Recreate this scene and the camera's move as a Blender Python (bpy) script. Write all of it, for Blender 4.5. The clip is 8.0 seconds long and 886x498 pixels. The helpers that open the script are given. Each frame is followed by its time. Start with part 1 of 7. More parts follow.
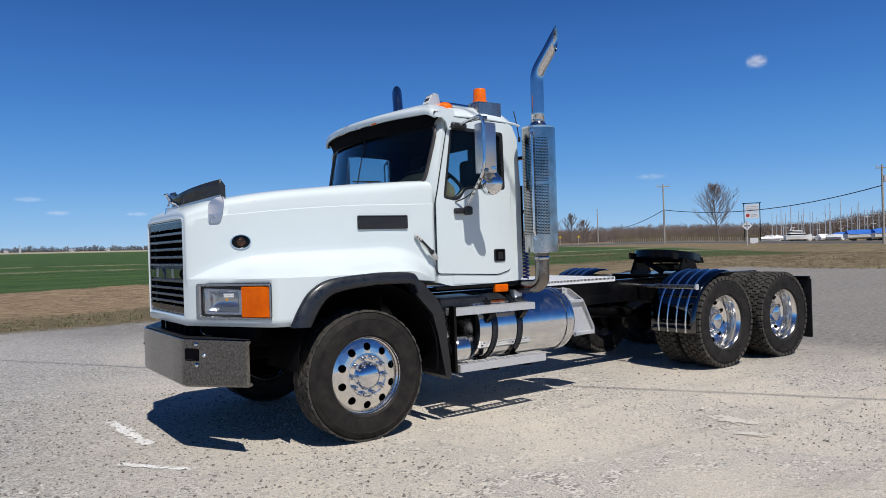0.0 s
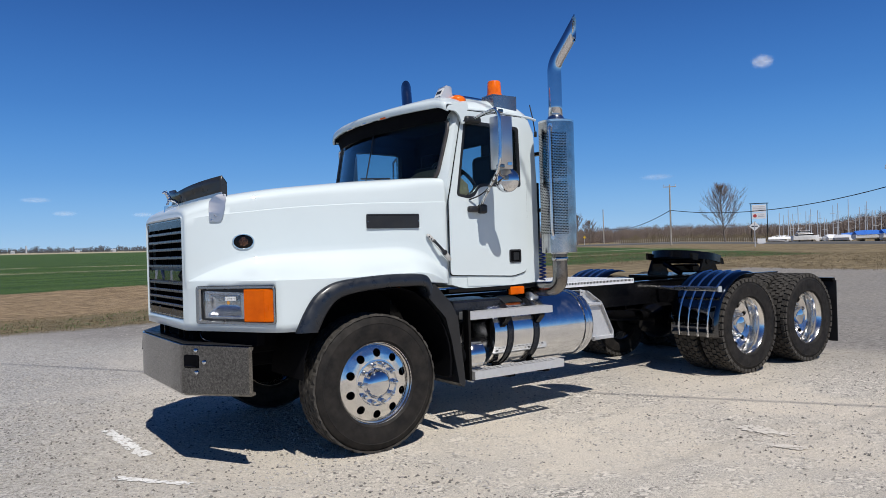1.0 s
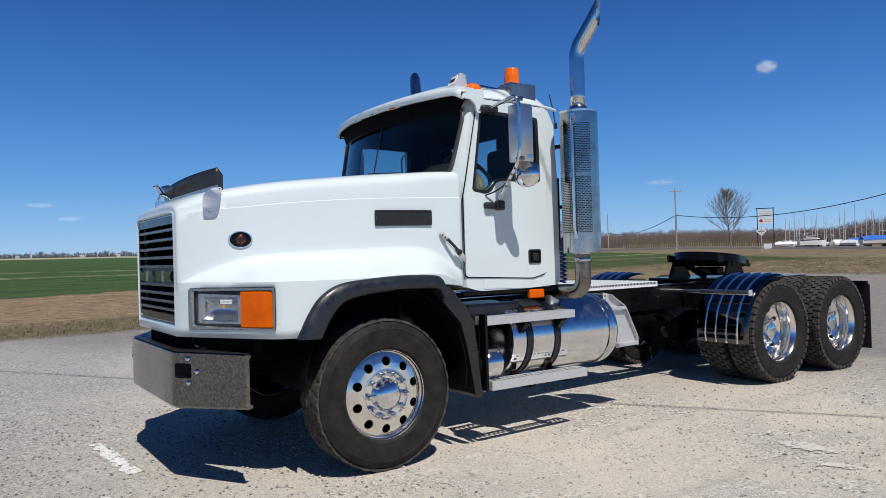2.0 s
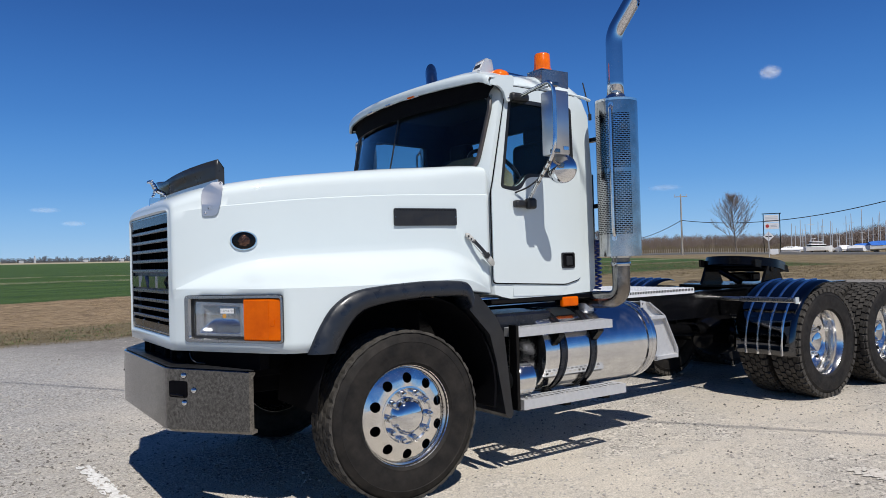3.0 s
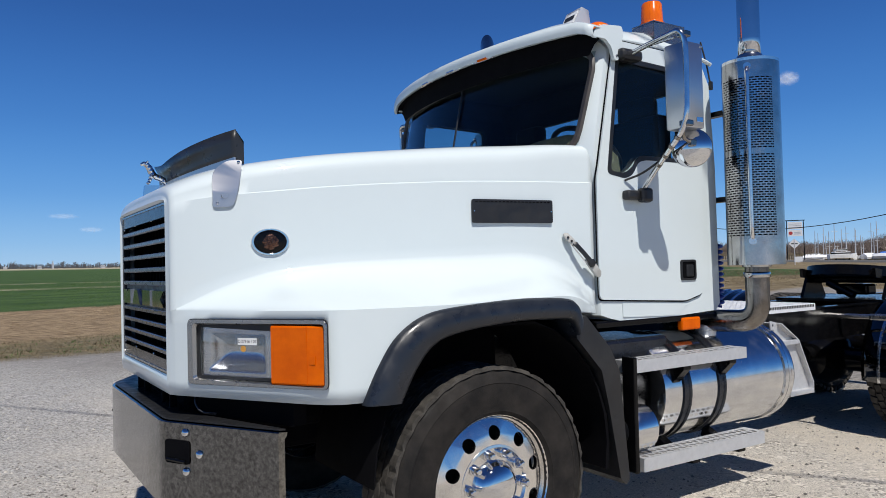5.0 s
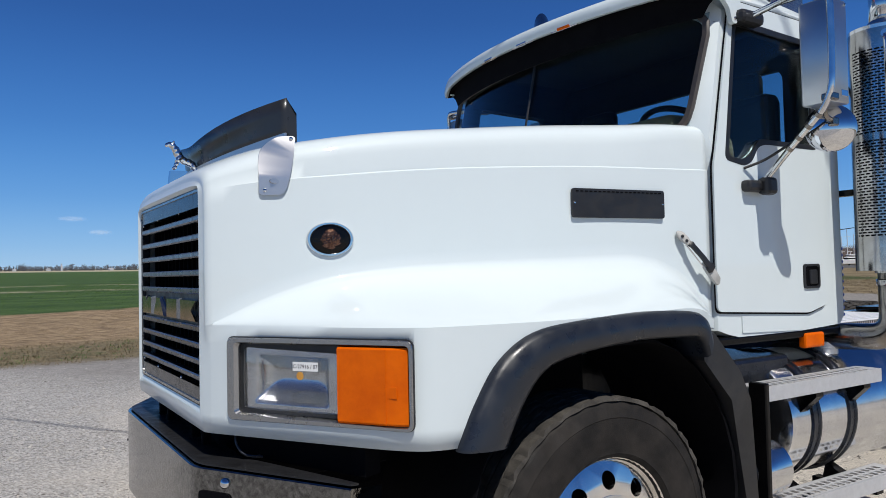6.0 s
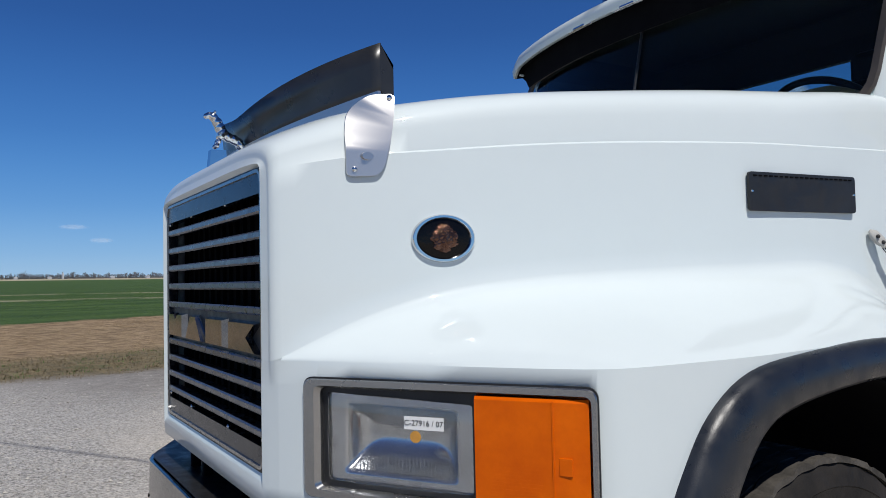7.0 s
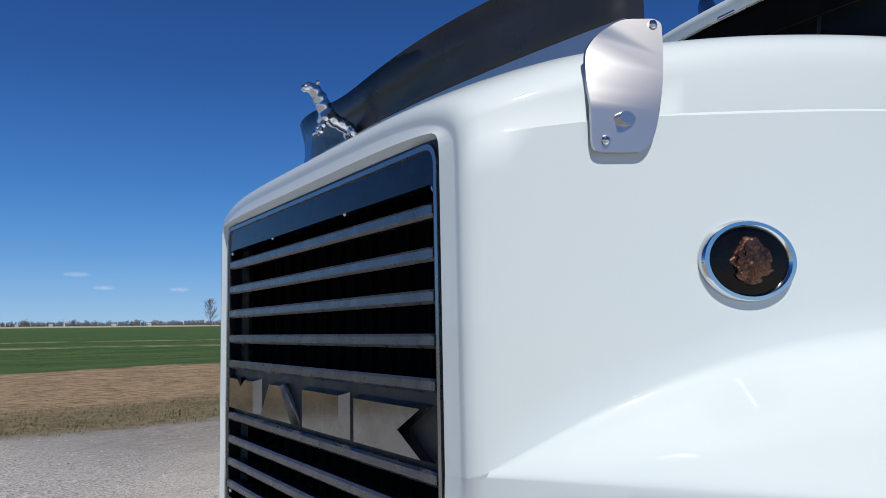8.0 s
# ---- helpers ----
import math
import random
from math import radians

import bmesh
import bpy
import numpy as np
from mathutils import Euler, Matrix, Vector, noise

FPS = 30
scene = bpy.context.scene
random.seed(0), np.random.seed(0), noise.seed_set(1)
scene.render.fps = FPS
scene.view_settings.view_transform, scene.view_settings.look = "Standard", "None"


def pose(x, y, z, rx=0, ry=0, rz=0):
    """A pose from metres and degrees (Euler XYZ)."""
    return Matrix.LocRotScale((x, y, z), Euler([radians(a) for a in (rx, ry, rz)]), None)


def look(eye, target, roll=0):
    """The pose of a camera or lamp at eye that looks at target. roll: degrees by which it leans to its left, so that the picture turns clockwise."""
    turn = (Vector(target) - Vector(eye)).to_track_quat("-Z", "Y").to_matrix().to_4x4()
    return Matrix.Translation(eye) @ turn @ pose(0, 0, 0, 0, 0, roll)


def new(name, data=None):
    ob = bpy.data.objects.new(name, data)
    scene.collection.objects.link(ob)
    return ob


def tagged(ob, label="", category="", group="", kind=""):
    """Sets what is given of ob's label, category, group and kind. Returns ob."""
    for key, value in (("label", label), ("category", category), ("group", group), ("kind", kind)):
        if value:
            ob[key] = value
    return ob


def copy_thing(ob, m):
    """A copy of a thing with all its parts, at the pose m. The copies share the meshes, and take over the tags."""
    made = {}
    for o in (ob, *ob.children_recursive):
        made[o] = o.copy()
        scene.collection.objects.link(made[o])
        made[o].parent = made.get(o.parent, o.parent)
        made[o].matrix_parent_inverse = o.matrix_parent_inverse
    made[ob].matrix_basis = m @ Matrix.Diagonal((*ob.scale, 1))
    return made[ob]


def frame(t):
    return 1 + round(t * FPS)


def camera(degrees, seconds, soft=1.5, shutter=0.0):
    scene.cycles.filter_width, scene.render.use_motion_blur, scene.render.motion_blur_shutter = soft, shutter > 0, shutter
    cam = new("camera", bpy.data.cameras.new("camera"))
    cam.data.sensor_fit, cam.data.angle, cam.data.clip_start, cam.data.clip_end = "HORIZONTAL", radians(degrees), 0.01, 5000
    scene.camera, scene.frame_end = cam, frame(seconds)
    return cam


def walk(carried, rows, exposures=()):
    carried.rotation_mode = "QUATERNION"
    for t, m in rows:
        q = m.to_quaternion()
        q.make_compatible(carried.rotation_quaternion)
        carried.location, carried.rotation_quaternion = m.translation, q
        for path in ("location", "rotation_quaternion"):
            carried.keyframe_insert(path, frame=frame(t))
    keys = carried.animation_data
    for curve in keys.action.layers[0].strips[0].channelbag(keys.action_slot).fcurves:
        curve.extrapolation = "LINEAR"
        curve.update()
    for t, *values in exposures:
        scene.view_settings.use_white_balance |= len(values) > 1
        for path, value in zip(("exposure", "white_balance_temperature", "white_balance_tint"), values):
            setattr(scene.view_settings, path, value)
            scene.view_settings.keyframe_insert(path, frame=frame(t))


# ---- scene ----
from mathutils import geometry

# Camera and its way
cam = camera(62.0, 8.0, soft=0.75)
PATH = [
    (0, (-1.568, -6.21, 1.426), (-0.425, -4.569, 1.425), -1.7),
    (0.5, (-1.508, -6.082, 1.419), (-0.371, -4.437, 1.418), -1.7),
    (1, (-1.44, -5.909, 1.426), (-0.308, -4.26, 1.427), -1.7),
    (1.5, (-1.342, -5.716, 1.394), (-0.215, -4.065, 1.402), -1.7),
    (3, (-1.061, -4.943, 1.378), (0.056, -3.284, 1.408), -1.6),
    (3.5, (-0.957, -4.666, 1.369), (0.156, -3.005, 1.406), -1.6),
    (4, (-0.845, -4.366, 1.4), (0.262, -2.701, 1.44), -1.6),
    (5.5, (-0.647, -3.37, 1.4), (0.428, -1.684, 1.454), -1.3),
    (6, (-0.618, -3.004, 1.41), (0.451, -1.314, 1.47), -1.2),
    (6.5, (-0.6, -2.625, 1.416), (0.462, -0.931, 1.487), -1.2),
    (7, (-0.559, -2.21, 1.427), (0.507, -0.52, 1.509), -1.2),
    (7.5, (-0.533, -1.814, 1.441), (0.533, -0.128, 1.576), -1.0),
    (8, (-0.526, -1.369, 1.44), (0.532, 0.315, 1.652), -1.1),
]
walk(cam, [(t, look(eye, target, roll)) for t, eye, target, roll in PATH], exposures=[(0, -0.05), (4, -0.04), (5.5, -0.05), (6.5, -0.12), (7, -0.19), (7.5, -0.24), (8, -0.16)])

# World and sun
SUN_DIR = Vector((-0.15, -0.64, 1.0)).normalized()
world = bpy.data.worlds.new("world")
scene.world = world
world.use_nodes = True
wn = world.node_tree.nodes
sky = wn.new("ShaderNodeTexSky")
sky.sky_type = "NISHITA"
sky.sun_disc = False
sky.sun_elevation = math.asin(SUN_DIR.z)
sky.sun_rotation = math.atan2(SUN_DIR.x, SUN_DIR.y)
sky.air_density, sky.dust_density, sky.ozone_density = 1.0, 0.0, 3.0
wl = world.node_tree.links
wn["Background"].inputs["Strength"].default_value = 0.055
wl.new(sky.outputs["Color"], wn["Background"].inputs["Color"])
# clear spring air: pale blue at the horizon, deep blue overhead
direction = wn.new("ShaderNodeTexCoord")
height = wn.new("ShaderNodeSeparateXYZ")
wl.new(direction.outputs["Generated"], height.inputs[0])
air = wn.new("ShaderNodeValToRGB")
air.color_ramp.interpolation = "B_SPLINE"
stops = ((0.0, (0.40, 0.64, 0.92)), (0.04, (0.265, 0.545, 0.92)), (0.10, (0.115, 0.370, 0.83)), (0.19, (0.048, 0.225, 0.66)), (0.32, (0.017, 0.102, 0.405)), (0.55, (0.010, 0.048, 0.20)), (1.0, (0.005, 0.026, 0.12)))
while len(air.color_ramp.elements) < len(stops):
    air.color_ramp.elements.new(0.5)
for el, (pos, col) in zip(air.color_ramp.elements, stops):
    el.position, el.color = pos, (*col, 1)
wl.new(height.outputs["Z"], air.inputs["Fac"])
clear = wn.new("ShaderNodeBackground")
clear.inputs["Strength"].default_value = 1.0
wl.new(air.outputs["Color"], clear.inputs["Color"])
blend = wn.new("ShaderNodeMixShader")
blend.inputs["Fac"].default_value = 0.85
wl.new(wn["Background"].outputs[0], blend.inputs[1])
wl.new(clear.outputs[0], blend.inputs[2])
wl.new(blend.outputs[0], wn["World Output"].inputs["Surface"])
sun = new("sun", bpy.data.lights.new("sun", "SUN"))
sun.data.energy, sun.data.angle, sun.data.color = 4.6, radians(0.53), (1.0, 0.965, 0.915)
sun.matrix_world = look(SUN_DIR * 50, (0, 0, 0))


# ---------------------------------------------------------------- materials
def surface(name, c1, c2=None, scale=8.0, rough=0.5, metal=0.0, bump=0.0, bump_scale=200.0, coat=0.0, rough_var=0.0, big=0.0, spec=0.5):
    """Noise at two scales between two colours, with bump and uneven gloss."""
    m = bpy.data.materials.new(name)
    m.use_nodes = True
    nt = m.node_tree
    n, ln = nt.nodes, nt.links
    b = n["Principled BSDF"]
    b.inputs["Roughness"].default_value = rough
    b.inputs["Metallic"].default_value = metal
    b.inputs["Specular IOR Level"].default_value = spec
    b.inputs["Coat Weight"].default_value = coat
    b.inputs["Coat Roughness"].default_value = 0.04
    tc = n.new("ShaderNodeTexCoord")
    t1 = n.new("ShaderNodeTexNoise")
    t1.inputs["Scale"].default_value, t1.inputs["Detail"].default_value, t1.inputs["Roughness"].default_value = scale, 8, 0.65
    ln.new(tc.outputs["Object"], t1.inputs["Vector"])
    c2 = c2 or tuple(v * 0.8 for v in c1)
    ramp = n.new("ShaderNodeMix")
    ramp.data_type = "RGBA"
    ramp.inputs["A"].default_value, ramp.inputs["B"].default_value = (*c2, 1), (*c1, 1)
    st = n.new("ShaderNodeMapRange")
    st.inputs["From Min"].default_value, st.inputs["From Max"].default_value = 0.35, 0.65
    ln.new(t1.outputs["Fac"], st.inputs["Value"])
    ln.new(st.outputs["Result"], ramp.inputs["Factor"])
    ln.new(ramp.outputs["Result"], b.inputs["Base Color"])
    if rough_var:
        rr = n.new("ShaderNodeMapRange")
        rr.inputs["From Min"].default_value, rr.inputs["From Max"].default_value = 0.3, 0.7
        rr.inputs["To Min"].default_value, rr.inputs["To Max"].default_value = max(0.02, rough - rough_var), rough + rough_var
        t3 = n.new("ShaderNodeTexNoise")
        t3.inputs["Scale"].default_value, t3.inputs["Detail"].default_value = scale * 2.3, 6
        ln.new(tc.outputs["Object"], t3.inputs["Vector"])
        ln.new(t3.outputs["Fac"], rr.inputs["Value"])
        ln.new(rr.outputs["Result"], b.inputs["Roughness"])
    if bump:
        t2 = n.new("ShaderNodeTexNoise")
        t2.inputs["Scale"].default_value, t2.inputs["Detail"].default_value = bump_scale, 4
        ln.new(tc.outputs["Object"], t2.inputs["Vector"])
        bp = n.new("ShaderNodeBump")
        bp.inputs["Strength"].default_value, bp.inputs["Distance"].default_value = bump, 0.004
        ln.new(t2.outputs["Fac"], bp.inputs["Height"])
        ln.new(bp.outputs["Normal"], b.inputs["Normal"])
    return m


WHITE = surface("white_paint", (0.622, 0.686, 0.694), (0.605, 0.668, 0.676), 1.7, 0.5, coat=0.7, rough_var=0.05, spec=0.2)
BLACK_TRIM = surface("black_plastic", (0.016, 0.0165, 0.018), (0.010, 0.010, 0.011), 9, 0.42, bump=0.12, bump_scale=500, rough_var=0.12)
FLARE = surface("worn_black_plastic", (0.0145, 0.018, 0.025), (0.0105, 0.0132, 0.0185), 7, 0.36, bump=0.1, bump_scale=300, rough_var=0.15)
FRAME_BLACK = surface("black_frame_paint", (0.0045, 0.0045, 0.005), (0.0022, 0.0022, 0.0026), 12, 0.16, rough_var=0.08, spec=0.20, bump=0.2, bump_scale=45)
RUBBER = surface("tyre_rubber", (0.026, 0.0225, 0.0195), (0.010, 0.0092, 0.0086), 9, 0.70, bump=0.25, bump_scale=260, spec=0.2, rough_var=0.12)
TREAD = surface("tyre_tread", (0.080, 0.073, 0.064), (0.028, 0.026, 0.0235), 14, 0.9, bump=0.3, bump_scale=160, spec=0.2)
CHROME = surface("chrome", (0.72, 0.73, 0.75), (0.66, 0.67, 0.69), 5, 0.045, 1.0, rough_var=0.02)
# mottled base colour stands for reflected gravel as well as pitted chrome
BUMPER_CHROME = surface("bumper_steel", (0.27, 0.266, 0.258), (0.11, 0.108, 0.104), 60, 0.02, 1.0, bump=0.16, bump_scale=42, rough_var=0.015)
REFLECTOR = surface("lamp_reflector", (0.56, 0.57, 0.59), (0.47, 0.48, 0.50), 14, 0.20, 1.0, rough_var=0.04)
DUST_MARK = surface("pale_dust", (0.66, 0.612, 0.54), (0.58, 0.535, 0.47), 30, 0.9)
PAINT_MARK = surface("faded_white_paint", (0.84, 0.83, 0.80), (0.58, 0.56, 0.52), 30, 0.9, bump=0.3, bump_scale=90)
POLISHED = surface("polished_aluminium", (0.74, 0.75, 0.76), (0.62, 0.63, 0.65), 7, 0.15, 1.0, rough_var=0.05)
MIRROR_CASE = surface("mirror_case_chrome", (0.56, 0.575, 0.60), (0.50, 0.515, 0.54), 3, 0.33, 1.0, rough_var=0.03)
BRUSHED = surface("brushed_aluminium", (0.70, 0.70, 0.69), (0.64, 0.64, 0.63), 3, 0.38, 0.5, rough_var=0.05)
STAINLESS = surface("heat_shield_steel", (0.54, 0.535, 0.53), (0.34, 0.325, 0.31), 5, 0.16, 1.0, rough_var=0.08)
SCORCHED = surface("scorched_pipe", (0.32, 0.305, 0.29), (0.15, 0.132, 0.115), 6, 0.20, 1.0, rough_var=0.08)
BRACKET = surface("brushed_bracket_aluminium", (0.64, 0.63, 0.62), (0.62, 0.61, 0.60), 4, 0.36, 1.0)
SLAT = surface("satin_slat_metal", (0.20, 0.21, 0.235), (0.13, 0.14, 0.16), 14, 0.30, 0.85, rough_var=0.08)
GRILLE = surface("grille_gunmetal", (0.052, 0.057, 0.070), (0.034, 0.038, 0.047), 10, 0.24, 0.8, rough_var=0.05)
BEZEL = surface("bezel_satin_metal", (0.40, 0.40, 0.395), (0.37, 0.37, 0.365), 3, 0.27, 0.95, rough_var=0.02)
AMBER = surface("amber_lens", (0.72, 0.125, 0.0), (0.58, 0.085, 0.0), 9, 0.25, coat=0.04, spec=0.15)
DULL_ORANGE = surface("dull_orange_paper", (0.62, 0.30, 0.05), None, 40, 0.6)
WHEEL_ALU = surface("polished_wheel_aluminium", (0.83, 0.815, 0.79), (0.75, 0.735, 0.71), 9, 0.17, 1.0, rough_var=0.04)
SEAL = surface("weathered_rubber_seal", (0.060, 0.050, 0.042), (0.035, 0.030, 0.027), 9, 0.5, rough_var=0.1)
PIPE = surface("blue_chrome_pipe", (0.60, 0.61, 0.64), (0.52, 0.53, 0.56), 4, 0.09, 1.0, rough_var=0.03)
ORANGE = surface("orange_beacon_plastic", (0.82, 0.155, 0.002), (0.72, 0.115, 0.001), 15, 0.15, coat=0.3)
# near-black: shade of wells and gaps put into the colour; also black parts
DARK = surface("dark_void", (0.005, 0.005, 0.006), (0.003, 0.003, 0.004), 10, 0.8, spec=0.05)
FENDER = surface("dark_stainless_fender", (0.115, 0.117, 0.123), (0.085, 0.087, 0.092), 4, 0.06, 1.0, rough_var=0.03)
DECK = surface("deck_aluminium", (0.60, 0.60, 0.60), (0.54, 0.54, 0.54), 30, 0.5, 0.5, bump=0.1, bump_scale=150)
TREADPLATE = surface("bright_treadplate", (0.84, 0.84, 0.84), (0.74, 0.74, 0.74), 16, 0.45, 0.2)
BADGE = surface("badge_chrome", (0.36, 0.365, 0.375), (0.25, 0.255, 0.265), 14, 0.14, 1.0, rough_var=0.04)
SMOKED = surface("smoked_acrylic", (0.026, 0.027, 0.028), (0.015, 0.016, 0.017), 6, 0.32, coat=0.08, rough_var=0.08)
# cab trim near-black: the shade inside the cab is put into the colour
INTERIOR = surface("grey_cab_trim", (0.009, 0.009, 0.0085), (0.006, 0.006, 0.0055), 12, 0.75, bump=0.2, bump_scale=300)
DASH = surface("olive_dash_vinyl", (0.15, 0.135, 0.085), (0.11, 0.10, 0.062), 12, 0.6, bump=0.2, bump_scale=300)
PAPER = surface("sticker_paper", (0.80, 0.80, 0.78), (0.75, 0.75, 0.73), 60, 0.5)
INK = surface("black_ink", (0.02, 0.02, 0.02), None, 60, 0.5)
CREAM = surface("latch_rubber_cream", (0.46, 0.455, 0.43), (0.36, 0.355, 0.33), 20, 0.5)
BRONZE = surface("bronze_emblem", (0.16, 0.085, 0.06), (0.07, 0.035, 0.025), 60, 0.16, 0.8)
BLUE_HOSE = surface("blue_air_hose", (0.03, 0.07, 0.35), (0.02, 0.05, 0.25), 20, 0.4)
WOOD = surface("weathered_pole_wood", (0.42, 0.38, 0.33), (0.30, 0.27, 0.23), 4, 0.9, bump=0.3, bump_scale=30)
BARK = surface("grey_bark", (0.20, 0.17, 0.145), (0.13, 0.11, 0.095), 3, 0.95)
TWIG = surface("bare_twigs", (0.215, 0.165, 0.135), (0.140, 0.105, 0.086), 0.4, 0.95)
# distance haze is mixed into the colours of the far wood and treeline
FAR_TWIG = surface("hazy_far_twigs", (0.225, 0.175, 0.148), (0.150, 0.118, 0.102), 0.15, 0.95)
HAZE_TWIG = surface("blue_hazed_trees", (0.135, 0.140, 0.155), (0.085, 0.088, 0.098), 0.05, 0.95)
BUDS = surface("budding_twigs", (0.20, 0.165, 0.10), (0.14, 0.11, 0.07), 0.4, 0.95)
SIGN_WHITE = surface("sign_white", (0.78, 0.78, 0.78), (0.72, 0.72, 0.73), 2, 0.5)
SIGN_RED = surface("sign_red", (0.50, 0.05, 0.05), None, 4, 0.5)
SIGN_GREY = surface("sign_grey_bars", (0.55, 0.56, 0.59), None, 4, 0.5)
YELLOW = surface("yellow_sign", (0.75, 0.5, 0.03), None, 4, 0.5)
GELCOAT = surface("boat_gelcoat", (0.78, 0.78, 0.77), (0.70, 0.70, 0.69), 1, 0.35)
TARP = surface("blue_tarp", (0.02, 0.14, 0.52), (0.015, 0.10, 0.40), 1, 0.5, bump=0.3, bump_scale=3)
MAST = surface("mast_aluminium", (0.62, 0.62, 0.61), (0.52, 0.52, 0.51), 1, 0.45, 0.4)
ASPHALT = surface("asphalt", (0.11, 0.108, 0.105), (0.085, 0.083, 0.08), 2, 0.9)


def glass(name, tint, rough=0.0, ior=1.45):
    m = bpy.data.materials.new(name)
    m.use_nodes = True
    b = m.node_tree.nodes["Principled BSDF"]
    b.inputs["Base Color"].default_value = (*tint, 1)
    b.inputs["Roughness"].default_value = rough
    b.inputs["Transmission Weight"].default_value = 1.0
    b.inputs["IOR"].default_value = ior
    return m


GLASS = glass("tinted_glass", (0.60, 0.72, 0.75), 0.0, 1.22)
CLEAR = glass("lamp_glass", (0.95, 0.97, 0.98), 0.03)


# ---------------------------------------------------------------- mesh helpers
def part(name, bm, material, parent=None, label="", smooth=None, matrix=None):
    """Links a bmesh as one mesh object under a thing or a part. smooth: angle in degrees under which edges shade smoothly."""
    bmesh.ops.recalc_face_normals(bm, faces=bm.faces)
    if smooth:
        for fc in bm.faces:
            fc.smooth = True
        for e in bm.edges:
            if len(e.link_faces) == 2 and e.calc_face_angle(0.0) > radians(smooth):
                e.smooth = False
    me = bpy.data.meshes.new(name)
    bm.to_mesh(me)
    bm.free()
    me.materials.append(material)
    ob = new(name, me)
    if matrix is not None:
        ob.matrix_basis = matrix
    if parent:
        ob.parent = parent
    if label:
        tagged(ob, label)
    return ob


def again(ob, m, parent=None):
    """Another object on the same mesh."""
    o = new(ob.name.split(".")[0], ob.data)
    o.matrix_basis = m
    o.parent = parent or ob.parent
    return o


def thing(name, label, category, group="", kind="", at=(0, 0, 0)):
    e = new(name)
    e.location = at
    e.empty_display_size = 0.1
    return tagged(e, label, category, group, kind)


def box(bm, c, s, bevel=0.0, m=None):
    r = bmesh.ops.create_cube(bm, size=1.0)
    vs = r["verts"]
    for v in vs:
        v.co = Vector((c[0] + v.co.x * s[0], c[1] + v.co.y * s[1], c[2] + v.co.z * s[2]))
    if bevel:
        es = list({e for v in vs for e in v.link_edges})
        r = bmesh.ops.bevel(bm, geom=es, offset=bevel, segments=2, affect="EDGES", profile=0.5)
        vs = list({v for f in r["faces"] for v in f.verts} | {v for v in vs if v.is_valid})
    if m is not None:
        for v in vs:
            v.co = m @ v.co
    return vs


def rings(bm, loops, closed=True, cap=False):
    """Bridges successive loops of points with quads."""
    vl = [[bm.verts.new(p) for p in lp] for lp in loops]
    n = len(vl[0])
    for a, b in zip(vl, vl[1:]):
        for i in range(n if closed else n - 1):
            j = (i + 1) % n
            bm.faces.new((a[i], a[j], b[j], b[i]))
    if cap:
        bm.faces.new(vl[0])
        bm.faces.new(list(reversed(vl[-1])))
    return vl


def lathe(bm, profile, segs=48, axis="y", at=(0, 0, 0), closed=False, caps=True):
    """Turns a profile of (place along the axis, radius) round an axis."""
    loops = []
    for a, r in profile:
        lp = []
        for k in range(segs):
            t = 2 * math.pi * k / segs
            u, v = r * math.cos(t), r * math.sin(t)
            p = {"y": (u, a, v), "x": (a, u, v), "z": (u, v, a)}[axis]
            lp.append((p[0] + at[0], p[1] + at[1], p[2] + at[2]))
        loops.append(lp)
    if closed:
        loops.append(loops[0])
    vl = rings(bm, loops)
    if not closed and caps:
        for lp, (a, r) in ((vl[0], profile[0]), (vl[-1], profile[-1])):
            if r > 1e-6:
                bm.faces.new(lp)
    bmesh.ops.remove_doubles(bm, verts=bm.verts, dist=1e-6)


def cyl(bm, a, b, r, segs=16, r2=None):
    a, b = Vector(a), Vector(b)
    q = (b - a).to_track_quat("Z", "Y")
    lo = [[q @ Vector((rr * math.cos(2 * math.pi * k / segs), rr * math.sin(2 * math.pi * k / segs), 0)) + c for k in range(segs)] for c, rr in ((a, r), (b, r if r2 is None else r2))]
    rings(bm, lo, cap=True)


def tube(bm, pts, r, segs=12, cap=True):
    """A round tube along a polyline, with smoothed corners."""
    pts = [Vector(p) for p in pts]
    fine = [pts[0]]
    for i in range(1, len(pts) - 1):
        p, c, nx = pts[i - 1], pts[i], pts[i + 1]
        d = min((c - p).length, (nx - c).length) * 0.45
        a, b = c + (p - c).normalized() * d, c + (nx - c).normalized() * d
        for k in range(7):
            t = k / 6
            fine.append(a * (1 - t) ** 2 + c * 2 * t * (1 - t) + b * t * t)
    fine.append(pts[-1])
    loops, up = [], None
    for i, p in enumerate(fine):
        d = (fine[min(i + 1, len(fine) - 1)] - fine[max(i - 1, 0)]).normalized()
        if up is None:
            up = d.orthogonal().normalized()
        up = (up - d * up.dot(d)).normalized()
        side = d.cross(up)
        rr = r[i] if isinstance(r, list) else r
        loops.append([p + (up * math.cos(2 * math.pi * k / segs) + side * math.sin(2 * math.pi * k / segs)) * rr for k in range(segs)])
    rings(bm, loops, cap=cap)


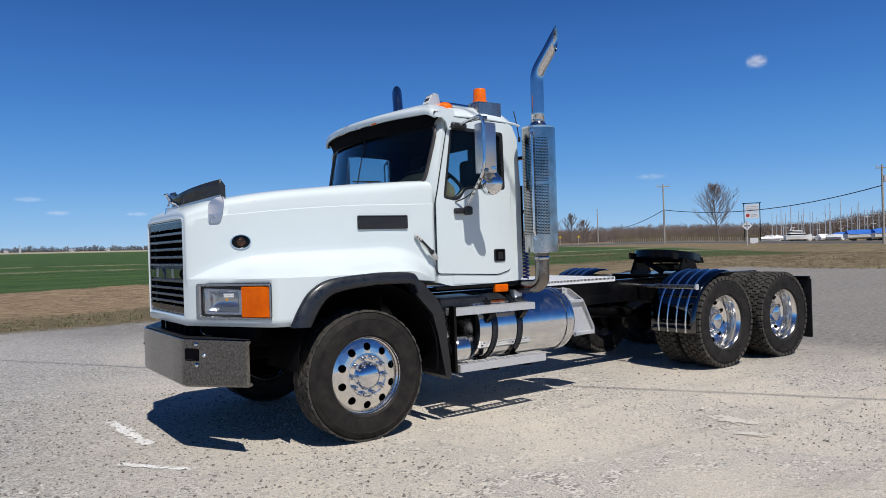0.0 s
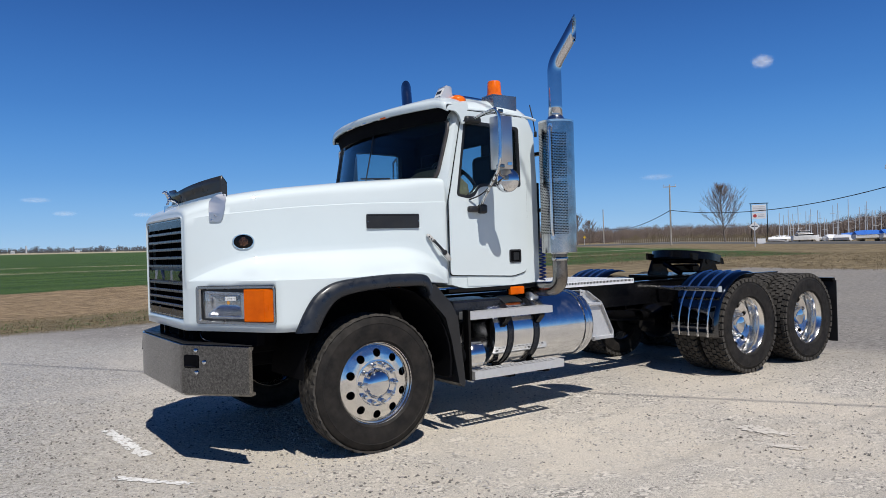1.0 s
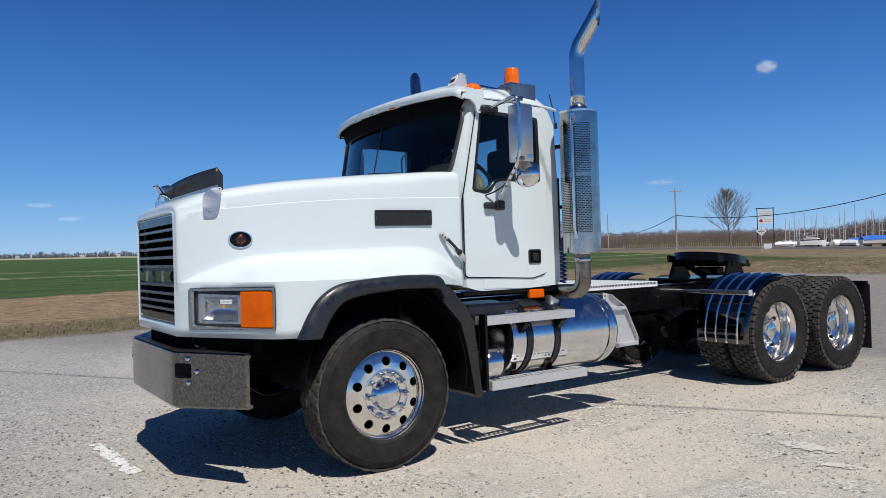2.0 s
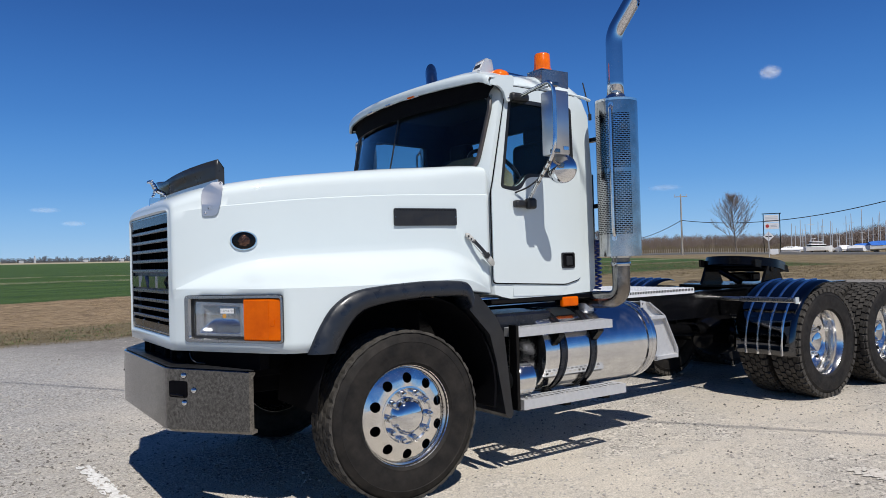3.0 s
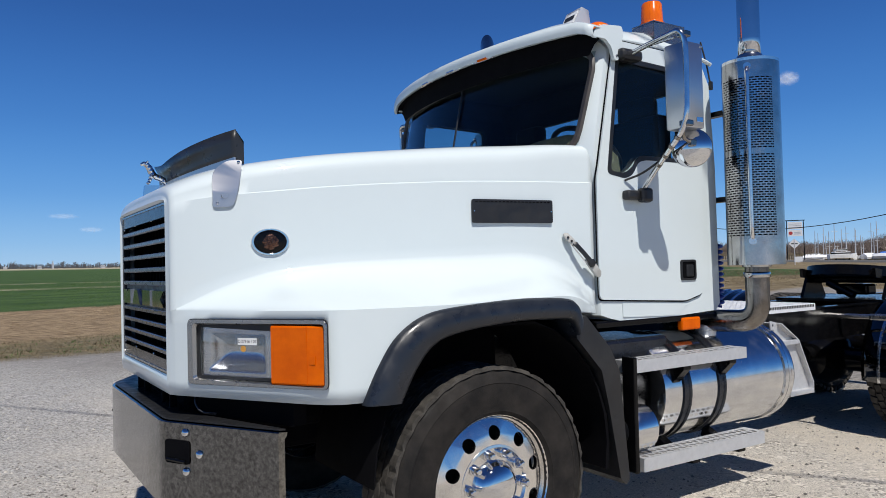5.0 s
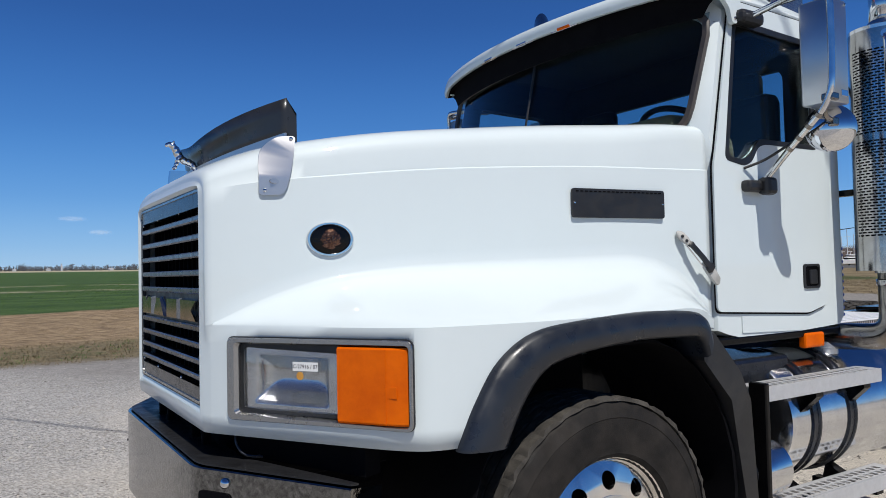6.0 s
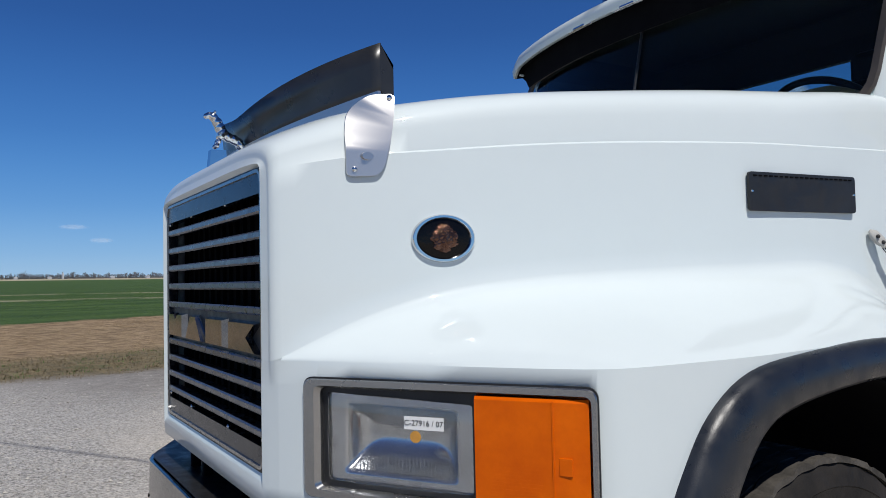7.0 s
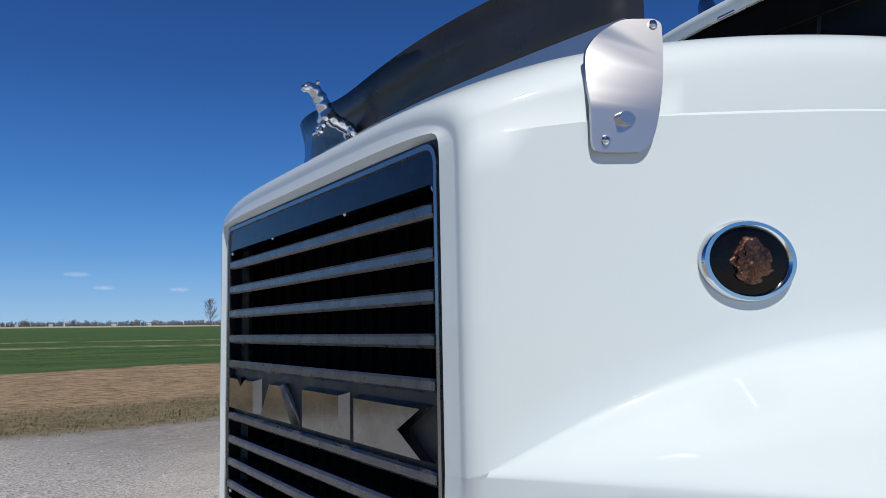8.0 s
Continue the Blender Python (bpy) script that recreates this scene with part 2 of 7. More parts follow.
def plate(bm, outline, holes=(), thick=0.01, to=None):
    """A flat plate with holes, from outlines in (u, v); to(u, v, w) gives the place, w being 0 or thick."""
    pts, edges = [], []
    for lp in (outline, *holes):
        k = len(pts)
        pts += [Vector((p[0], p[1])) for p in lp]
        edges += [(k + i, k + (i + 1) % len(lp)) for i in range(len(lp))]
    vs, es, fs, *_ = geometry.delaunay_2d_cdt(pts, edges, [], 1, 1e-6)

    def inside(c, lp):
        hit = False
        for a, b in zip(lp, [*lp[1:], lp[0]]):
            if (a[1] > c[1]) != (b[1] > c[1]) and c[0] < (b[0] - a[0]) * (c[1] - a[1]) / (b[1] - a[1]) + a[0]:
                hit = not hit
        return hit

    spans = [(min(p[0] for p in h), max(p[0] for p in h), min(p[1] for p in h), max(p[1] for p in h), h) for h in holes]
    keep = []
    for f in fs:
        c = sum((vs[i] for i in f), Vector((0, 0))) / 3
        if inside(c, outline) and not any(x0 <= c[0] <= x1 and y0 <= c[1] <= y1 and inside(c, h) for x0, x1, y0, y1, h in spans):
            keep.append(f)
    used = sorted({i for f in keep for i in f})
    top = {i: bm.verts.new(to(vs[i].x, vs[i].y, 0.0)) for i in used}
    bot = {i: bm.verts.new(to(vs[i].x, vs[i].y, thick)) for i in used}
    count = {}
    for f in keep:
        bm.faces.new([top[i] for i in f])
        bm.faces.new([bot[i] for i in reversed(f)])
        for a, b in zip(f, [*f[1:], f[0]]):
            count[frozenset((a, b))] = count.get(frozenset((a, b)), 0) + 1
    for e, k in count.items():
        if k == 1:
            a, b = e
            bm.faces.new((top[a], top[b], bot[b], bot[a]))


def rounded(pts, r, seg=4):
    """Rounds the corners of an outline."""
    out = []
    n = len(pts)
    for i in range(n):
        p, c, q = Vector(pts[i - 1]), Vector(pts[i]), Vector(pts[(i + 1) % n])
        d = min(r, (c - p).length * 0.45, (q - c).length * 0.45)
        a, b = c + (p - c).normalized() * d, c + (q - c).normalized() * d
        for k in range(seg + 1):
            t = k / seg
            v = a * (1 - t) ** 2 + c * 2 * t * (1 - t) + b * t * t
            out.append((v.x, v.y))
    return out


def circle(cx, cy, r, n=16):
    return [(cx + r * math.cos(2 * math.pi * k / n), cy + r * math.sin(2 * math.pi * k / n)) for k in range(n)]


def interp(x, xs, ys):
    return float(np.interp(x, xs, ys))


# ---------------------------------------------------------------- ground
def rise(x, y):
    """The land climbs gently away from the lot, by a slope that changes round the compass."""
    dx, dy = x + 1.57, y + 6.21
    d = math.hypot(dx, dy)
    w = soft_step((d - 14) / 40)
    slope = interp(math.degrees(math.atan2(dx, dy)), [-90, -40, 0, 12, 45, 52, 58, 66, 110], [0, 0.008, 0.0128, 0.0115, 0.0085, 0.0095, 0.0070, 0.0050, 0])
    return w * d * slope - 0.058 + 0.053 * soft_step((x - 0.8) / 5.2)


def spot(bearing, d):
    """A place on the land by bearing (degrees, +y towards +x) and distance from the near corner of the lot."""
    x, y = -1.57 + d * math.sin(radians(bearing)), -6.21 + d * math.cos(radians(bearing))
    return Vector((x, y, rise(x, y)))


def soft_step(t):
    t = max(0.0, min(1.0, t))
    return t * t * (3 - 2 * t)


def make_ground():
    bm = bmesh.new()
    radii = [0.0] + [0.5 * 1.09 ** k for k in range(104)]
    segs = 120
    loops = []
    for r in radii[1:]:
        lp = []
        for k in range(segs):
            t = 2 * math.pi * k / segs
            x, y = 1.5 + r * math.cos(t), -1.0 + r * math.sin(t)
            bumpy = 0.012 * noise.noise(Vector((x * 0.5, y * 0.5, 0))) * min(1, max(0, (abs(y) - 1.6) / 2) + max(0, (abs(x - 3.5) - 4.5) / 2))
            lp.append((x, y, rise(x, y) + bumpy))
        loops.append(lp)
    vl = rings(bm, loops)
    bm.faces.new(vl[0])
    m = bpy.data.materials.new("ground_gravel_and_field")
    m.use_nodes = True
    nt = m.node_tree
    n, ln = nt.nodes, nt.links
    b = n["Principled BSDF"]
    b.inputs["Roughness"].default_value = 0.92
    b.inputs["Specular IOR Level"].default_value = 0.25
    tc = n.new("ShaderNodeTexCoord")
    sep = n.new("ShaderNodeSeparateXYZ")
    ln.new(tc.outputs["Object"], sep.inputs[0])

    def noise_tex(scale, detail=6, rough=0.6, stretch=None):
        t = n.new("ShaderNodeTexNoise")
        t.inputs["Scale"].default_value, t.inputs["Detail"].default_value, t.inputs["Roughness"].default_value = scale, detail, rough
        if stretch:
            mp = n.new("ShaderNodeMapping")
            mp.inputs["Scale"].default_value = stretch
            mp.inputs["Rotation"].default_value = (0, 0, radians(-13))
            ln.new(tc.outputs["Object"], mp.inputs["Vector"])
            ln.new(mp.outputs["Vector"], t.inputs["Vector"])
        else:
            ln.new(tc.outputs["Object"], t.inputs["Vector"])
        return t.outputs["Fac"]

    def mth(op, a, bb):
        q = n.new("ShaderNodeMath")
        q.operation = op
        for i, v in enumerate((a, bb)):
            if isinstance(v, (int, float)):
                q.inputs[i].default_value = v
            else:
                ln.new(v, q.inputs[i])
        return q.outputs[0]

    def step(v, lo, hi):
        q = n.new("ShaderNodeMapRange")
        q.interpolation_type = "SMOOTHSTEP"
        q.inputs["From Min"].default_value, q.inputs["From Max"].default_value = lo, hi
        ln.new(v, q.inputs["Value"])
        return q.outputs["Result"]

    def mix(fac, a, bb):
        q = n.new("ShaderNodeMix")
        q.data_type = "RGBA"
        for key, v in (("A", a), ("B", bb)):
            if isinstance(v, tuple):
                q.inputs[key].default_value = (*v, 1)
            else:
                ln.new(v, q.inputs[key])
        if isinstance(fac, (int, float)):
            q.inputs["Factor"].default_value = fac
        else:
            ln.new(fac, q.inputs["Factor"])
        return q.outputs["Result"]

    x, y = sep.outputs["X"], sep.outputs["Y"]
    # gravel: fine stones, dust patches, tyre-worn streaks
    vor = n.new("ShaderNodeTexVoronoi")
    vor.inputs["Scale"].default_value = 52
    ln.new(tc.outputs["Object"], vor.inputs["Vector"])
    hsv = n.new("ShaderNodeSeparateColor")
    ln.new(vor.outputs["Color"], hsv.inputs[0])
    stones = mix(step(hsv.outputs[0], 0.0, 0.9), (0.21, 0.194, 0.168), (0.81, 0.748, 0.660))
    fine = mix(step(noise_tex(110, 5, 0.75), 0.38, 0.62), (0.29, 0.266, 0.230), (0.79, 0.728, 0.640))
    gravel = mix(step(noise_tex(6, 8, 0.7), 0.45, 0.6), fine, stones)
    dust = mix(step(noise_tex(0.55, 8, 0.62), 0.40, 0.62), gravel, mix(step(noise_tex(85, 6, 0.75), 0.36, 0.64), (0.50, 0.442, 0.362), (0.83, 0.750, 0.632)))
    grey = mix(step(noise_tex(42, 8, 0.85), 0.42, 0.58), (0.10, 0.098, 0.094), (0.60, 0.587, 0.565))
    grey = mix(mth("MULTIPLY", hsv.outputs[2], 0.45), grey, stones)
    side = step(mth("ADD", mth("ADD", mth("MULTIPLY", x, -0.75), mth("MULTIPLY", y, 0.25)), mth("MULTIPLY", noise_tex(0.35, 6), 3.2)), 0.8, 3.2)
    lot = mix(side, dust, grey)
    far_grey = mix(step(noise_tex(9, 8, 0.8, (0.5, 2.0, 1)), 0.36, 0.64), (0.125, 0.116, 0.107), (0.30, 0.280, 0.256))
    lot = mix(mth("MULTIPLY", step(mth("ADD", mth("ADD", x, mth("MULTIPLY", y, 0.6)), mth("MULTIPLY", noise_tex(0.3, 5), 4.0)), 6.0, 10.5), 0.85), lot, far_grey)
    lot = mix(mth("MULTIPLY", step(noise_tex(1.0, 5, 0.6, (0.25, 2.2, 1)), 0.55, 0.75), 0.40), lot, (0.32, 0.292, 0.252))
    # dry verge, straw stubble, spring field
    verge = mix(step(noise_tex(7, 8, 0.75), 0.35, 0.65), (0.095, 0.080, 0.048), (0.23, 0.185, 0.105))
    verge = mix(step(noise_tex(0.9, 5, 0.6), 0.55, 0.68), verge, (0.085, 0.095, 0.038))
    straw = mix(step(noise_tex(3.5, 8, 0.75, (0.5, 2.4, 1)), 0.38, 0.62), (0.095, 0.062, 0.034), (0.44, 0.325, 0.195))
    green = mix(step(noise_tex(0.6, 9, 0.7, (0.3, 1.5, 1)), 0.35, 0.66), (0.030, 0.066, 0.016), (0.070, 0.120, 0.030))
    green = mix(mth("MULTIPLY", step(noise_tex(0.05, 5, 0.6, (0.12, 2.6, 1)), 0.58, 0.68), 0.6), green, (0.13, 0.125, 0.055))
    # pale wheel tracks across the field
    for along in (50.5, 67.0):
        off = mth("ABSOLUTE", mth("SUBTRACT", mth("ADD", y, mth("MULTIPLY", x, 0.28)), along), 0.0)
        track = mth("MULTIPLY", step(off, 2.4, 0.9), step(noise_tex(0.35, 6, 0.7), 0.36, 0.58))
        green = mix(mth("MULTIPLY", track, 0.8), green, (0.34, 0.31, 0.20))
    wob = mth("MULTIPLY", mth("SUBTRACT", noise_tex(0.45, 6, 0.65), 0.5), 2.4)
    back = mth("ADD", mth("SUBTRACT", mth("SUBTRACT", y, mth("MULTIPLY", x, 0.10)), 11.3), wob)
    wob2 = mth("MULTIPLY", mth("SUBTRACT", noise_tex(0.16, 6, 0.65), 0.5), 7.0)
    right = mth("ADD", mth("SUBTRACT", x, 29.5), wob2)
    land = mix(step(mth("ADD", back, wob), 2.6, 5.0), verge, straw)
    land = mix(step(mth("ADD", back, mth("MULTIPLY", wob, 0.6)), 16.0, 16.9), land, green)
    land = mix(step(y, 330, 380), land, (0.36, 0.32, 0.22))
    drygrass = mix(step(noise_tex(0.8, 8, 0.72, (0.6, 1.4, 1)), 0.35, 0.66), (0.14, 0.105, 0.058), (0.28, 0.22, 0.125))
    near_side = step(mth("ADD", mth("ADD", y, mth("MULTIPLY", x, 0.2)), mth("MULTIPLY", wob2, 0.5)), 29.5, 32.5)
    far_side = step(mth("ADD", mth("SUBTRACT", x, mth("MULTIPLY", y, 0.62)), mth("MULTIPLY", wob2, 0.8)), 38.5, 34.5)
    eastland = mix(mth("MULTIPLY", near_side, far_side), drygrass, green)
    away = step(right, -0.6, 0.6)
    land = mix(step(mth("ADD", mth("SUBTRACT", x, mth("MULTIPLY", y, 0.55)), -8.0), 0, 3), land, eastland)
    edge = mth("MAXIMUM", step(back, -0.5, 0.5), away)
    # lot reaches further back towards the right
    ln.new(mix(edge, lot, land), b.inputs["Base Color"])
    h = mth("ADD", mth("MULTIPLY", hsv.outputs[1], 0.7), mth("ADD", noise_tex(35, 8, 0.7), mth("MULTIPLY", noise_tex(3, 6, 0.6), 1.2)))
    bp = n.new("ShaderNodeBump")
    bp.inputs["Strength"].default_value, bp.inputs["Distance"].default_value = 0.8, 0.028
    ln.new(h, bp.inputs["Height"])
    ln.new(bp.outputs["Normal"], b.inputs["Normal"])
    g = part("ground", bm, m, smooth=80)
    return tagged(g, "pale compacted gravel lot with dry verge and green field beyond", "ground", kind="structure")


ground = make_ground()

# ---------------------------------------------------------------- the truck
truck = thing("semi_truck", "white day-cab semi tractor truck parked on a gravel lot", "truck")

# plan curves of the hood: upper side, lower fender, with the heights that go with them
K = list(range(10))
UX = [0.004, 0.026, 0.19, 0.38, 0.62, 0.90, 1.30, 1.60, 1.80, 1.985]
UY = [0.556, 0.590, 0.660, 0.728, 0.785, 0.838, 0.905, 0.946, 0.967, 0.985]
LX = [0.004, 0.020, 0.235, 0.43, 0.56, 0.90, 1.30, 1.60, 1.80, 1.985]
LY = [0.548, 0.582, 0.898, 1.178, 1.205, 1.212, 1.212, 1.205, 1.13, 0.99]
ZHI = [1.25, 1.260, 1.342, 1.402, 1.432, 1.446, 1.458, 1.460, 1.40, 1.26]
ZLO = [1.246, 1.250, 1.249, 1.249, 1.248, 1.246, 1.25, 1.255, 1.21, 1.15]
ZC = [1.665, 1.69, 1.718, 1.735, 1.758, 1.778, 1.797, 1.803, 1.807, 1.81]
ZT = [1.752, 1.795, 1.868, 1.908, 1.945, 1.975, 2.012, 2.030, 2.040, 2.045]
BX = [0.0, 0.55, 0.572, 0.632, 0.714, 0.846, 1.052, 1.346, 1.562, 1.662, 1.985]
BZ = [0.905, 0.895, 0.893, 1.025, 1.132, 1.208, 1.234, 1.247, 1.239, 1.176, 1.145]
FINE = [0, 0.15, 0.35, 0.6, 0.85] + [1 + 0.25 * k for k in range(6)] + [2.5 + 0.125 * k for k in range(20)] + [5 + 0.2 * k for k in range(21)]


def smooth_knots(s, v):
    """Catmull-Rom through the knots."""
    i = min(int(s), len(v) - 2)
    t = s - i
    a, b, c, d = v[max(i - 1, 0)], v[i], v[i + 1], v[min(i + 2, len(v) - 1)]
    return 0.5 * (2 * b + (c - a) * t + (2 * a - 5 * b + 4 * c - d) * t * t + (3 * b - a - 3 * c + d) * t**3)


def hood_point(s, z):
    """The near flank of the hood at knot s and height z."""
    hi, lo = smooth_knots(s, ZHI), smooth_knots(s, ZLO)
    u = (hi - z) / max(0.02, hi - lo)
    crisp = 0.5 * soft_step((s - 0.8) / 2.2)
    w = soft_step(u) * (1 - crisp) + max(0.0, min(1.0, u)) ** 1.7 * crisp
    ux, uy = smooth_knots(s, UX), smooth_knots(s, UY)
    lx, ly = (smooth_knots(s, LX), smooth_knots(s, LY)) if s > 6 else (interp(s, K, LX), interp(s, K, LY))
    if 1.9 < s < 6:
        # round the plan's corners
        h = 0.42 * min(1.0, (s - 1.9) / 0.4, (6 - s) / 0.5)
        span = [s + h * k / 6 for k in range(-6, 7)]
        lx, ly = (sum(interp(q, K, v) for q in span) / 13 for v in (LX, LY))
    return Vector((ux + (lx - ux) * w, -(uy + (ly - uy) * w), z))


def hood_profile(s):
    pts = []
    x0 = interp(s, K, LX)
    zb = interp(x0, BX, BZ)
    lo, hi, zc, zt = (smooth_knots(s, v) for v in (ZLO, ZHI, ZC, ZT))
    zb = min(zb, lo - 0.004)
    zs = [zb + (lo - zb) * k / 6 for k in range(6)] + [lo + (hi - lo) * k / 12 for k in range(12)] + [hi + (zc - hi) * k / 8 for k in range(9)]
    for z in zs:
        pts.append(hood_point(s, z))
    if s <= 0.3:
        pts.append(pts[-1].copy())
    side = hood_point(s, zc)
    for k in range(0 if s > 0.3 else 1, 15):
        t = (k / 14) ** 0.9 * math.pi / 2
        inn = 0.0042 * soft_step((s - 0.6) / 2.6)
        box_ = 0.5 + 0.5 * soft_step((s - 0.5) / 3)
        rear = soft_step((s - 6) / 2.5)
        y = (abs(side.y) - inn) * math.cos(t) ** (0.60 - 0.42 * box_ - 0.08 * rear)
        z = zc + inn * 1.1 + (zt - 0.025 * box_ - zc - inn * 1.1) * math.sin(t) ** (0.80 - 0.36 * box_ - 0.16 * rear)
        if k == 14:
            y = 0.0
        pts.append(Vector((side.x, -y, z)))
    return pts


def lamp_frame(sgn):
    """Corner, way along and way out of the headlamp plane on one side."""
    a, b = Vector((0.062, sgn * 0.645, 0)), Vector((0.43, sgn * 1.178, 0))
    along = (b - a).normalized()
    return a, along, Vector((along.y, -along.x, 0)) * (1 if sgn < 0 else -1)


def dense(pts, d=0.06):
    out = []
    for i, p in enumerate(pts):
        q = pts[(i + 1) % len(pts)]
        k = max(1, int(math.dist(p, q) / d))
        out += [(p[0] + (q[0] - p[0]) * j / k, p[1] + (q[1] - p[1]) * j / k) for j in range(k)]
    return out


def make_hood():
    bm = bmesh.new()
    rows = []
    for s in FINE:
        p = hood_profile(s)
        rows.append(p + [Vector((q.x, -q.y, q.z)) for q in reversed(p[:-1])])
    vl = rings(bm, rows, closed=False)
    # front face down to the grille opening, with a rolled edge
    lip, well = [], []
    for v in vl[0]:
        c = Vector((0.012, max(-0.512, min(0.512, v.co.y)), max(0.985, min(1.702, v.co.z))))
        lip.append(bm.verts.new(v.co.lerp(c, 0.55) + Vector((-0.012, 0, 0))))
        well.append((bm.verts.new(c), bm.verts.new(c + Vector((0.05, 0, 0)))))
    for i in range(len(lip) - 1):
        for a, b, c, d in ((vl[0][i], vl[0][i + 1], lip[i + 1], lip[i]), (lip[i], lip[i + 1], well[i + 1][0], well[i][0]), (well[i][0], well[i + 1][0], well[i + 1][1], well[i][1])):
            bm.faces.new((a, b, c, d))
    # sill under the grille
    a, b = vl[0][0], vl[0][-1]
    bm.faces.new((a, lip[0], lip[-1], b))
    bm.faces.new((lip[0], well[0][0], well[-1][0], lip[-1]))
    bm.faces.new((well[0][0], well[0][1], well[-1][1], well[-1][0]))
    bmesh.ops.dissolve_degenerate(bm, edges=bm.edges, dist=1e-5)
    # openings for the headlamps
    for sgn in (-1, 1):
        a, along, out = lamp_frame(sgn)

        def uvw(p):
            q = p - a
            return q.dot(along), p.z, q.dot(out)

        def near(f):
            u, v, w = uvw(f.calc_center_median())
            return -0.15 < u < 0.80 and 0.85 < v < 1.32 and abs(w) < 0.25

        for co, no in ((a + along * 0.030, along), (a + along * 0.638, along), (Vector((0, 0, 0.965)), Vector((0, 0, 1))), (Vector((0, 0, 1.203)), Vector((0, 0, 1)))):
            fs = [f for f in bm.faces if near(f)]
            gm = fs + list({e for f in fs for e in f.edges}) + list({v for f in fs for v in f.verts})
            bmesh.ops.bisect_plane(bm, geom=gm, dist=1e-5, plane_co=co, plane_no=no)
        gone = []
        for f in bm.faces:
            u, v, w = uvw(f.calc_center_median())
            if 0.030 < u < 0.638 and 0.965 < v < 1.203 and abs(w) < 0.2:
                gone.append(f)
        bmesh.ops.delete(bm, geom=gone, context="FACES")
    ob = part("hood", bm, WHITE, truck, "white tilt hood with moulded front fenders", smooth=38)
    sm = ob.modifiers.new("skin", "SOLIDIFY")
    sm.thickness, sm.offset = 0.006, -1
    return ob


hood = make_hood()


def make_flares():
    outer = [(0.560, 0.885), (0.568, 0.91), (0.627, 1.027), (0.709, 1.137), (0.842, 1.213), (1.049, 1.241), (1.344, 1.254), (1.56, 1.246), (1.635, 1.22), (1.665, 1.15)]
    inner = [(0.712, 0.882), (0.722, 0.905), (0.787, 1.015), (0.872, 1.098), (1.011, 1.135), (1.265, 1.158), (1.45, 1.157), (1.575, 1.152), (1.612, 1.13), (1.630, 1.075)]
    flares = []
    for sgn in (-1, 1):
        bm = bmesh.new()
        loops = []
        n = 46
        for k in range(n):
            t = k / (n - 1) * (len(outer) - 1)
            o = Vector((smooth_knots(t, [p[0] for p in outer]), smooth_knots(t, [p[1] for p in outer])))
            i = Vector((smooth_knots(t, [p[0] for p in inner]), smooth_knots(t, [p[1] for p in inner])))
            lp = []
            for w, y in ((-0.03, 1.195), (0.0, 1.222), (0.12, 1.240), (0.5, 1.252), (0.85, 1.250), (0.97, 1.240), (1.0, 1.222), (0.99, 1.08), (0.85, 1.08), (0.4, 1.15)):
                p = o.lerp(i, w)
                lp.append((p.x, sgn * y, p.y))
            loops.append(lp)
        rings(bm, loops, cap=True)
        flares.append(part("fender_flare", bm, FLARE, hood, "scuffed black plastic fender flare", smooth=50))
        # splash guard behind the wheel
        bm = bmesh.new()
        prof = [(1.628, 1.15), (1.70, 1.16), (1.85, 1.0), (1.905, 0.89), (1.985, 0.36), (1.965, 0.335), (1.925, 0.37), (1.86, 0.72), (1.79, 0.90), (1.64, 1.06)]
        plate(bm, prof, (), 0.40, lambda u, v, w: Vector((u, sgn * (1.215 - w - 0.03 * (v < 0.8)), v)))
        part("splash_guard", bm, BLACK_TRIM, hood, "black moulded splash guard behind the front wheel", smooth=30)
        # wheel-well arch, near-black so that its shade is in the colour
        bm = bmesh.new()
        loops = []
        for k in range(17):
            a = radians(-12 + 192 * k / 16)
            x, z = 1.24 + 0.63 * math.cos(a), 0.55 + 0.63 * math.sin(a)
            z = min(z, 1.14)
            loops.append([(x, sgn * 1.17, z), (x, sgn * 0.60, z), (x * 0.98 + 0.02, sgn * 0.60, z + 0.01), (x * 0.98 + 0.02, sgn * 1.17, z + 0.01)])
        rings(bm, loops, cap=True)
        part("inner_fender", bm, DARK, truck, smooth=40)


make_flares()

# engine as near-black boxes, shade put in the colour; chassis behind the skin
bm = bmesh.new()
box(bm, (1.0, 0, 1.15), (1.5, 0.95, 0.95), 0.05)
box(bm, (0.45, 0, 0.72), (0.7, 0.80, 0.30), 0.03)
part("engine", bm, DARK, truck)
for sgn in (-1, 1):
    bm = bmesh.new()
    for zz in (0.765, 1.005):
        box(bm, (3.95, sgn * 0.40, zz), (7.3, 0.09, 0.012))
    box(bm, (3.95, sgn * 0.43, 0.885), (7.3, 0.012, 0.25))
    part("frame_rail", bm, FRAME_BLACK, truck, "black painted steel frame rail")
for x in (2.3, 3.6, 4.7, 5.3, 6.35, 7.55):
    bm = bmesh.new()
    box(bm, (x, 0, 0.88), (0.10, 0.84, 0.2), 0.01)
    part("cross_member", bm, FRAME_BLACK, truck)
bm = bmesh.new()
cyl(bm, (1.207, -0.95, 0.455), (1.207, 0.95, 0.455), 0.065)
box(bm, (1.207, 0, 0.42), (0.14, 1.5, 0.12), 0.02)
part("front_axle", bm, FRAME_BLACK, truck)
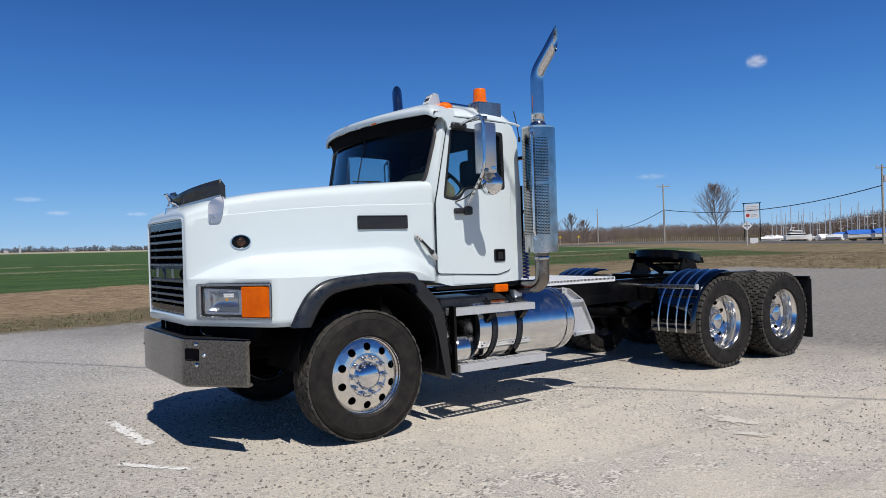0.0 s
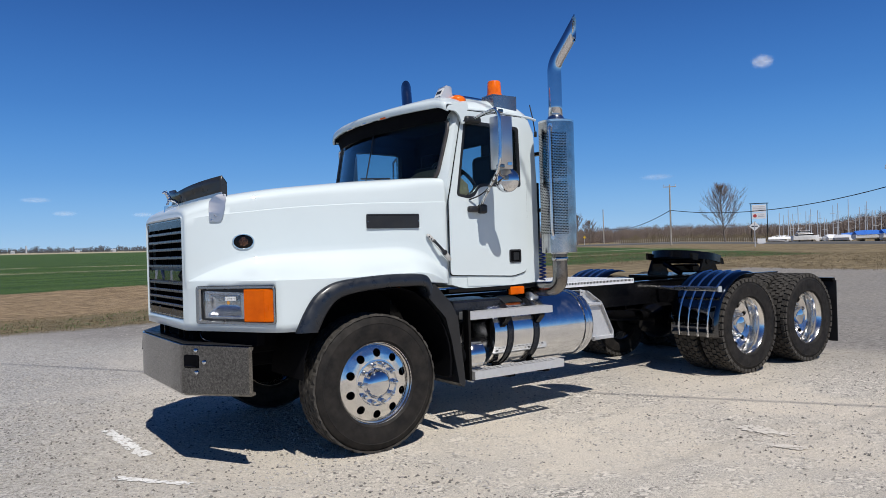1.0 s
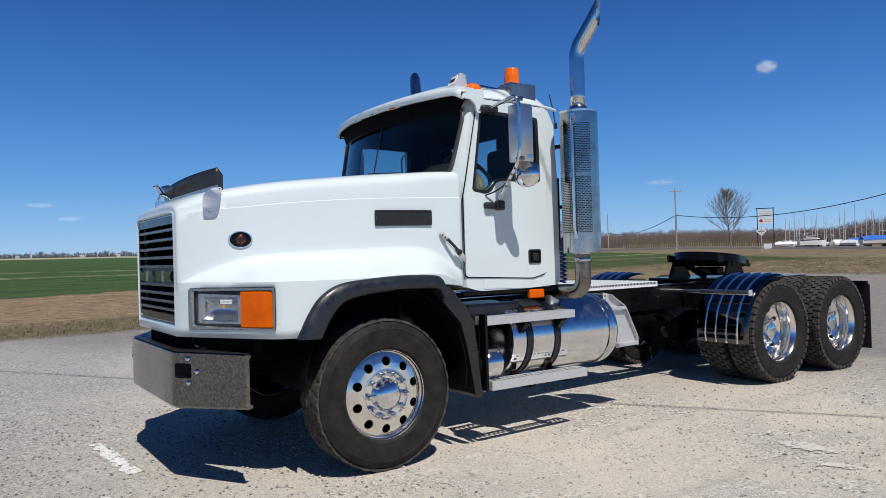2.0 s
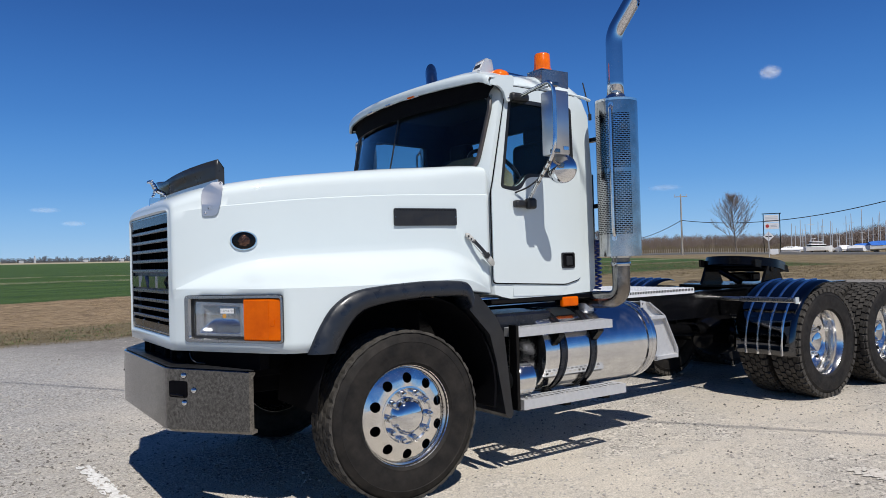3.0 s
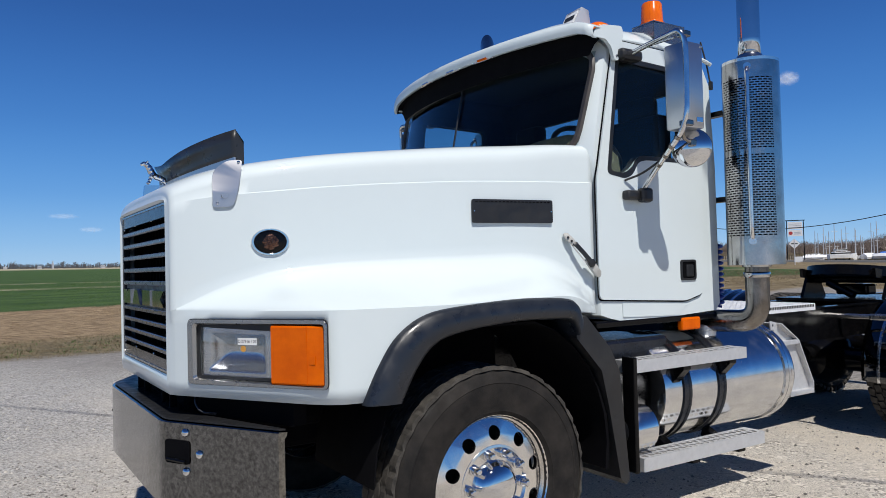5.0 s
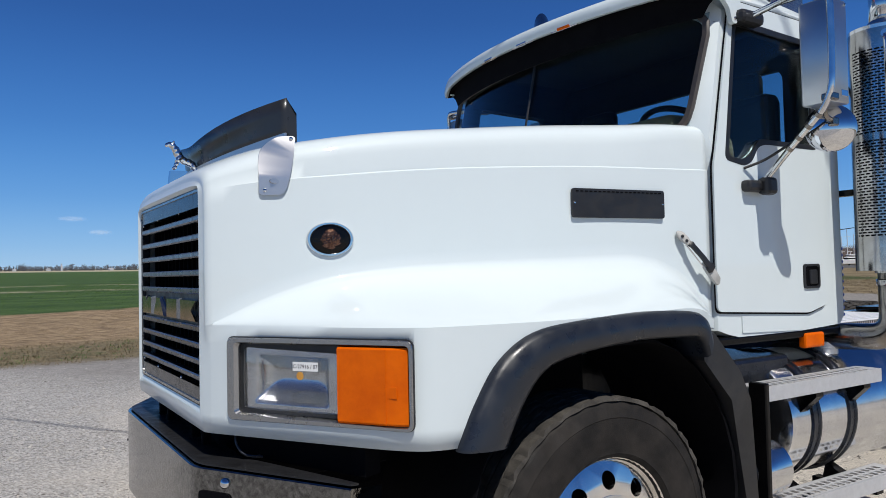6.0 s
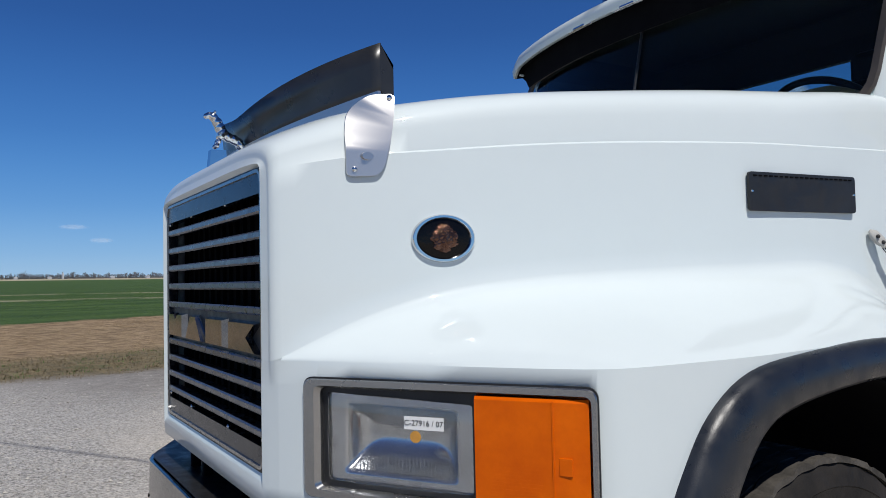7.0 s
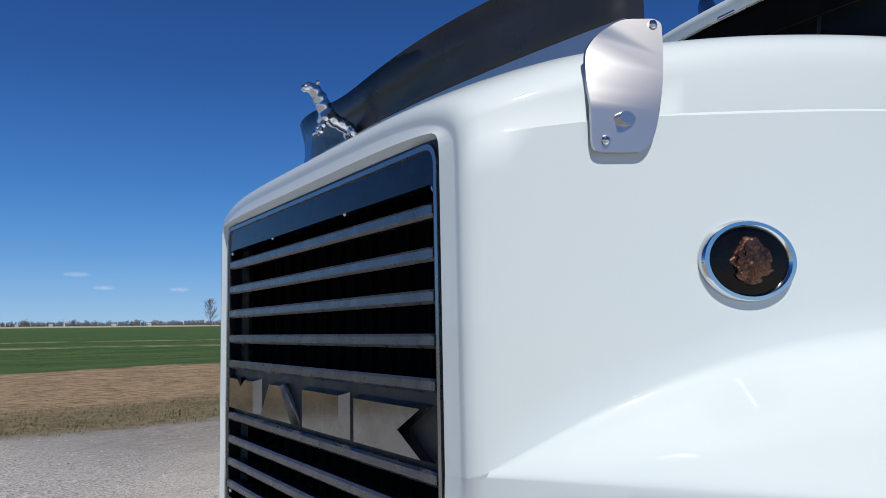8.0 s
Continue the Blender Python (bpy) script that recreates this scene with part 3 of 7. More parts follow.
for x in (5.76, 6.94):
    bm = bmesh.new()
    cyl(bm, (x, -0.95, 0.51), (x, 0.95, 0.51), 0.10)
    lathe(bm, [(-0.28, 0.02), (-0.24, 0.14), (-0.1, 0.22), (0.1, 0.22), (0.24, 0.14), (0.28, 0.02)], 24, "x", (x, 0, 0.51))
    for sgn in (-1, 1):
        lathe(bm, [(-0.10, 0.20), (0.10, 0.20)], 28, "y", (x, sgn * 0.60, 0.51))
    part("drive_axle", bm, FRAME_BLACK, truck, smooth=40)
bm = bmesh.new()
cyl(bm, (2.4, 0, 0.80), (5.6, 0, 0.56), 0.06)
part("drive_shaft", bm, FRAME_BLACK, truck, smooth=40)
for sgn in (-1, 1):
    bm = bmesh.new()
    box(bm, (6.35, sgn * 0.50, 0.62), (1.3, 0.1, 0.10), 0.02)
    box(bm, (6.35, sgn * 0.50, 0.74), (0.3, 0.16, 0.24), 0.03)
    part("bogie_spring", bm, FRAME_BLACK, truck)


# ---- bumper
def make_bumper():
    bm = bmesh.new()
    plan = [(-0.046, 0.0), (-0.046, 0.30), (-0.046, 0.56), (-0.042, 0.598), (-0.030, 0.635), (0.105, 0.872), (0.245, 1.118), (0.25, 1.130)]
    loops = []
    ys = [(-p[1], p[0]) for p in reversed(plan)] + [(p[1], p[0]) for p in plan[1:]]
    for y, x in ys:
        k = min(1.0, max(0, abs(y) - 0.55) / 0.6)
        zt, zb = 0.815 - 0.0 * k, 0.455 + 0.03 * k
        fl = 0.16 - 0.125 * k
        loops.append([(x + fl, y * (0.97 + 0.02 * k), zt - 0.005), (x + 0.004, y, zt), (x, y, zt - 0.004), (x, y, zb + 0.015), (x + 0.012, y, zb), (x + 0.05, y * 0.98, zb + 0.004), (x + 0.05, y * 0.98, zb + 0.02), (x + 0.03, y * 0.985, zb + 0.03), (x + 0.03, y * 0.985, zt - 0.03), (x + fl, y * (0.96 + 0.025 * k), zt - 0.02)])
    rings(bm, loops, cap=True)
    ob = part("bumper", bm, BUMPER_CHROME, truck, "dulled chrome steel front bumper with swept ends", smooth=30)
    for sgn in (-1, 1):
        # dark plates on the swept ends in place of shaded tow openings
        along = Vector((0.275, sgn * 0.483, 0)).normalized()
        out = Vector((-along.y * sgn, along.x * sgn, 0)).normalized()
        if out.x > 0:
            out = -out
        bm = bmesh.new()
        c2 = Vector((-0.001, sgn * 0.686, 0.700))
        plate(bm, rounded([(-0.066, -0.046), (0.066, -0.046), (0.066, 0.046), (-0.066, 0.046)], 0.016), (), 0.01, lambda u, v, w: c2 + along * u + Vector((0, 0, v)) + out * (0.004 - w))
        part("tow_opening", bm, DARK, ob, "dark plate standing for the shaded tow-hook opening")
        bm = bmesh.new()
        box(bm, (0, 0, 0), (0.02, 0.02, 0.02), 0.004, Matrix.Translation(c2 + Vector((0, 0, -0.03))))
        tube(bm, [c2 + along * -0.05 + Vector((0, 0, -0.03)) + out * 0.006, c2 + along * 0.05 + Vector((0, 0, -0.035)) + out * 0.006], 0.009, 8)
        part("tow_hook", bm, FRAME_BLACK, ob)
        for u, v in ((0.043, 0.077), (0.117, -0.001), (0.046, -0.074)):
            bm = bmesh.new()
            p = c2 + along * u + Vector((0, 0, v))
            lathe(bm, [(0, 0.017), (0.007, 0.015), (0.012, 0.008), (0.013, 0.0)], 14, "z")
            q = out.to_track_quat("Z", "Y").to_matrix().to_4x4()
            part("bolt", bm, CHROME, ob, smooth=40, matrix=Matrix.Translation(p) @ q)
    # brackets near-black, the shade under the hood put into their colour
    bm = bmesh.new()
    box(bm, (0.2, 0, 0.775), (0.24, 1.1, 0.06), 0.01)
    for y in (-0.35, 0.35, -0.2, 0.2):
        box(bm, (0.06, y, 0.86), (0.03, 0.025, 0.12), 0.005)
    part("bumper_bracket", bm, DARK, truck)
    # black strip along the top flange
    bm = bmesh.new()
    loops = []
    for y, x in ys:
        k = min(1.0, max(0, abs(y) - 0.55) / 0.6)
        fl = 0.16 - 0.125 * k
        yy = y * (0.97 + 0.02 * k)
        loops.append([(x + 0.014, y * 0.998, 0.8185), (x + fl, yy, 0.8145), (x + fl, yy, 0.8205), (x + 0.014, y * 0.998, 0.8225)])
    rings(bm, loops[1:-1], cap=True)
    part("top_pad", bm, BLACK_TRIM, ob, "black strip on the bumper's top flange", smooth=30)
    # dark filler added between bumper and hood in place of the shade there
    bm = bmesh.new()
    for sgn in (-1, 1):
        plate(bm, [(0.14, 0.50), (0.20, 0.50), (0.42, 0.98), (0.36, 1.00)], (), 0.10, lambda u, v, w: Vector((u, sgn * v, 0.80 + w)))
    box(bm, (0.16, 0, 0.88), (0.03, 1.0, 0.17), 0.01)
    part("valance", bm, DARK, truck, "near-black filler behind the bumper, standing for shade")
    bm = bmesh.new()
    tube(bm, [(0.10, -0.60, 0.92), (0.085, -0.615, 0.875), (0.10, -0.65, 0.835), (0.16, -0.66, 0.825)], 0.0055, 10)
    part("coiled_hose", bm, GRILLE, truck)


make_bumper()


# ---- grille
def make_grille():
    zlo, zhi, hw = 0.99, 1.697, 0.507
    bm = bmesh.new()
    o = rounded([(-hw, zlo), (hw, zlo), (hw, zhi), (-hw, zhi)], 0.03, 6)
    i = rounded([(-hw + 0.012, zlo + 0.05), (hw - 0.012, zlo + 0.05), (hw - 0.012, zhi - 0.055), (-hw + 0.012, zhi - 0.055)], 0.012, 6)
    plate(bm, o, (i,), 0.03, lambda u, v, w: Vector((0.008 + w, u, v)))
    g = part("grille", bm, GRILLE, truck, "dark grey louvred radiator grille", smooth=30)
    bm = bmesh.new()
    plate(bm, rounded([(-hw - 0.004, zlo - 0.004), (hw + 0.004, zlo - 0.004), (hw + 0.004, zhi + 0.004), (-hw - 0.004, zhi + 0.004)], 0.034, 6), (rounded([(-hw + 0.004, zlo + 0.004), (hw - 0.004, zlo + 0.004), (hw - 0.004, zhi - 0.004), (-hw + 0.004, zhi - 0.004)], 0.027, 6),), 0.01, lambda u, v, w: Vector((0.004 + w, u, v)))
    part("grille_trim", bm, BEZEL, g, "thin bright trim strip")
    # black ring added for the dark groove between hood rim and trim
    bm = bmesh.new()
    plate(bm, rounded([(-hw - 0.013, zlo - 0.011), (hw + 0.013, zlo - 0.011), (hw + 0.013, zhi + 0.015), (-hw - 0.013, zhi + 0.015)], 0.040, 6), (rounded([(-hw + 0.002, zlo + 0.002), (hw - 0.002, zlo + 0.002), (hw - 0.002, zhi - 0.002), (-hw + 0.002, zhi - 0.002)], 0.028, 6),), 0.010, lambda u, v, w: Vector((0.0075 + w, u, v)))
    part("grille_gasket", bm, BLACK_TRIM, g, "black ring standing for the dark groove round the grille")
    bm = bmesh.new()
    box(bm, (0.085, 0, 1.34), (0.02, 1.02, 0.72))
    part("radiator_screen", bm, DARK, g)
    for k in range(15):
        bm = bmesh.new()
        box(bm, (0.062, -0.47 + 0.067 * k, 1.34), (0.012, 0.004, 0.66))
        part("screen_rib", bm, DARK, g)
    slat = None
    zs = [1.606, 1.544, 1.484, 1.422, 1.360, 1.234, 1.177, 1.123, 1.070]
    for z in zs:
        if slat is None:
            bm = bmesh.new()
            prof = [(0.010, 0.010), (0.006, 0.006), (0.006, -0.006), (0.012, -0.011), (0.050, -0.004), (0.050, 0.004)]
            loops = [[(px, y, pz) for px, pz in prof] for y in (-hw + 0.012, hw - 0.012)]
            rings(bm, loops, cap=True)
            slat = part("slat", bm, SLAT, g, smooth=30, matrix=Matrix.Translation((0, 0, z)))
        else:
            again(slat, Matrix.Translation((0, 0, z)))
    bm = bmesh.new()
    box(bm, (0.030, 0, 1.296), (0.02, 0.985, 0.118), 0.003)
    badge = part("badge_panel", bm, BLACK_TRIM, g, "black name panel with chrome badge shapes")
    # four plain chrome shapes in place of the maker's name
    shapes = [
        [(-0.44, -0.038), (-0.44, 0.038), (-0.375, 0.038), (-0.345, 0.02), (-0.315, 0.038), (-0.25, 0.038), (-0.25, -0.038)],
        [(-0.225, -0.038), (-0.165, 0.038), (-0.10, 0.038), (-0.03, -0.038)],
        [(0.0, -0.038), (0.0, 0.038), (0.175, 0.038), (0.175, -0.038)],
        [(0.205, -0.038), (0.205, 0.038), (0.43, 0.038), (0.36, 0.0), (0.43, -0.038)],
    ]
    for sh in shapes:
        bm = bmesh.new()
        cx = sum(p[0] for p in sh) / len(sh)
        cx *= 1.1
        pts = [(-p[0] * 1.1, p[1] * 1.10) for p in sh]
        plate(bm, pts, (), 0.020, lambda u, v, w: Vector((0.002 + w, -cx + (u + cx) * (0.88 + 5 * w), 1.292 + v * (0.84 + 7 * w))))
        part("badge_shape", bm, BADGE, badge, "bevelled chrome badge shape")
    for y, z in ((-0.492, 1.637), (-0.189, 1.645), (0.189, 1.645), (0.492, 1.637), (-0.488, 1.055), (-0.20, 1.042), (0.20, 1.042), (0.488, 1.055)):
        bm = bmesh.new()
        lathe(bm, [(0.0, 0.007), (-0.008, 0.007), (-0.011, 0.004), (-0.011, 0.0)], 12, "x")
        part("screw", bm, POLISHED, g, smooth=40, matrix=Matrix.Translation((0.02, y, z)))


make_grille()


# ---- headlamps
def make_lamp(sgn):
    a, along, out = lamp_frame(sgn)
    L = 0.648
    turn = Matrix.Rotation(math.atan2(along.y, along.x), 4, "Z")

    def at(u, v, w):
        return a + along * u + Vector((0, 0, v)) + out * w

    zt, zb = 1.214, 0.955
    # frame with a chamfered inner edge
    bm = bmesh.new()
    o = rounded([(-0.006, zb), (L, zb), (L, zt), (-0.006, zt)], 0.024, 5)
    i = rounded([(0.034, zb + 0.024), (L - 0.015, zb + 0.012), (L - 0.015, zt - 0.020), (0.034, zt - 0.020)], 0.014, 5)
    mid = [(p[0] * 0.72 + q[0] * 0.28, p[1] * 0.72 + q[1] * 0.28) for p, q in zip(i, o)]
    rings(bm, [[at(*p, -0.006) for p in o], [at(*p, 0.007) for p in o], [at(*p, 0.010) for p in [(q[0] * 0.9 + r[0] * 0.1, q[1] * 0.9 + r[1] * 0.1) for q, r in zip(o, i)]], [at(*p, 0.010) for p in mid], [at(*p, 0.0) for p in i], [at(*p, -0.05) for p in i]])
    lamp = part("headlamp_bezel", bm, BEZEL, truck, "satin metal bezel round headlamp and turn signal", smooth=30)
    bm = bmesh.new()
    plate(bm, rounded([(0.0, zb + 0.01), (L - 0.006, zb + 0.01), (L - 0.006, zt - 0.01), (0.0, zt - 0.01)], 0.01), (), 0.01, lambda u, v, w: at(u, v, -0.10 - w))
    part("lamp_bucket", bm, BLACK_TRIM, lamp)
    # dark gap round the bezel
    bm = bmesh.new()
    plate(bm, rounded([(-0.0075, zb - 0.001), (L + 0.002, zb - 0.001), (L + 0.002, zt + 0.0035), (-0.0075, zt + 0.0035)], 0.026, 5), (o,), 0.006, lambda u, v, w: at(u, v, 0.004 - w))
    part("bezel_gap", bm, BLACK_TRIM, lamp)
    # clear headlamp, its top edge sloping down outwards
    u0, u1 = 0.046, 0.389

    def span_at(t):
        return zb + 0.036 - 0.004 * t, 1.183 - 0.014 * t

    bm = bmesh.new()
    loops = []
    for k in range(15):
        t = k / 14
        u = u0 + (u1 - u0) * t
        lo, hi = span_at(t)
        d = -0.014 + 0.014 * (1 - (2 * t - 1) ** 2)
        loops.append([at(u, lo, d - 0.004), at(u, lo + 0.02, d), at(u, (lo + hi) / 2, d + 0.004), at(u, hi - 0.02, d), at(u, hi, d - 0.004), at(u, hi, d - 0.007), at(u, hi - 0.02, d - 0.003), at(u, (lo + hi) / 2, d + 0.001), at(u, lo + 0.02, d - 0.003), at(u, lo, d - 0.007)])
    rings(bm, loops, cap=True)
    lens = part("headlamp_lens", bm, CLEAR, lamp, "clear glass headlamp lens", smooth=30)
    lens.visible_shadow = False
    bm = bmesh.new()
    loops = []
    for k in range(49):
        t = k / 48
        u = u0 + (u1 - u0) * t
        lo, hi = span_at(t)
        row = []
        for j in range(31):
            s = j / 30
            bowl = max(min(1.0, abs(2 * t - 1) / 0.76) ** 7, min(1.0, abs(2 * s - 1) / 0.80) ** 2)
            d = -0.078 + 0.056 * bowl
            row.append(at(u, lo + (hi - lo) * s, d))
        loops.append(row)
    rings(bm, loops, closed=False)
    part("reflector", bm, REFLECTOR, lamp, "polished headlamp reflector", smooth=60)
    # fine moulded flutes low on the inside of the lens
    bm = bmesh.new()
    for k in range(26):
        u = 0.125 + 0.0085 * k
        top = 0.075 + 0.030 * math.sin(math.pi * k / 25)
        cyl(bm, at(u, zb + 0.046, -0.016), at(u, zb + top, -0.016), 0.0014, 5)
    tagged(part("lens_fluting", bm, CLEAR, lamp), kind="stuff")
    bm = bmesh.new()
    plate(bm, rounded([(0.032, zb + 0.022), (u1 + 0.012, zb + 0.020), (u1 + 0.012, zt - 0.018), (0.032, zt - 0.018)], 0.012), (rounded([(u0, zb + 0.036), (u1, zb + 0.032), (u1, 1.169), (u0, 1.183)], 0.008),), 0.03, lambda u, v, w: at(u, v, -0.012 - w))
    part("lamp_gasket", bm, BLACK_TRIM, lamp)
    # amber turn signal
    bm = bmesh.new()
    loops = []
    ua, ub = 0.402, L - 0.017
    for k in range(15):
        u = ua + (ub - ua) * k / 14
        d = 0.012 - 0.008 * max(0.0, (k / 14 - 0.70) / 0.30) ** 1.2
        loops.append([at(u, zb + 0.014, d - 0.004), at(u, zb + 0.020, d), at(u, zt - 0.028, d), at(u, zt - 0.022, d - 0.004), at(u, zt - 0.022, d - 0.05), at(u, zb + 0.014, d - 0.05)])
    rings(bm, loops, cap=True)
    sig = part("turn_signal", bm, AMBER, lamp, "orange turn signal lens", smooth=30)
    bm = bmesh.new()
    box(bm, (0, 0, 0), (0.026, 0.004, 0.034), 0.001, Matrix.Translation(at(ub - 0.045, zb + 0.11, 0.0105)) @ turn)
    for k in range(12):
        box(bm, (0, 0, 0), (0.105, 0.003, 0.0014), 0.0, Matrix.Translation(at(ua + 0.085, zb + 0.030 + 0.007 * k, 0.0107)) @ turn)
    box(bm, (0, 0, 0), (0.003, 0.004, 0.215), 0.0, Matrix.Translation(at(ua + 0.7 * (ub - ua), (zb + zt) / 2 - 0.004, 0.0118)) @ turn)
    part("lens_ridge", bm, AMBER, sig)
    if sgn < 0:
        bm = bmesh.new()
        plate(bm, [(0.242, 1.116), (0.332, 1.116), (0.332, 1.143), (0.242, 1.143)], (), 0.001, lambda u, v, w: at(u, v, 0.0045 + w))
        st = part("sticker", bm, PAPER, lens, "white lot-number sticker on the lens")
        cu = bpy.data.curves.new("lot_number", "FONT")
        cu.body, cu.size, cu.align_x, cu.align_y, cu.extrude = "C-27916 / 07", 0.0165, "CENTER", "CENTER", 0.0002
        tx = new("lot_number", cu)
        tx.data.materials.append(INK)
        tx.parent = st
        mm = Matrix((along, Vector((0, 0, 1)), out)).transposed().to_4x4()
        mm.translation = at(0.287, 1.1295, 0.0062)
        tx.matrix_basis = mm
        bm = bmesh.new()
        plate(bm, circle(0.268, 1.101, 0.0125, 20), (), 0.001, lambda u, v, w: at(u, v, 0.0045 + w))
        part("dot_sticker", bm, DULL_ORANGE, lens, "round orange dot sticker")


for sgn in (-1, 1):
    make_lamp(sgn)


def on_hood(x, z, lift=0.0):
    """Place and frame (right, up, out) on the near flank of the hood at x."""
    lo, hi = 0.0, 9.0
    for _ in range(40):
        mid = (lo + hi) / 2
        if hood_point(mid, z).x < x:
            lo = mid
        else:
            hi = mid
    p = hood_point(lo, z)
    du = (hood_point(min(9, lo + 0.05), z) - hood_point(max(0, lo - 0.05), z)).normalized()
    dv = (hood_point(lo, z + 0.02) - hood_point(lo, z - 0.02)).normalized()
    out = du.cross(dv).normalized()
    if out.y > 0:
        out = -out
    return p + out * lift, du, dv, out


def framed(x, z, lift, sgn=-1):
    p, du, dv, out = on_hood(x, z, lift)
    m = Matrix((du, dv, out)).transposed().to_4x4()
    m.translation = p
    if sgn > 0:
        m = Matrix.Diagonal((1, -1, 1, 1)) @ m
    return m


# oval emblem, louvre panel, hood latch on each flank
for sgn in (-1, 1):
    m = framed(0.378, 1.524, -0.001, sgn)
    bm = bmesh.new()
    lathe(bm, [(0, 0.058), (0.006, 0.0575), (0.010, 0.055), (0.010, 0.050), (0.007, 0.0475), (0.004, 0.047)], 40, "z")
    for v in bm.verts:
        v.co.x *= 1.36
    em = part("emblem", bm, CHROME, truck, "oval chrome-rimmed hood emblem", smooth=40, matrix=m)
    bm = bmesh.new()
    lathe(bm, [(0.0045, 0.047), (0.007, 0.03), (0.008, 0.0)], 40, "z")
    for v in bm.verts:
        v.co.x *= 1.36
    part("emblem_face", bm, FRAME_BLACK, em, "black emblem face", smooth=40)
    bm = bmesh.new()
    r = bmesh.ops.create_icosphere(bm, subdivisions=5, radius=1.0)
    for v in r["verts"]:
        k = 1 + 0.45 * noise.noise(Vector((v.co.x * 5.5 + 3.7, v.co.y * 1.4 + 8.2, v.co.z))) + 0.30 * noise.noise(v.co * 8 + Vector((2.4, 6.1, 0.7)))
        w = 0.029 * (0.9 + 0.10 * math.sin(3 * v.co.y + 2.2))
        v.co = Vector((v.co.x * w * k, v.co.y * 0.034 * (0.9 + 0.1 * k), 0.007 + v.co.z * 0.008 * k))
    part("emblem_relief", bm, BRONZE, em, "raised bronze relief", smooth=60)
    m = framed(1.508, 1.659, 0.003, sgn)
    bm = bmesh.new()
    plate(bm, rounded([(-0.223, -0.056), (0.223, -0.056), (0.223, 0.056), (-0.223, 0.056)], 0.012), (), 0.008, lambda u, v, w: Vector((u, v, w)))
    pn = part("hood_vent", bm, BLACK_TRIM, truck, "black rectangular hood side vent panel", matrix=m)
    bm = bmesh.new()
    for k in range(20):
        box(bm, (-0.20 + 0.021 * k, 0.045, 0.009), (0.012, 0.004, 0.003))
    part("vent_row", bm, DARK, pn)
    for u in (-0.213, 0.213):
        bm = bmesh.new()
        lathe(bm, [(0.008, 0.004), (0.011, 0.003), (0.011, 0.0)], 10, "z", (u, 0, 0))
        part("rivet", bm, POLISHED, pn)
    # rubber hood latch
    p0, _, _, o0 = on_hood(1.80, 1.545, 0.0)
    p1 = Vector((1.985, -1.004, 1.338))
    if sgn > 0:
        p0, p1, o0 = (Vector((v.x, -v.y, v.z)) for v in (p0, p1, o0))
    way = (p1 - p0).normalized()
    side = way.cross(o0).normalized()

    def latch_at(along, across, lift):
        return p0.lerp(p1, along) + side * across + o0 * lift

    def tab(bm, knots):
        rings(bm, [[latch_at(t, w * cx, l + h * cz) for cx, cz in ((-1, 0), (-0.8, 0.8), (0, 1), (0.8, 0.8), (1, 0), (0.8, -0.6), (-0.8, -0.6))] for t, w, h, l in knots], cap=True)

    bm = bmesh.new()
    tab(bm, ((-0.03, 0.006, 0.004, 0.012), (0.02, 0.018, 0.010, 0.014), (0.12, 0.019, 0.011, 0.020), (0.20, 0.013, 0.009, 0.026), (0.23, 0.007, 0.005, 0.028)))
    lt = part("hood_latch", bm, CREAM, truck, "rubber and metal hood latch with cream grips", smooth=50)
    bm = bmesh.new()
    tab(bm, ((0.19, 0.008, 0.006, 0.030), (0.22, 0.015, 0.009, 0.034), (0.26, 0.012, 0.008, 0.036), (0.46, 0.012, 0.008, 0.042), (0.64, 0.013, 0.008, 0.042), (0.66, 0.022, 0.010, 0.042), (0.73, 0.022, 0.010, 0.040), (0.76, 0.010, 0.006, 0.037)))
    for along in (0.05, 0.14):
        bmesh.ops.create_uvsphere(bm, u_segments=10, v_segments=6, radius=0.0065, matrix=Matrix.Translation(latch_at(along, 0.004, 0.027 + 0.04 * along)))
    part("latch_strap", bm, BLACK_TRIM, lt, smooth=40)
    bm = bmesh.new()
    tube(bm, [latch_at(0.10, 0.012, 0.022), latch_at(0.62, 0.016, 0.026)], 0.004, 6)
    part("latch_wire", bm, POLISHED, lt)
    bm = bmesh.new()
    tab(bm, ((0.58, 0.010, 0.006, 0.026), (0.63, 0.020, 0.010, 0.026), (0.82, 0.024, 0.013, 0.024), (0.96, 0.021, 0.011, 0.020), (1.02, 0.008, 0.005, 0.018)))
    part("latch_grip", bm, CREAM, lt, smooth=50)


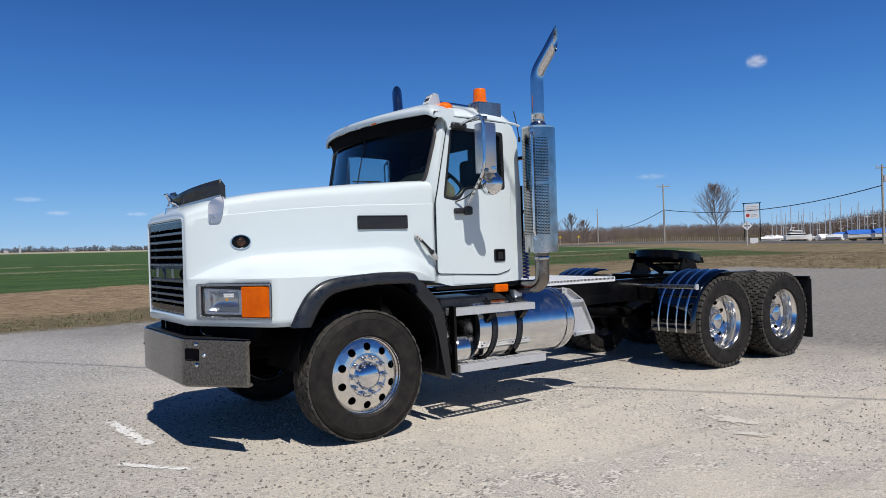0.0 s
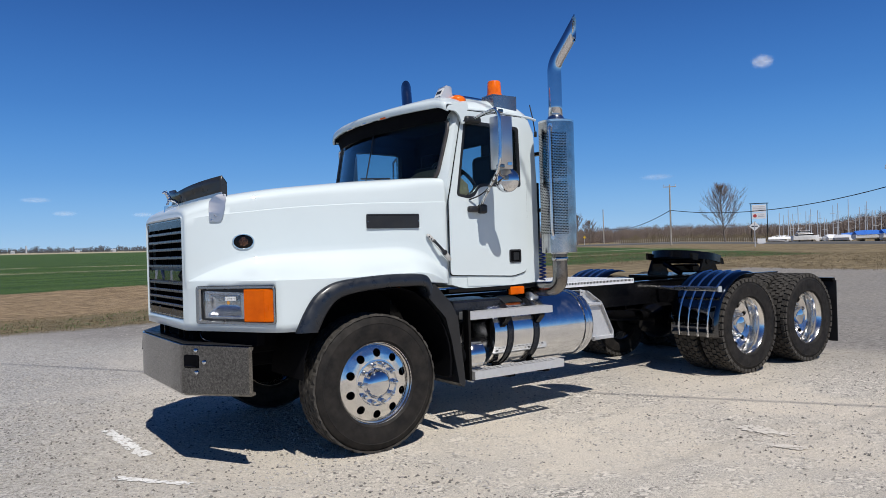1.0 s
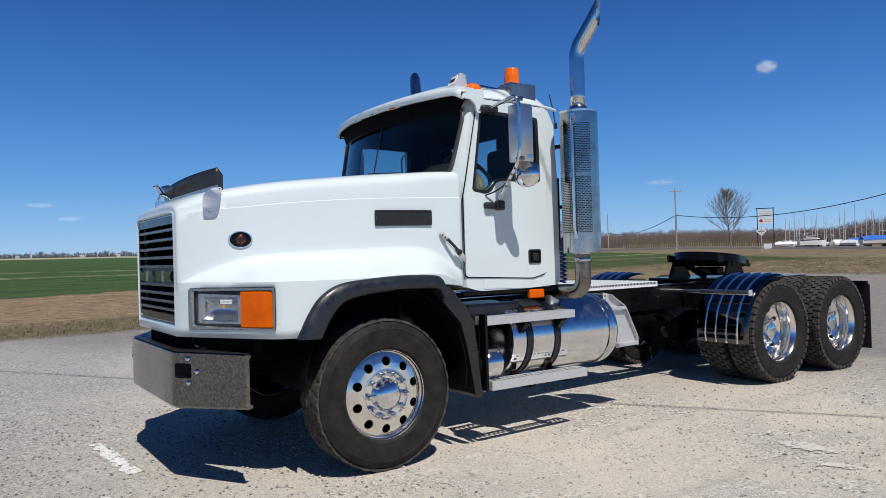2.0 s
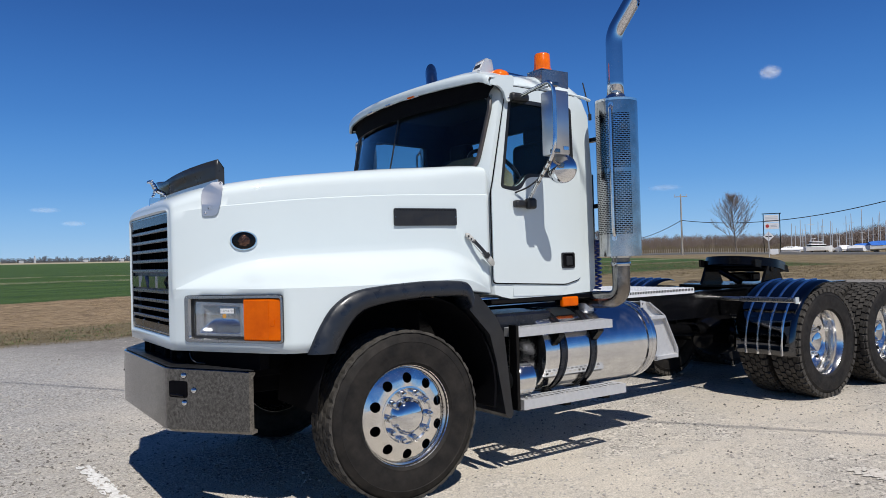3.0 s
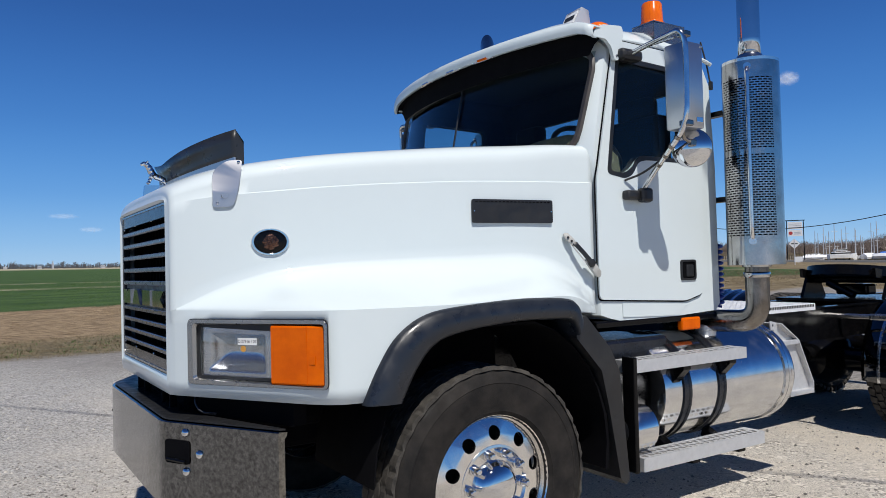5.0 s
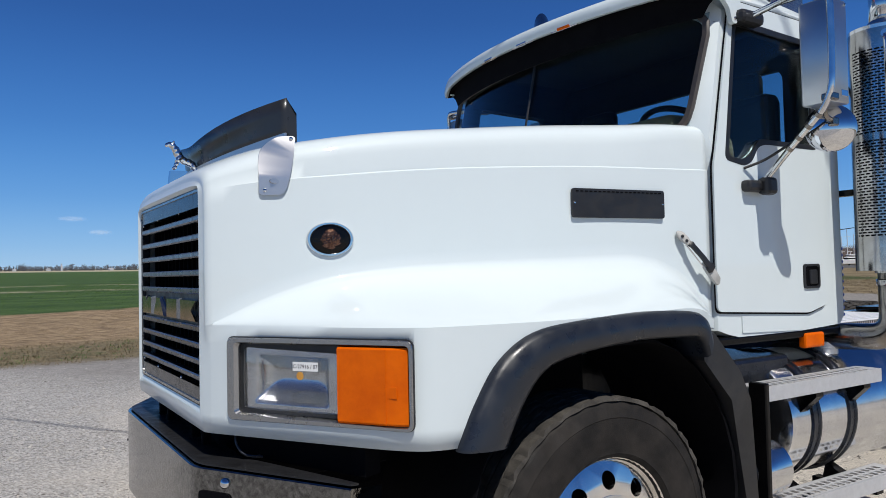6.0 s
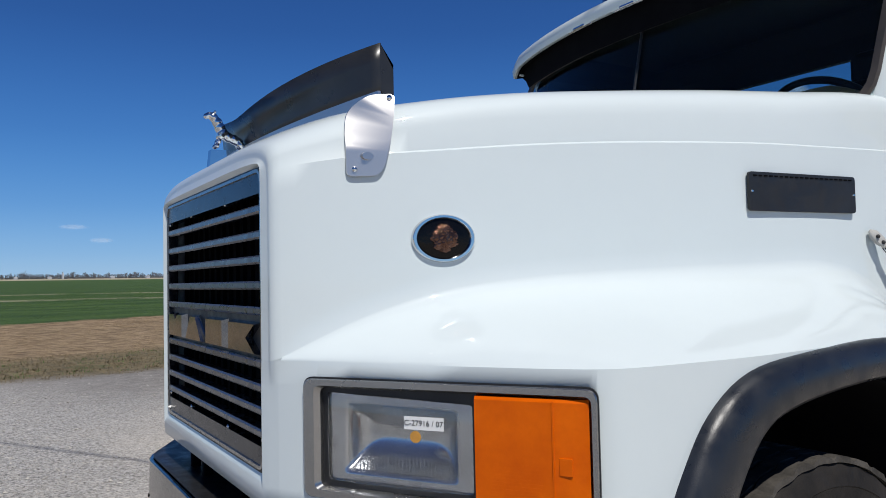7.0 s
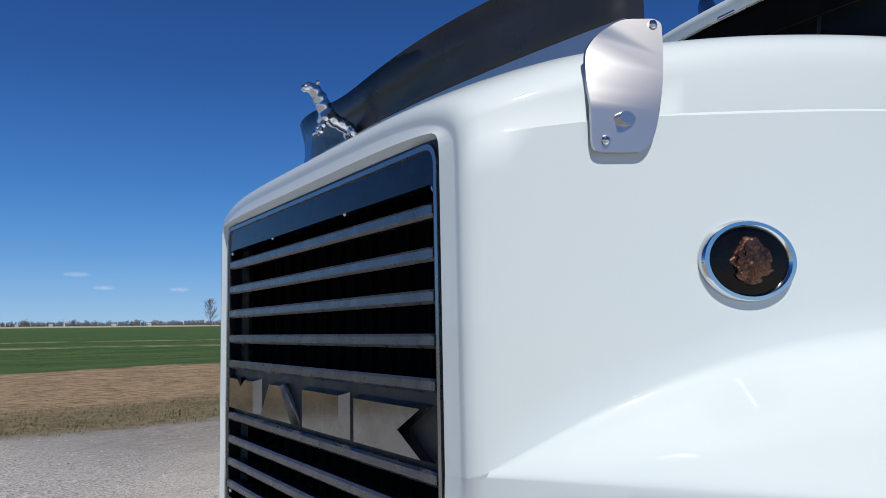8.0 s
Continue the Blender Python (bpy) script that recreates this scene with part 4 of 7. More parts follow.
# ---- wheels
def make_tyre(name, blocks):
    bm = bmesh.new()
    prof = [(-0.105, 0.292), (-0.125, 0.305), (-0.131, 0.316), (-0.135, 0.319), (-0.134, 0.324), (-0.138, 0.345), (-0.142, 0.40), (-0.1395, 0.438), (-0.142, 0.442), (-0.1385, 0.448), (-0.128, 0.478), (-0.118, 0.492), (-0.10, 0.500), (-0.05, 0.503)]
    prof = prof + [(-a, r) for a, r in reversed(prof)]
    lathe(bm, prof, 72, "y", closed=True)
    ty = part(name, bm, RUBBER, None, smooth=35)
    bm = bmesh.new()
    if blocks:
        for k in range(44):
            for j, (a, w) in enumerate(((-0.103, 0.042), (-0.052, 0.044), (0, 0.044), (0.052, 0.044), (0.103, 0.042))):
                t = 2 * math.pi * (k + 0.5 * (j % 2)) / 44
                mm = Matrix.Rotation(t, 4, "Y") @ Matrix.Translation((0, a, 0.503)) @ Matrix.Rotation(radians(14 if j % 2 else -14), 4, "Z")
                box(bm, (0, 0, 0), (0.056, w, 0.024), 0.0, mm)
        for k in range(44):
            for sg in (-1, 1):
                t = 2 * math.pi * (k + 0.0) / 44
                mm = Matrix.Rotation(t, 4, "Y") @ Matrix.Translation((0, sg * 0.128, 0.487))
                box(bm, (0, 0, 0), (0.050, 0.022, 0.032), 0.0, mm)
    else:
        for n_, (a, w) in enumerate(((-0.100, 0.050), (-0.05, 0.040), (0, 0.040), (0.05, 0.040), (0.100, 0.050))):
            loops = []
            for k in range(145):
                t = 2 * math.pi * k / 144
                d = 0.0022 * (1 if (k // 2) % 2 else -1)
                notch = (0.010 if n_ in (0, 4) else 0.006) if (k + n_) % 4 == 0 else 0.0
                lp = []
                for e, r in ((-w / 2, 0.495), (-w / 2 + 0.002, 0.511 - notch), (w / 2 - 0.002, 0.511 - notch * 0.4), (w / 2, 0.495)):
                    lp.append((r * math.cos(t), a + e + d, r * math.sin(t)))
                loops.append(lp)
            rings(bm, loops)
    part("tread", bm, TREAD, ty, "dusty worn tread")
    return ty


def ring_holes(r, n, rad, phase=0.0):
    return [circle(r * math.cos(phase + 2 * math.pi * k / n), r * math.sin(phase + 2 * math.pi * k / n), rad, 14) for k in range(n)]


def lugs(w, r, a0, a1, n=10, rad=0.020):
    first = None
    for k in range(n):
        t = 2 * math.pi * (k + 0.5) / n
        m = Matrix.Translation((r * math.cos(t), 0, r * math.sin(t)))
        if first:
            again(first, m)
            continue
        bm = bmesh.new()
        lathe(bm, [(a0, rad * 1.15), (a0 + (a1 - a0) * 0.25, rad * 1.15), (a0 + (a1 - a0) * 0.3, rad * 0.92), (a0 + (a1 - a0) * 0.75, rad * 0.92), (a0 + (a1 - a0) * 0.95, rad * 0.55), (a1, 0.0)], 12, "y")
        first = part("lug_nut_cover", bm, POLISHED, w, "chrome lug nut cover", smooth=40, matrix=m)


def make_front_wheel():
    """Outer side faces -y."""
    bm = bmesh.new()
    lathe(bm, [(0.10, 0.29), (-0.09, 0.285), (-0.118, 0.300), (-0.128, 0.311), (-0.124, 0.314), (-0.112, 0.308), (-0.085, 0.292), (0.10, 0.297)], 64, "y", closed=True)
    w = part("wheel", bm, WHEEL_ALU, truck, "polished aluminium front wheel with ten hand holes", smooth=40)

    def face(u, v, d):
        r = math.hypot(u, v)
        a = interp(r, [0.0, 0.13, 0.155, 0.18, 0.235, 0.275, 0.292], [-0.118, -0.118, -0.116, -0.128, -0.118, -0.098, -0.092])
        return Vector((u, a + d, v))

    bm = bmesh.new()
    n = 60
    plate(bm, circle(0, 0, 0.293, n), ring_holes(0.226, 10, 0.031) + [circle(0, 0, 0.175, n)], 0.022, face)
    part("wheel_disc", bm, WHEEL_ALU, w, smooth=40)
    bm = bmesh.new()
    lathe(bm, [(-0.10, 0.178), (-0.128, 0.176), (-0.130, 0.165), (-0.118, 0.155), (-0.118, 0.11), (-0.105, 0.10)], 48, "y")
    part("wheel_centre", bm, WHEEL_ALU, w, smooth=40)
    lugs(w, 0.1429, -0.118, -0.175)
    bm = bmesh.new()
    lathe(bm, [(-0.10, 0.112), (-0.128, 0.111), (-0.134, 0.104), (-0.150, 0.098), (-0.166, 0.084), (-0.178, 0.060), (-0.185, 0.030), (-0.187, 0.0)], 40, "y")
    part("hub_cap", bm, CHROME, w, "chrome hub cap", smooth=40)
    bm = bmesh.new()
    lathe(bm, [(-0.06, 0.26), (-0.04, 0.26)], 32, "y")
    part("brake_drum", bm, DARK, w)
    return w


def make_rear_wheel():
    bm = bmesh.new()
    lathe(bm, [(0.12, 0.29), (0.10, 0.275), (0.05, 0.262), (-0.05, 0.268), (-0.100, 0.288), (-0.120, 0.302), (-0.128, 0.311), (-0.124, 0.315), (-0.110, 0.309), (-0.085, 0.296), (0.10, 0.297)], 64, "y", closed=True)
    w = part("wheel", bm, WHEEL_ALU, truck, "polished aluminium dish drive wheel", smooth=40)

    def face(u, v, d):
        r = math.hypot(u, v)
        a = interp(r, [0.0, 0.13, 0.17, 0.20, 0.25, 0.265], [0.075, 0.075, 0.072, 0.080, 0.055, 0.035])
        return Vector((u, a + d, v))

    bm = bmesh.new()
    plate(bm, circle(0, 0, 0.266, 60), ring_holes(0.222, 10, 0.027) + [circle(0, 0, 0.11, 40)], 0.02, face)
    part("wheel_disc", bm, WHEEL_ALU, w, smooth=40)
    lugs(w, 0.1429, 0.075, 0.01)
    bm = bmesh.new()
    lathe(bm, [(0.08, 0.112), (-0.01, 0.10), (-0.035, 0.085), (-0.045, 0.05), (-0.05, 0.0)], 40, "y")
    part("hub_cap", bm, CHROME, w, "chrome axle cover", smooth=40)
    return w


def wheel_at(src, tyre_src, x, y, turn, steer=0.0, z=0.508):
    m = Matrix.Translation((x, y, z)) @ Matrix.Rotation(radians(steer), 4, "Z") @ Matrix.Rotation(math.pi if turn else 0, 4, "Z") @ Matrix.Rotation(radians(37 * x + 11), 4, "Y")
    w = copy_thing(src, m)
    w.parent = truck
    t = copy_thing(tyre_src, Matrix())
    t.parent = w
    return w


steer_tyre, drive_tyre = make_tyre("tyre", False), make_tyre("tyre", True)
front_wheel, rear_wheel = make_front_wheel(), make_rear_wheel()
for sgn in (-1, 1):
    wheel_at(front_wheel, steer_tyre, 1.207, sgn * 1.022, sgn > 0, 0.0, 0.455)
    for x in (5.77, 6.95):
        wheel_at(rear_wheel, drive_tyre, x, sgn * 1.075, sgn > 0)
        wheel_at(rear_wheel, drive_tyre, x, sgn * 0.74, sgn < 0)
for o in (steer_tyre, drive_tyre, front_wheel, rear_wheel):
    for q in (*o.children_recursive, o):
        bpy.data.objects.remove(q)


# ---- cab
def tumble(z):
    """Half width of the cab at a height."""
    return 0.993 - 0.022 * max(0.0, z - 1.86) / 0.75


def make_cab():
    prof = [(1.985, 1.135), (1.985, 1.50), (1.985, 1.80), (1.98, 1.90), (1.965, 1.955), (2.02, 2.20), (2.08, 2.47), (2.09, 2.56), (2.13, 2.635), (2.30, 2.685), (2.60, 2.715), (2.82, 2.695), (2.93, 2.64), (2.985, 2.53), (2.995, 1.95), (2.995, 1.155), (2.96, 1.115), (2.60, 1.10), (2.15, 1.10), (2.05, 1.115)]

    def body(inset, ends):
        bm = bmesh.new()
        loops = []
        for k in range(25):
            v = -1 + 2 * k / 24
            e = math.copysign(1 - (1 - abs(v)) ** 1.6, v)
            lp = []
            for x, z in prof:
                cx = 2.48
                if inset:
                    x = max(2.03, min(2.955, cx + (x - cx) * 0.93))
                    z = max(1.16, min(2.64, z))
                hw = tumble(z) - inset
                edge = max(0.0, (abs(e) - 0.80) / 0.20)
                zz = z - (0.11 * edge ** 2.4 if z > 2.5 else 0)
                zz += 0.035 * (1 - e * e) if z > 2.55 else 0
                xx = x
                if x < 2.2 and z > 1.85:
                    xx = x - 0.195 * (1 - abs(e) ** 2.2)
                rr = max(0.0, (abs(e) - 0.93) / 0.07)
                xx = xx + (0.03 * rr ** 2 if x < 2.1 else (-0.03 * rr ** 2 if x > 2.9 else 0))
                lp.append((xx, e * hw, zz))
            loops.append(lp)
        rings(bm, loops, cap=True)
        bmesh.ops.recalc_face_normals(bm, faces=bm.faces)
        return bm

    cab = part("cab", body(0.0, True), WHITE, truck, "white day cab with curved roof", smooth=30)

    def cutter(name, bm):
        c = part(name, bm, DARK)
        mod = cab.modifiers.new(name, "BOOLEAN")
        mod.operation, mod.object, mod.solver = "DIFFERENCE", c, "EXACT"
        return c

    cuts = [cutter("cavity", body(0.05, False))]
    bm = bmesh.new()
    plate(bm, WINDOW_CUT, (), 2.4, lambda u, v, w: Vector((u, -1.2 + w, v)))
    cuts.append(cutter("side_opening", bm))
    bm = bmesh.new()
    plate(bm, rounded([(-0.915, 1.985), (0.915, 1.985), (0.950, 2.50), (-0.950, 2.50)], 0.12, 8), (), 0.6, lambda u, v, w: Vector((1.60 + w, u, v)))
    cuts.append(cutter("front_opening", bm))
    bm = bmesh.new()
    plate(bm, rounded([(-0.72, 1.93), (0.72, 1.93), (0.72, 2.43), (-0.72, 2.43)], 0.06, 6), (), 0.3, lambda u, v, w: Vector((2.85 + w, u, v)))
    cuts.append(cutter("rear_opening", bm))
    bpy.context.view_layer.update()
    dg = bpy.context.evaluated_depsgraph_get()
    solid = bpy.data.meshes.new_from_object(cab.evaluated_get(dg))
    cab.modifiers.clear()
    cab.data = solid
    bm = bmesh.new()
    bm.from_mesh(solid)
    for e in bm.edges:
        if len(e.link_faces) == 2 and e.calc_face_angle(0.0) > radians(30):
            e.smooth = False
    bm.to_mesh(solid)
    bm.free()
    # the inside is lined with near-black trim, the cab's shade in its colour
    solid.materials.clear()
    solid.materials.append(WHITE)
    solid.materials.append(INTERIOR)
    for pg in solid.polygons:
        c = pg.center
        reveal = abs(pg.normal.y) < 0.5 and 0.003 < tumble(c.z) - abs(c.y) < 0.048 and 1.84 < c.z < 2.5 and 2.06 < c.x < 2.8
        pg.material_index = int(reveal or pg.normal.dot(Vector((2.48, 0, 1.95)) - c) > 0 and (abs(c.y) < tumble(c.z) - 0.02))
    for c in cuts:
        bpy.data.objects.remove(c)
    return cab


WINDOW = rounded([(2.078, 1.862), (2.205, 1.842), (2.262, 1.862), (2.315, 1.935), (2.37, 1.948), (2.765, 1.948), (2.768, 2.47), (2.185, 2.492)], 0.03, 4)
WINDOW_CUT = rounded([(2.10, 1.875), (2.20, 1.865), (2.265, 1.90), (2.32, 1.965), (2.74, 1.968), (2.74, 2.45), (2.20, 2.468)], 0.03, 4)
DOOR = rounded([(2.0, 1.215), (2.66, 1.182), (2.80, 1.215), (2.825, 1.29), (2.83, 1.86), (2.825, 2.56), (2.215, 2.575), (2.165, 2.53), (2.02, 1.90), (2.0, 1.83)], 0.03, 4)
cab = make_cab()


def side_at(sgn, lift):
    return lambda u, v, w: Vector((u, sgn * (tumble(v) + lift + w), v))


def scaled(pts, d):
    cx, cy = sum(p[0] for p in pts) / len(pts), sum(p[1] for p in pts) / len(pts)
    out = []
    for p in pts:
        v = Vector((p[0] - cx, p[1] - cy))
        v = v + v.normalized() * d
        out.append((cx + v.x, cy + v.y))
    return out


for sgn in (-1, 1):
    bm = bmesh.new()
    plate(bm, dense(scaled(DOOR, 0.009)), (dense(scaled(WINDOW, -0.012)),), 0.003, side_at(sgn, 0.0005))
    seal = part("door_seal", bm, DARK, cab)
    bm = bmesh.new()
    plate(bm, dense(DOOR), (dense(WINDOW),), 0.012, side_at(sgn, 0.0005))
    door = part("door", bm, WHITE, truck, "white cab door, shut", smooth=30)
    bm = bmesh.new()
    plate(bm, dense(scaled(WINDOW, 0.002)), (dense(scaled(WINDOW_CUT, -0.004)),), 0.010, side_at(sgn, 0.004))
    part("window_seal", bm, BLACK_TRIM, door, smooth=30)
    bm = bmesh.new()
    plate(bm, dense(scaled(WINDOW, -0.018)), (), 0.005, side_at(sgn, -0.004))
    gl = part("window_pane", bm, GLASS, door, "tinted side window glass")
    gl.visible_shadow = False
    # recessed handle
    bm = bmesh.new()
    plate(bm, rounded([(2.616, 1.294), (2.744, 1.294), (2.744, 1.408), (2.616, 1.408)], 0.018), (rounded([(2.628, 1.305), (2.733, 1.305), (2.733, 1.397), (2.628, 1.397)], 0.014),), 0.016, side_at(sgn, 0.004))
    hd = part("door_handle", bm, BLACK_TRIM, door, "black recessed paddle door handle")
    bm = bmesh.new()
    plate(bm, rounded([(2.626, 1.303), (2.735, 1.303), (2.735, 1.399), (2.626, 1.399)], 0.012), (), 0.002, side_at(sgn, 0.0135))
    part("handle_well", bm, DARK, hd)
    bm = bmesh.new()
    box(bm, (2.690, sgn * 1.010, 1.347), (0.058, 0.012, 0.068), 0.006)
    part("handle_paddle", bm, BLACK_TRIM, hd)
    # bevelled rocker pocket under the door
    bm = bmesh.new()
    plate(bm, rounded([(2.17, 1.116), (2.60, 1.104), (2.68, 1.165), (2.17, 1.19)], 0.008), (), 0.004, side_at(sgn, 0.001))
    part("rocker_recess", bm, WHITE, cab)
    bm = bmesh.new()
    box(bm, (2.48, sgn * 0.97, 1.085), (1.0, 0.05, 0.035), 0.008)
    part("cab_sill", bm, FRAME_BLACK, cab)
    bm = bmesh.new()
    box(bm, (2.70, sgn * 0.985, 1.052), (0.155, 0.04, 0.070), 0.010)
    part("side_marker", bm, AMBER, truck, "small orange side marker lamp")
    # gutter rail and hinge plate above the door
    bm = bmesh.new()
    tube(bm, [(2.12, sgn * 0.965, 2.585), (2.5, sgn * 0.963, 2.595), (2.93, sgn * 0.96, 2.57), (3.0, sgn * 0.955, 2.555)], 0.012, 8)
    part("drip_rail", bm, WHITE, cab)


def ws_point(u, v, out=0.0):
    """Windshield skin: u across from -1 to 1, v the height."""
    e = abs(u) * 0.93
    x = 1.965 + 0.225 * (v - 1.955) - 0.195 * (1 - e ** 2.2)
    return Vector((x - out, u * (0.935 + 0.07 * (v - 1.98)), v))


def make_windshield():
    def sheet(z0, z1, u0, u1, out, thick, n=24, k=8):
        bm = bmesh.new()
        a = [[ws_point(u0 + (u1 - u0) * i / n, z0 + (z1 - z0) * j / k, out) for i in range(n + 1)] for j in range(k + 1)]
        b = [[ws_point(u0 + (u1 - u0) * i / n, z0 + (z1 - z0) * j / k, out - thick) for i in range(n + 1)] for j in range(k + 1)]
        va = [[bm.verts.new(p) for p in r] for r in a]
        vb = [[bm.verts.new(p) for p in r] for r in b]
        for g in (va, vb):
            for j in range(k):
                for i in range(n):
                    bm.faces.new((g[j][i], g[j][i + 1], g[j + 1][i + 1], g[j + 1][i]))
        rim = [(0, i) for i in range(n)] + [(j, n) for j in range(k)] + [(k, i) for i in range(n, 0, -1)] + [(j, 0) for j in range(k, 0, -1)]
        for (j, i), (jj, ii) in zip(rim, [*rim[1:], rim[0]]):
            bm.faces.new((va[j][i], va[jj][ii], vb[jj][ii], vb[j][i]))
        return bm

    gl = part("windshield", sheet(1.975, 2.505, -0.99, 0.99, -0.004, 0.005), GLASS, truck, "dark tinted two-piece windshield", smooth=60)
    gl.visible_shadow = False
    # rubber seal round it, and the centre divider
    bm = bmesh.new()
    outline = [(u, 1.982) for u in np.linspace(-0.90, 0.90, 25)] + [(0.94, 1.992), (0.967, 2.012), (0.984, 2.045), (0.991, 2.09), (0.996, 2.25), (1.0, 2.40), (0.99, 2.46), (0.96, 2.497)] + [(u, 2.505) for u in np.linspace(0.93, -0.93, 25)] + [(-0.96, 2.497), (-0.99, 2.46), (-1.0, 2.40), (-0.996, 2.25), (-0.991, 2.09), (-0.984, 2.045), (-0.967, 2.012), (-0.94, 1.992)]
    path = [ws_point(u, v, 0.006) for u, v in outline]
    loops = []
    for i, p in enumerate(path):
        d = (path[(i + 1) % len(path)] - path[i - 1]).normalized()
        nrm = Vector((-1, 0, 0.2))
        side = d.cross(nrm).normalized()
        nrm = side.cross(d).normalized()
        loops.append([p + side * a + nrm * b for a, b in ((-0.018, 0), (-0.012, 0.010), (0.012, 0.010), (0.018, 0), (0.012, -0.012), (-0.012, -0.012))])
    loops.append(loops[0])
    rings(bm, loops)
    part("windshield_seal", bm, SEAL, gl, smooth=50)
    bm = bmesh.new()
    tube(bm, [ws_point(0.0, 1.98, 0.006), ws_point(0.0, 2.25, 0.006), ws_point(0.0, 2.51, 0.006)], 0.006, 8)
    part("centre_divider", bm, BLACK_TRIM, gl)
    for u in (-0.45, 0.35):
        bm = bmesh.new()
        tube(bm, [ws_point(u, 1.97, 0.02), ws_point(u + 0.06, 2.03, 0.03), ws_point(u + 0.30, 2.075, 0.022)], 0.006, 6)
        tube(bm, [ws_point(u + 0.02, 2.050, 0.014), ws_point(u + 0.55, 2.095, 0.012)], 0.007, 6)
        part("wiper", bm, BLACK_TRIM, gl, "black windshield wiper")


make_windshield()


def visor_lip(e):
    a = abs(e)
    return Vector((1.795 + 0.19 * a ** 2.2, e * 1.035, 2.602 - 0.004 * a - 0.040 * max(0.0, (a - 0.93) / 0.07)))


def make_visor():
    bm = bmesh.new()
    top, und = [], []
    n = 44
    for k in range(n + 1):
        e = -1 + 2 * k / n
        a = abs(e)
        l = visor_lip(e)
        back = 2.22
        zb = 2.722 - 0.11 * max(0, (a - 0.72) / 0.28) ** 1.8
        yb = e * 0.985
        row = []
        for j in range(10):
            t = j / 9
            p = Vector((back + (l.x - back) * t, yb + (l.y - yb) * t, zb + (l.z + 0.046 - zb) * t ** 2.6))
            row.append(p)
        row.append(l + Vector((-0.012, 0, 0.024)))
        row.append(l + Vector((-0.010, 0, 0.004)))
        row.append(l + Vector((-0.004, 0, -0.014)))
        row.append(l + Vector((0.014, 0, -0.016)))
        top.append(row)
        g = ws_point(e * 0.985, 2.478, 0.024)
        m1 = l + Vector((0.05, -0.012 * e, 0.012 - 0.02 * a))
        und.append([l + Vector((0.012, 0, -0.014)), m1, m1.lerp(g, 0.5) + Vector((0, 0, 0.012)), g])
    rings(bm, top, closed=False)
    v = part("sun_visor", bm, WHITE, truck, "white drop sun visor over the windshield", smooth=40)
    sm = v.modifiers.new("skin", "SOLIDIFY")
    sm.thickness = 0.006
    bm = bmesh.new()
    rings(bm, und, closed=False)
    part("visor_underside", bm, DARK, v, "black visor underside", smooth=60)
    for sgn in (-1, 1):
        bm = bmesh.new()
        plate(bm, rounded([(1.995, 2.556), (2.005, 2.595), (2.06, 2.628), (2.20, 2.640), (2.212, 2.60), (2.178, 2.50), (2.172, 2.455), (2.140, 2.455), (2.120, 2.52), (2.08, 2.556)], 0.015), (), 0.022, lambda u, v, w: Vector((u, sgn * (0.998 + w), v)))
        ve = part("visor_end", bm, WHITE, v, "white end bracket of the visor", smooth=30)
        bm = bmesh.new()
        lathe(bm, [(0, 0.008), (0.004, 0.006), (0.005, 0.0)], 10, "z")
        part("rivet", bm, POLISHED, ve, matrix=Matrix.Translation((2.157, sgn * 1.020, 2.478)) @ Matrix.Rotation(radians(90 * -sgn), 4, "X"))
    for e in (-0.30, 0.0, 0.30):
        l = visor_lip(e)
        yaw = math.atan2(visor_lip(e + 0.05).x - visor_lip(e - 0.05).x, visor_lip(e + 0.05).y - visor_lip(e - 0.05).y)
        m = Matrix.Translation(l + Vector((0.012, 0, -0.012))) @ Matrix.Rotation(-yaw, 4, "Z")
        bm = bmesh.new()
        box(bm, (0, 0, 0), (0.022, 0.17, 0.020), 0.005, m)
        ml = part("marker_lamp", bm, CHROME, v, "chrome marker lamp base on the visor lip")
        bm = bmesh.new()
        box(bm, (-0.008, 0, 0.001), (0.020, 0.085, 0.017), 0.005, m)
        part("marker_lens", bm, AMBER if e < -0.2 else CHROME, ml, "small orange marker lens" if e < -0.2 else "small clear marker lens")


make_visor()

# ---- cab interior
bm = bmesh.new()
loops = []
for k in range(37):
    y = -0.90 + 1.8 * k / 36
    hump = 0.095 * soft_step(-y / 0.45) * soft_step((y + 0.88) / 0.2)
    loops.append([(1.97, y, 1.60), (1.965, y, 1.955), (2.02, y, 1.985), (2.10, y, 2.02 + hump), (2.20, y, 2.025 + hump), (2.27, y, 1.97), (2.30, y, 1.80), (2.25, y, 1.60)])
rings(bm, loops, cap=True)
part("dashboard", bm, DASH, truck, "olive vinyl dashboard", smooth=50)
bm = bmesh.new()
box(bm, (2.5, 0, 1.42), (0.85, 1.8, 0.04))
box(bm, (2.5, 0, 2.645), (0.8, 1.6, 0.012))
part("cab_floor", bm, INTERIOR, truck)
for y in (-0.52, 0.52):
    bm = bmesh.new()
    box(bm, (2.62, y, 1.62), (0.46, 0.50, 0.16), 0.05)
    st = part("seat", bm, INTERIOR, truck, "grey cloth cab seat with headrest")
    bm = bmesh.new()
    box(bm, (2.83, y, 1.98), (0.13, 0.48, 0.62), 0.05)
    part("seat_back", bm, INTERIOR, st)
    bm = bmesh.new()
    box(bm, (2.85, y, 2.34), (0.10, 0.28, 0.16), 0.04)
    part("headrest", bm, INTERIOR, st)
bm = bmesh.new()
q = Matrix.Translation((2.42, -0.50, 2.05)) @ Matrix.Rotation(radians(40), 4, "Y")
loops = []
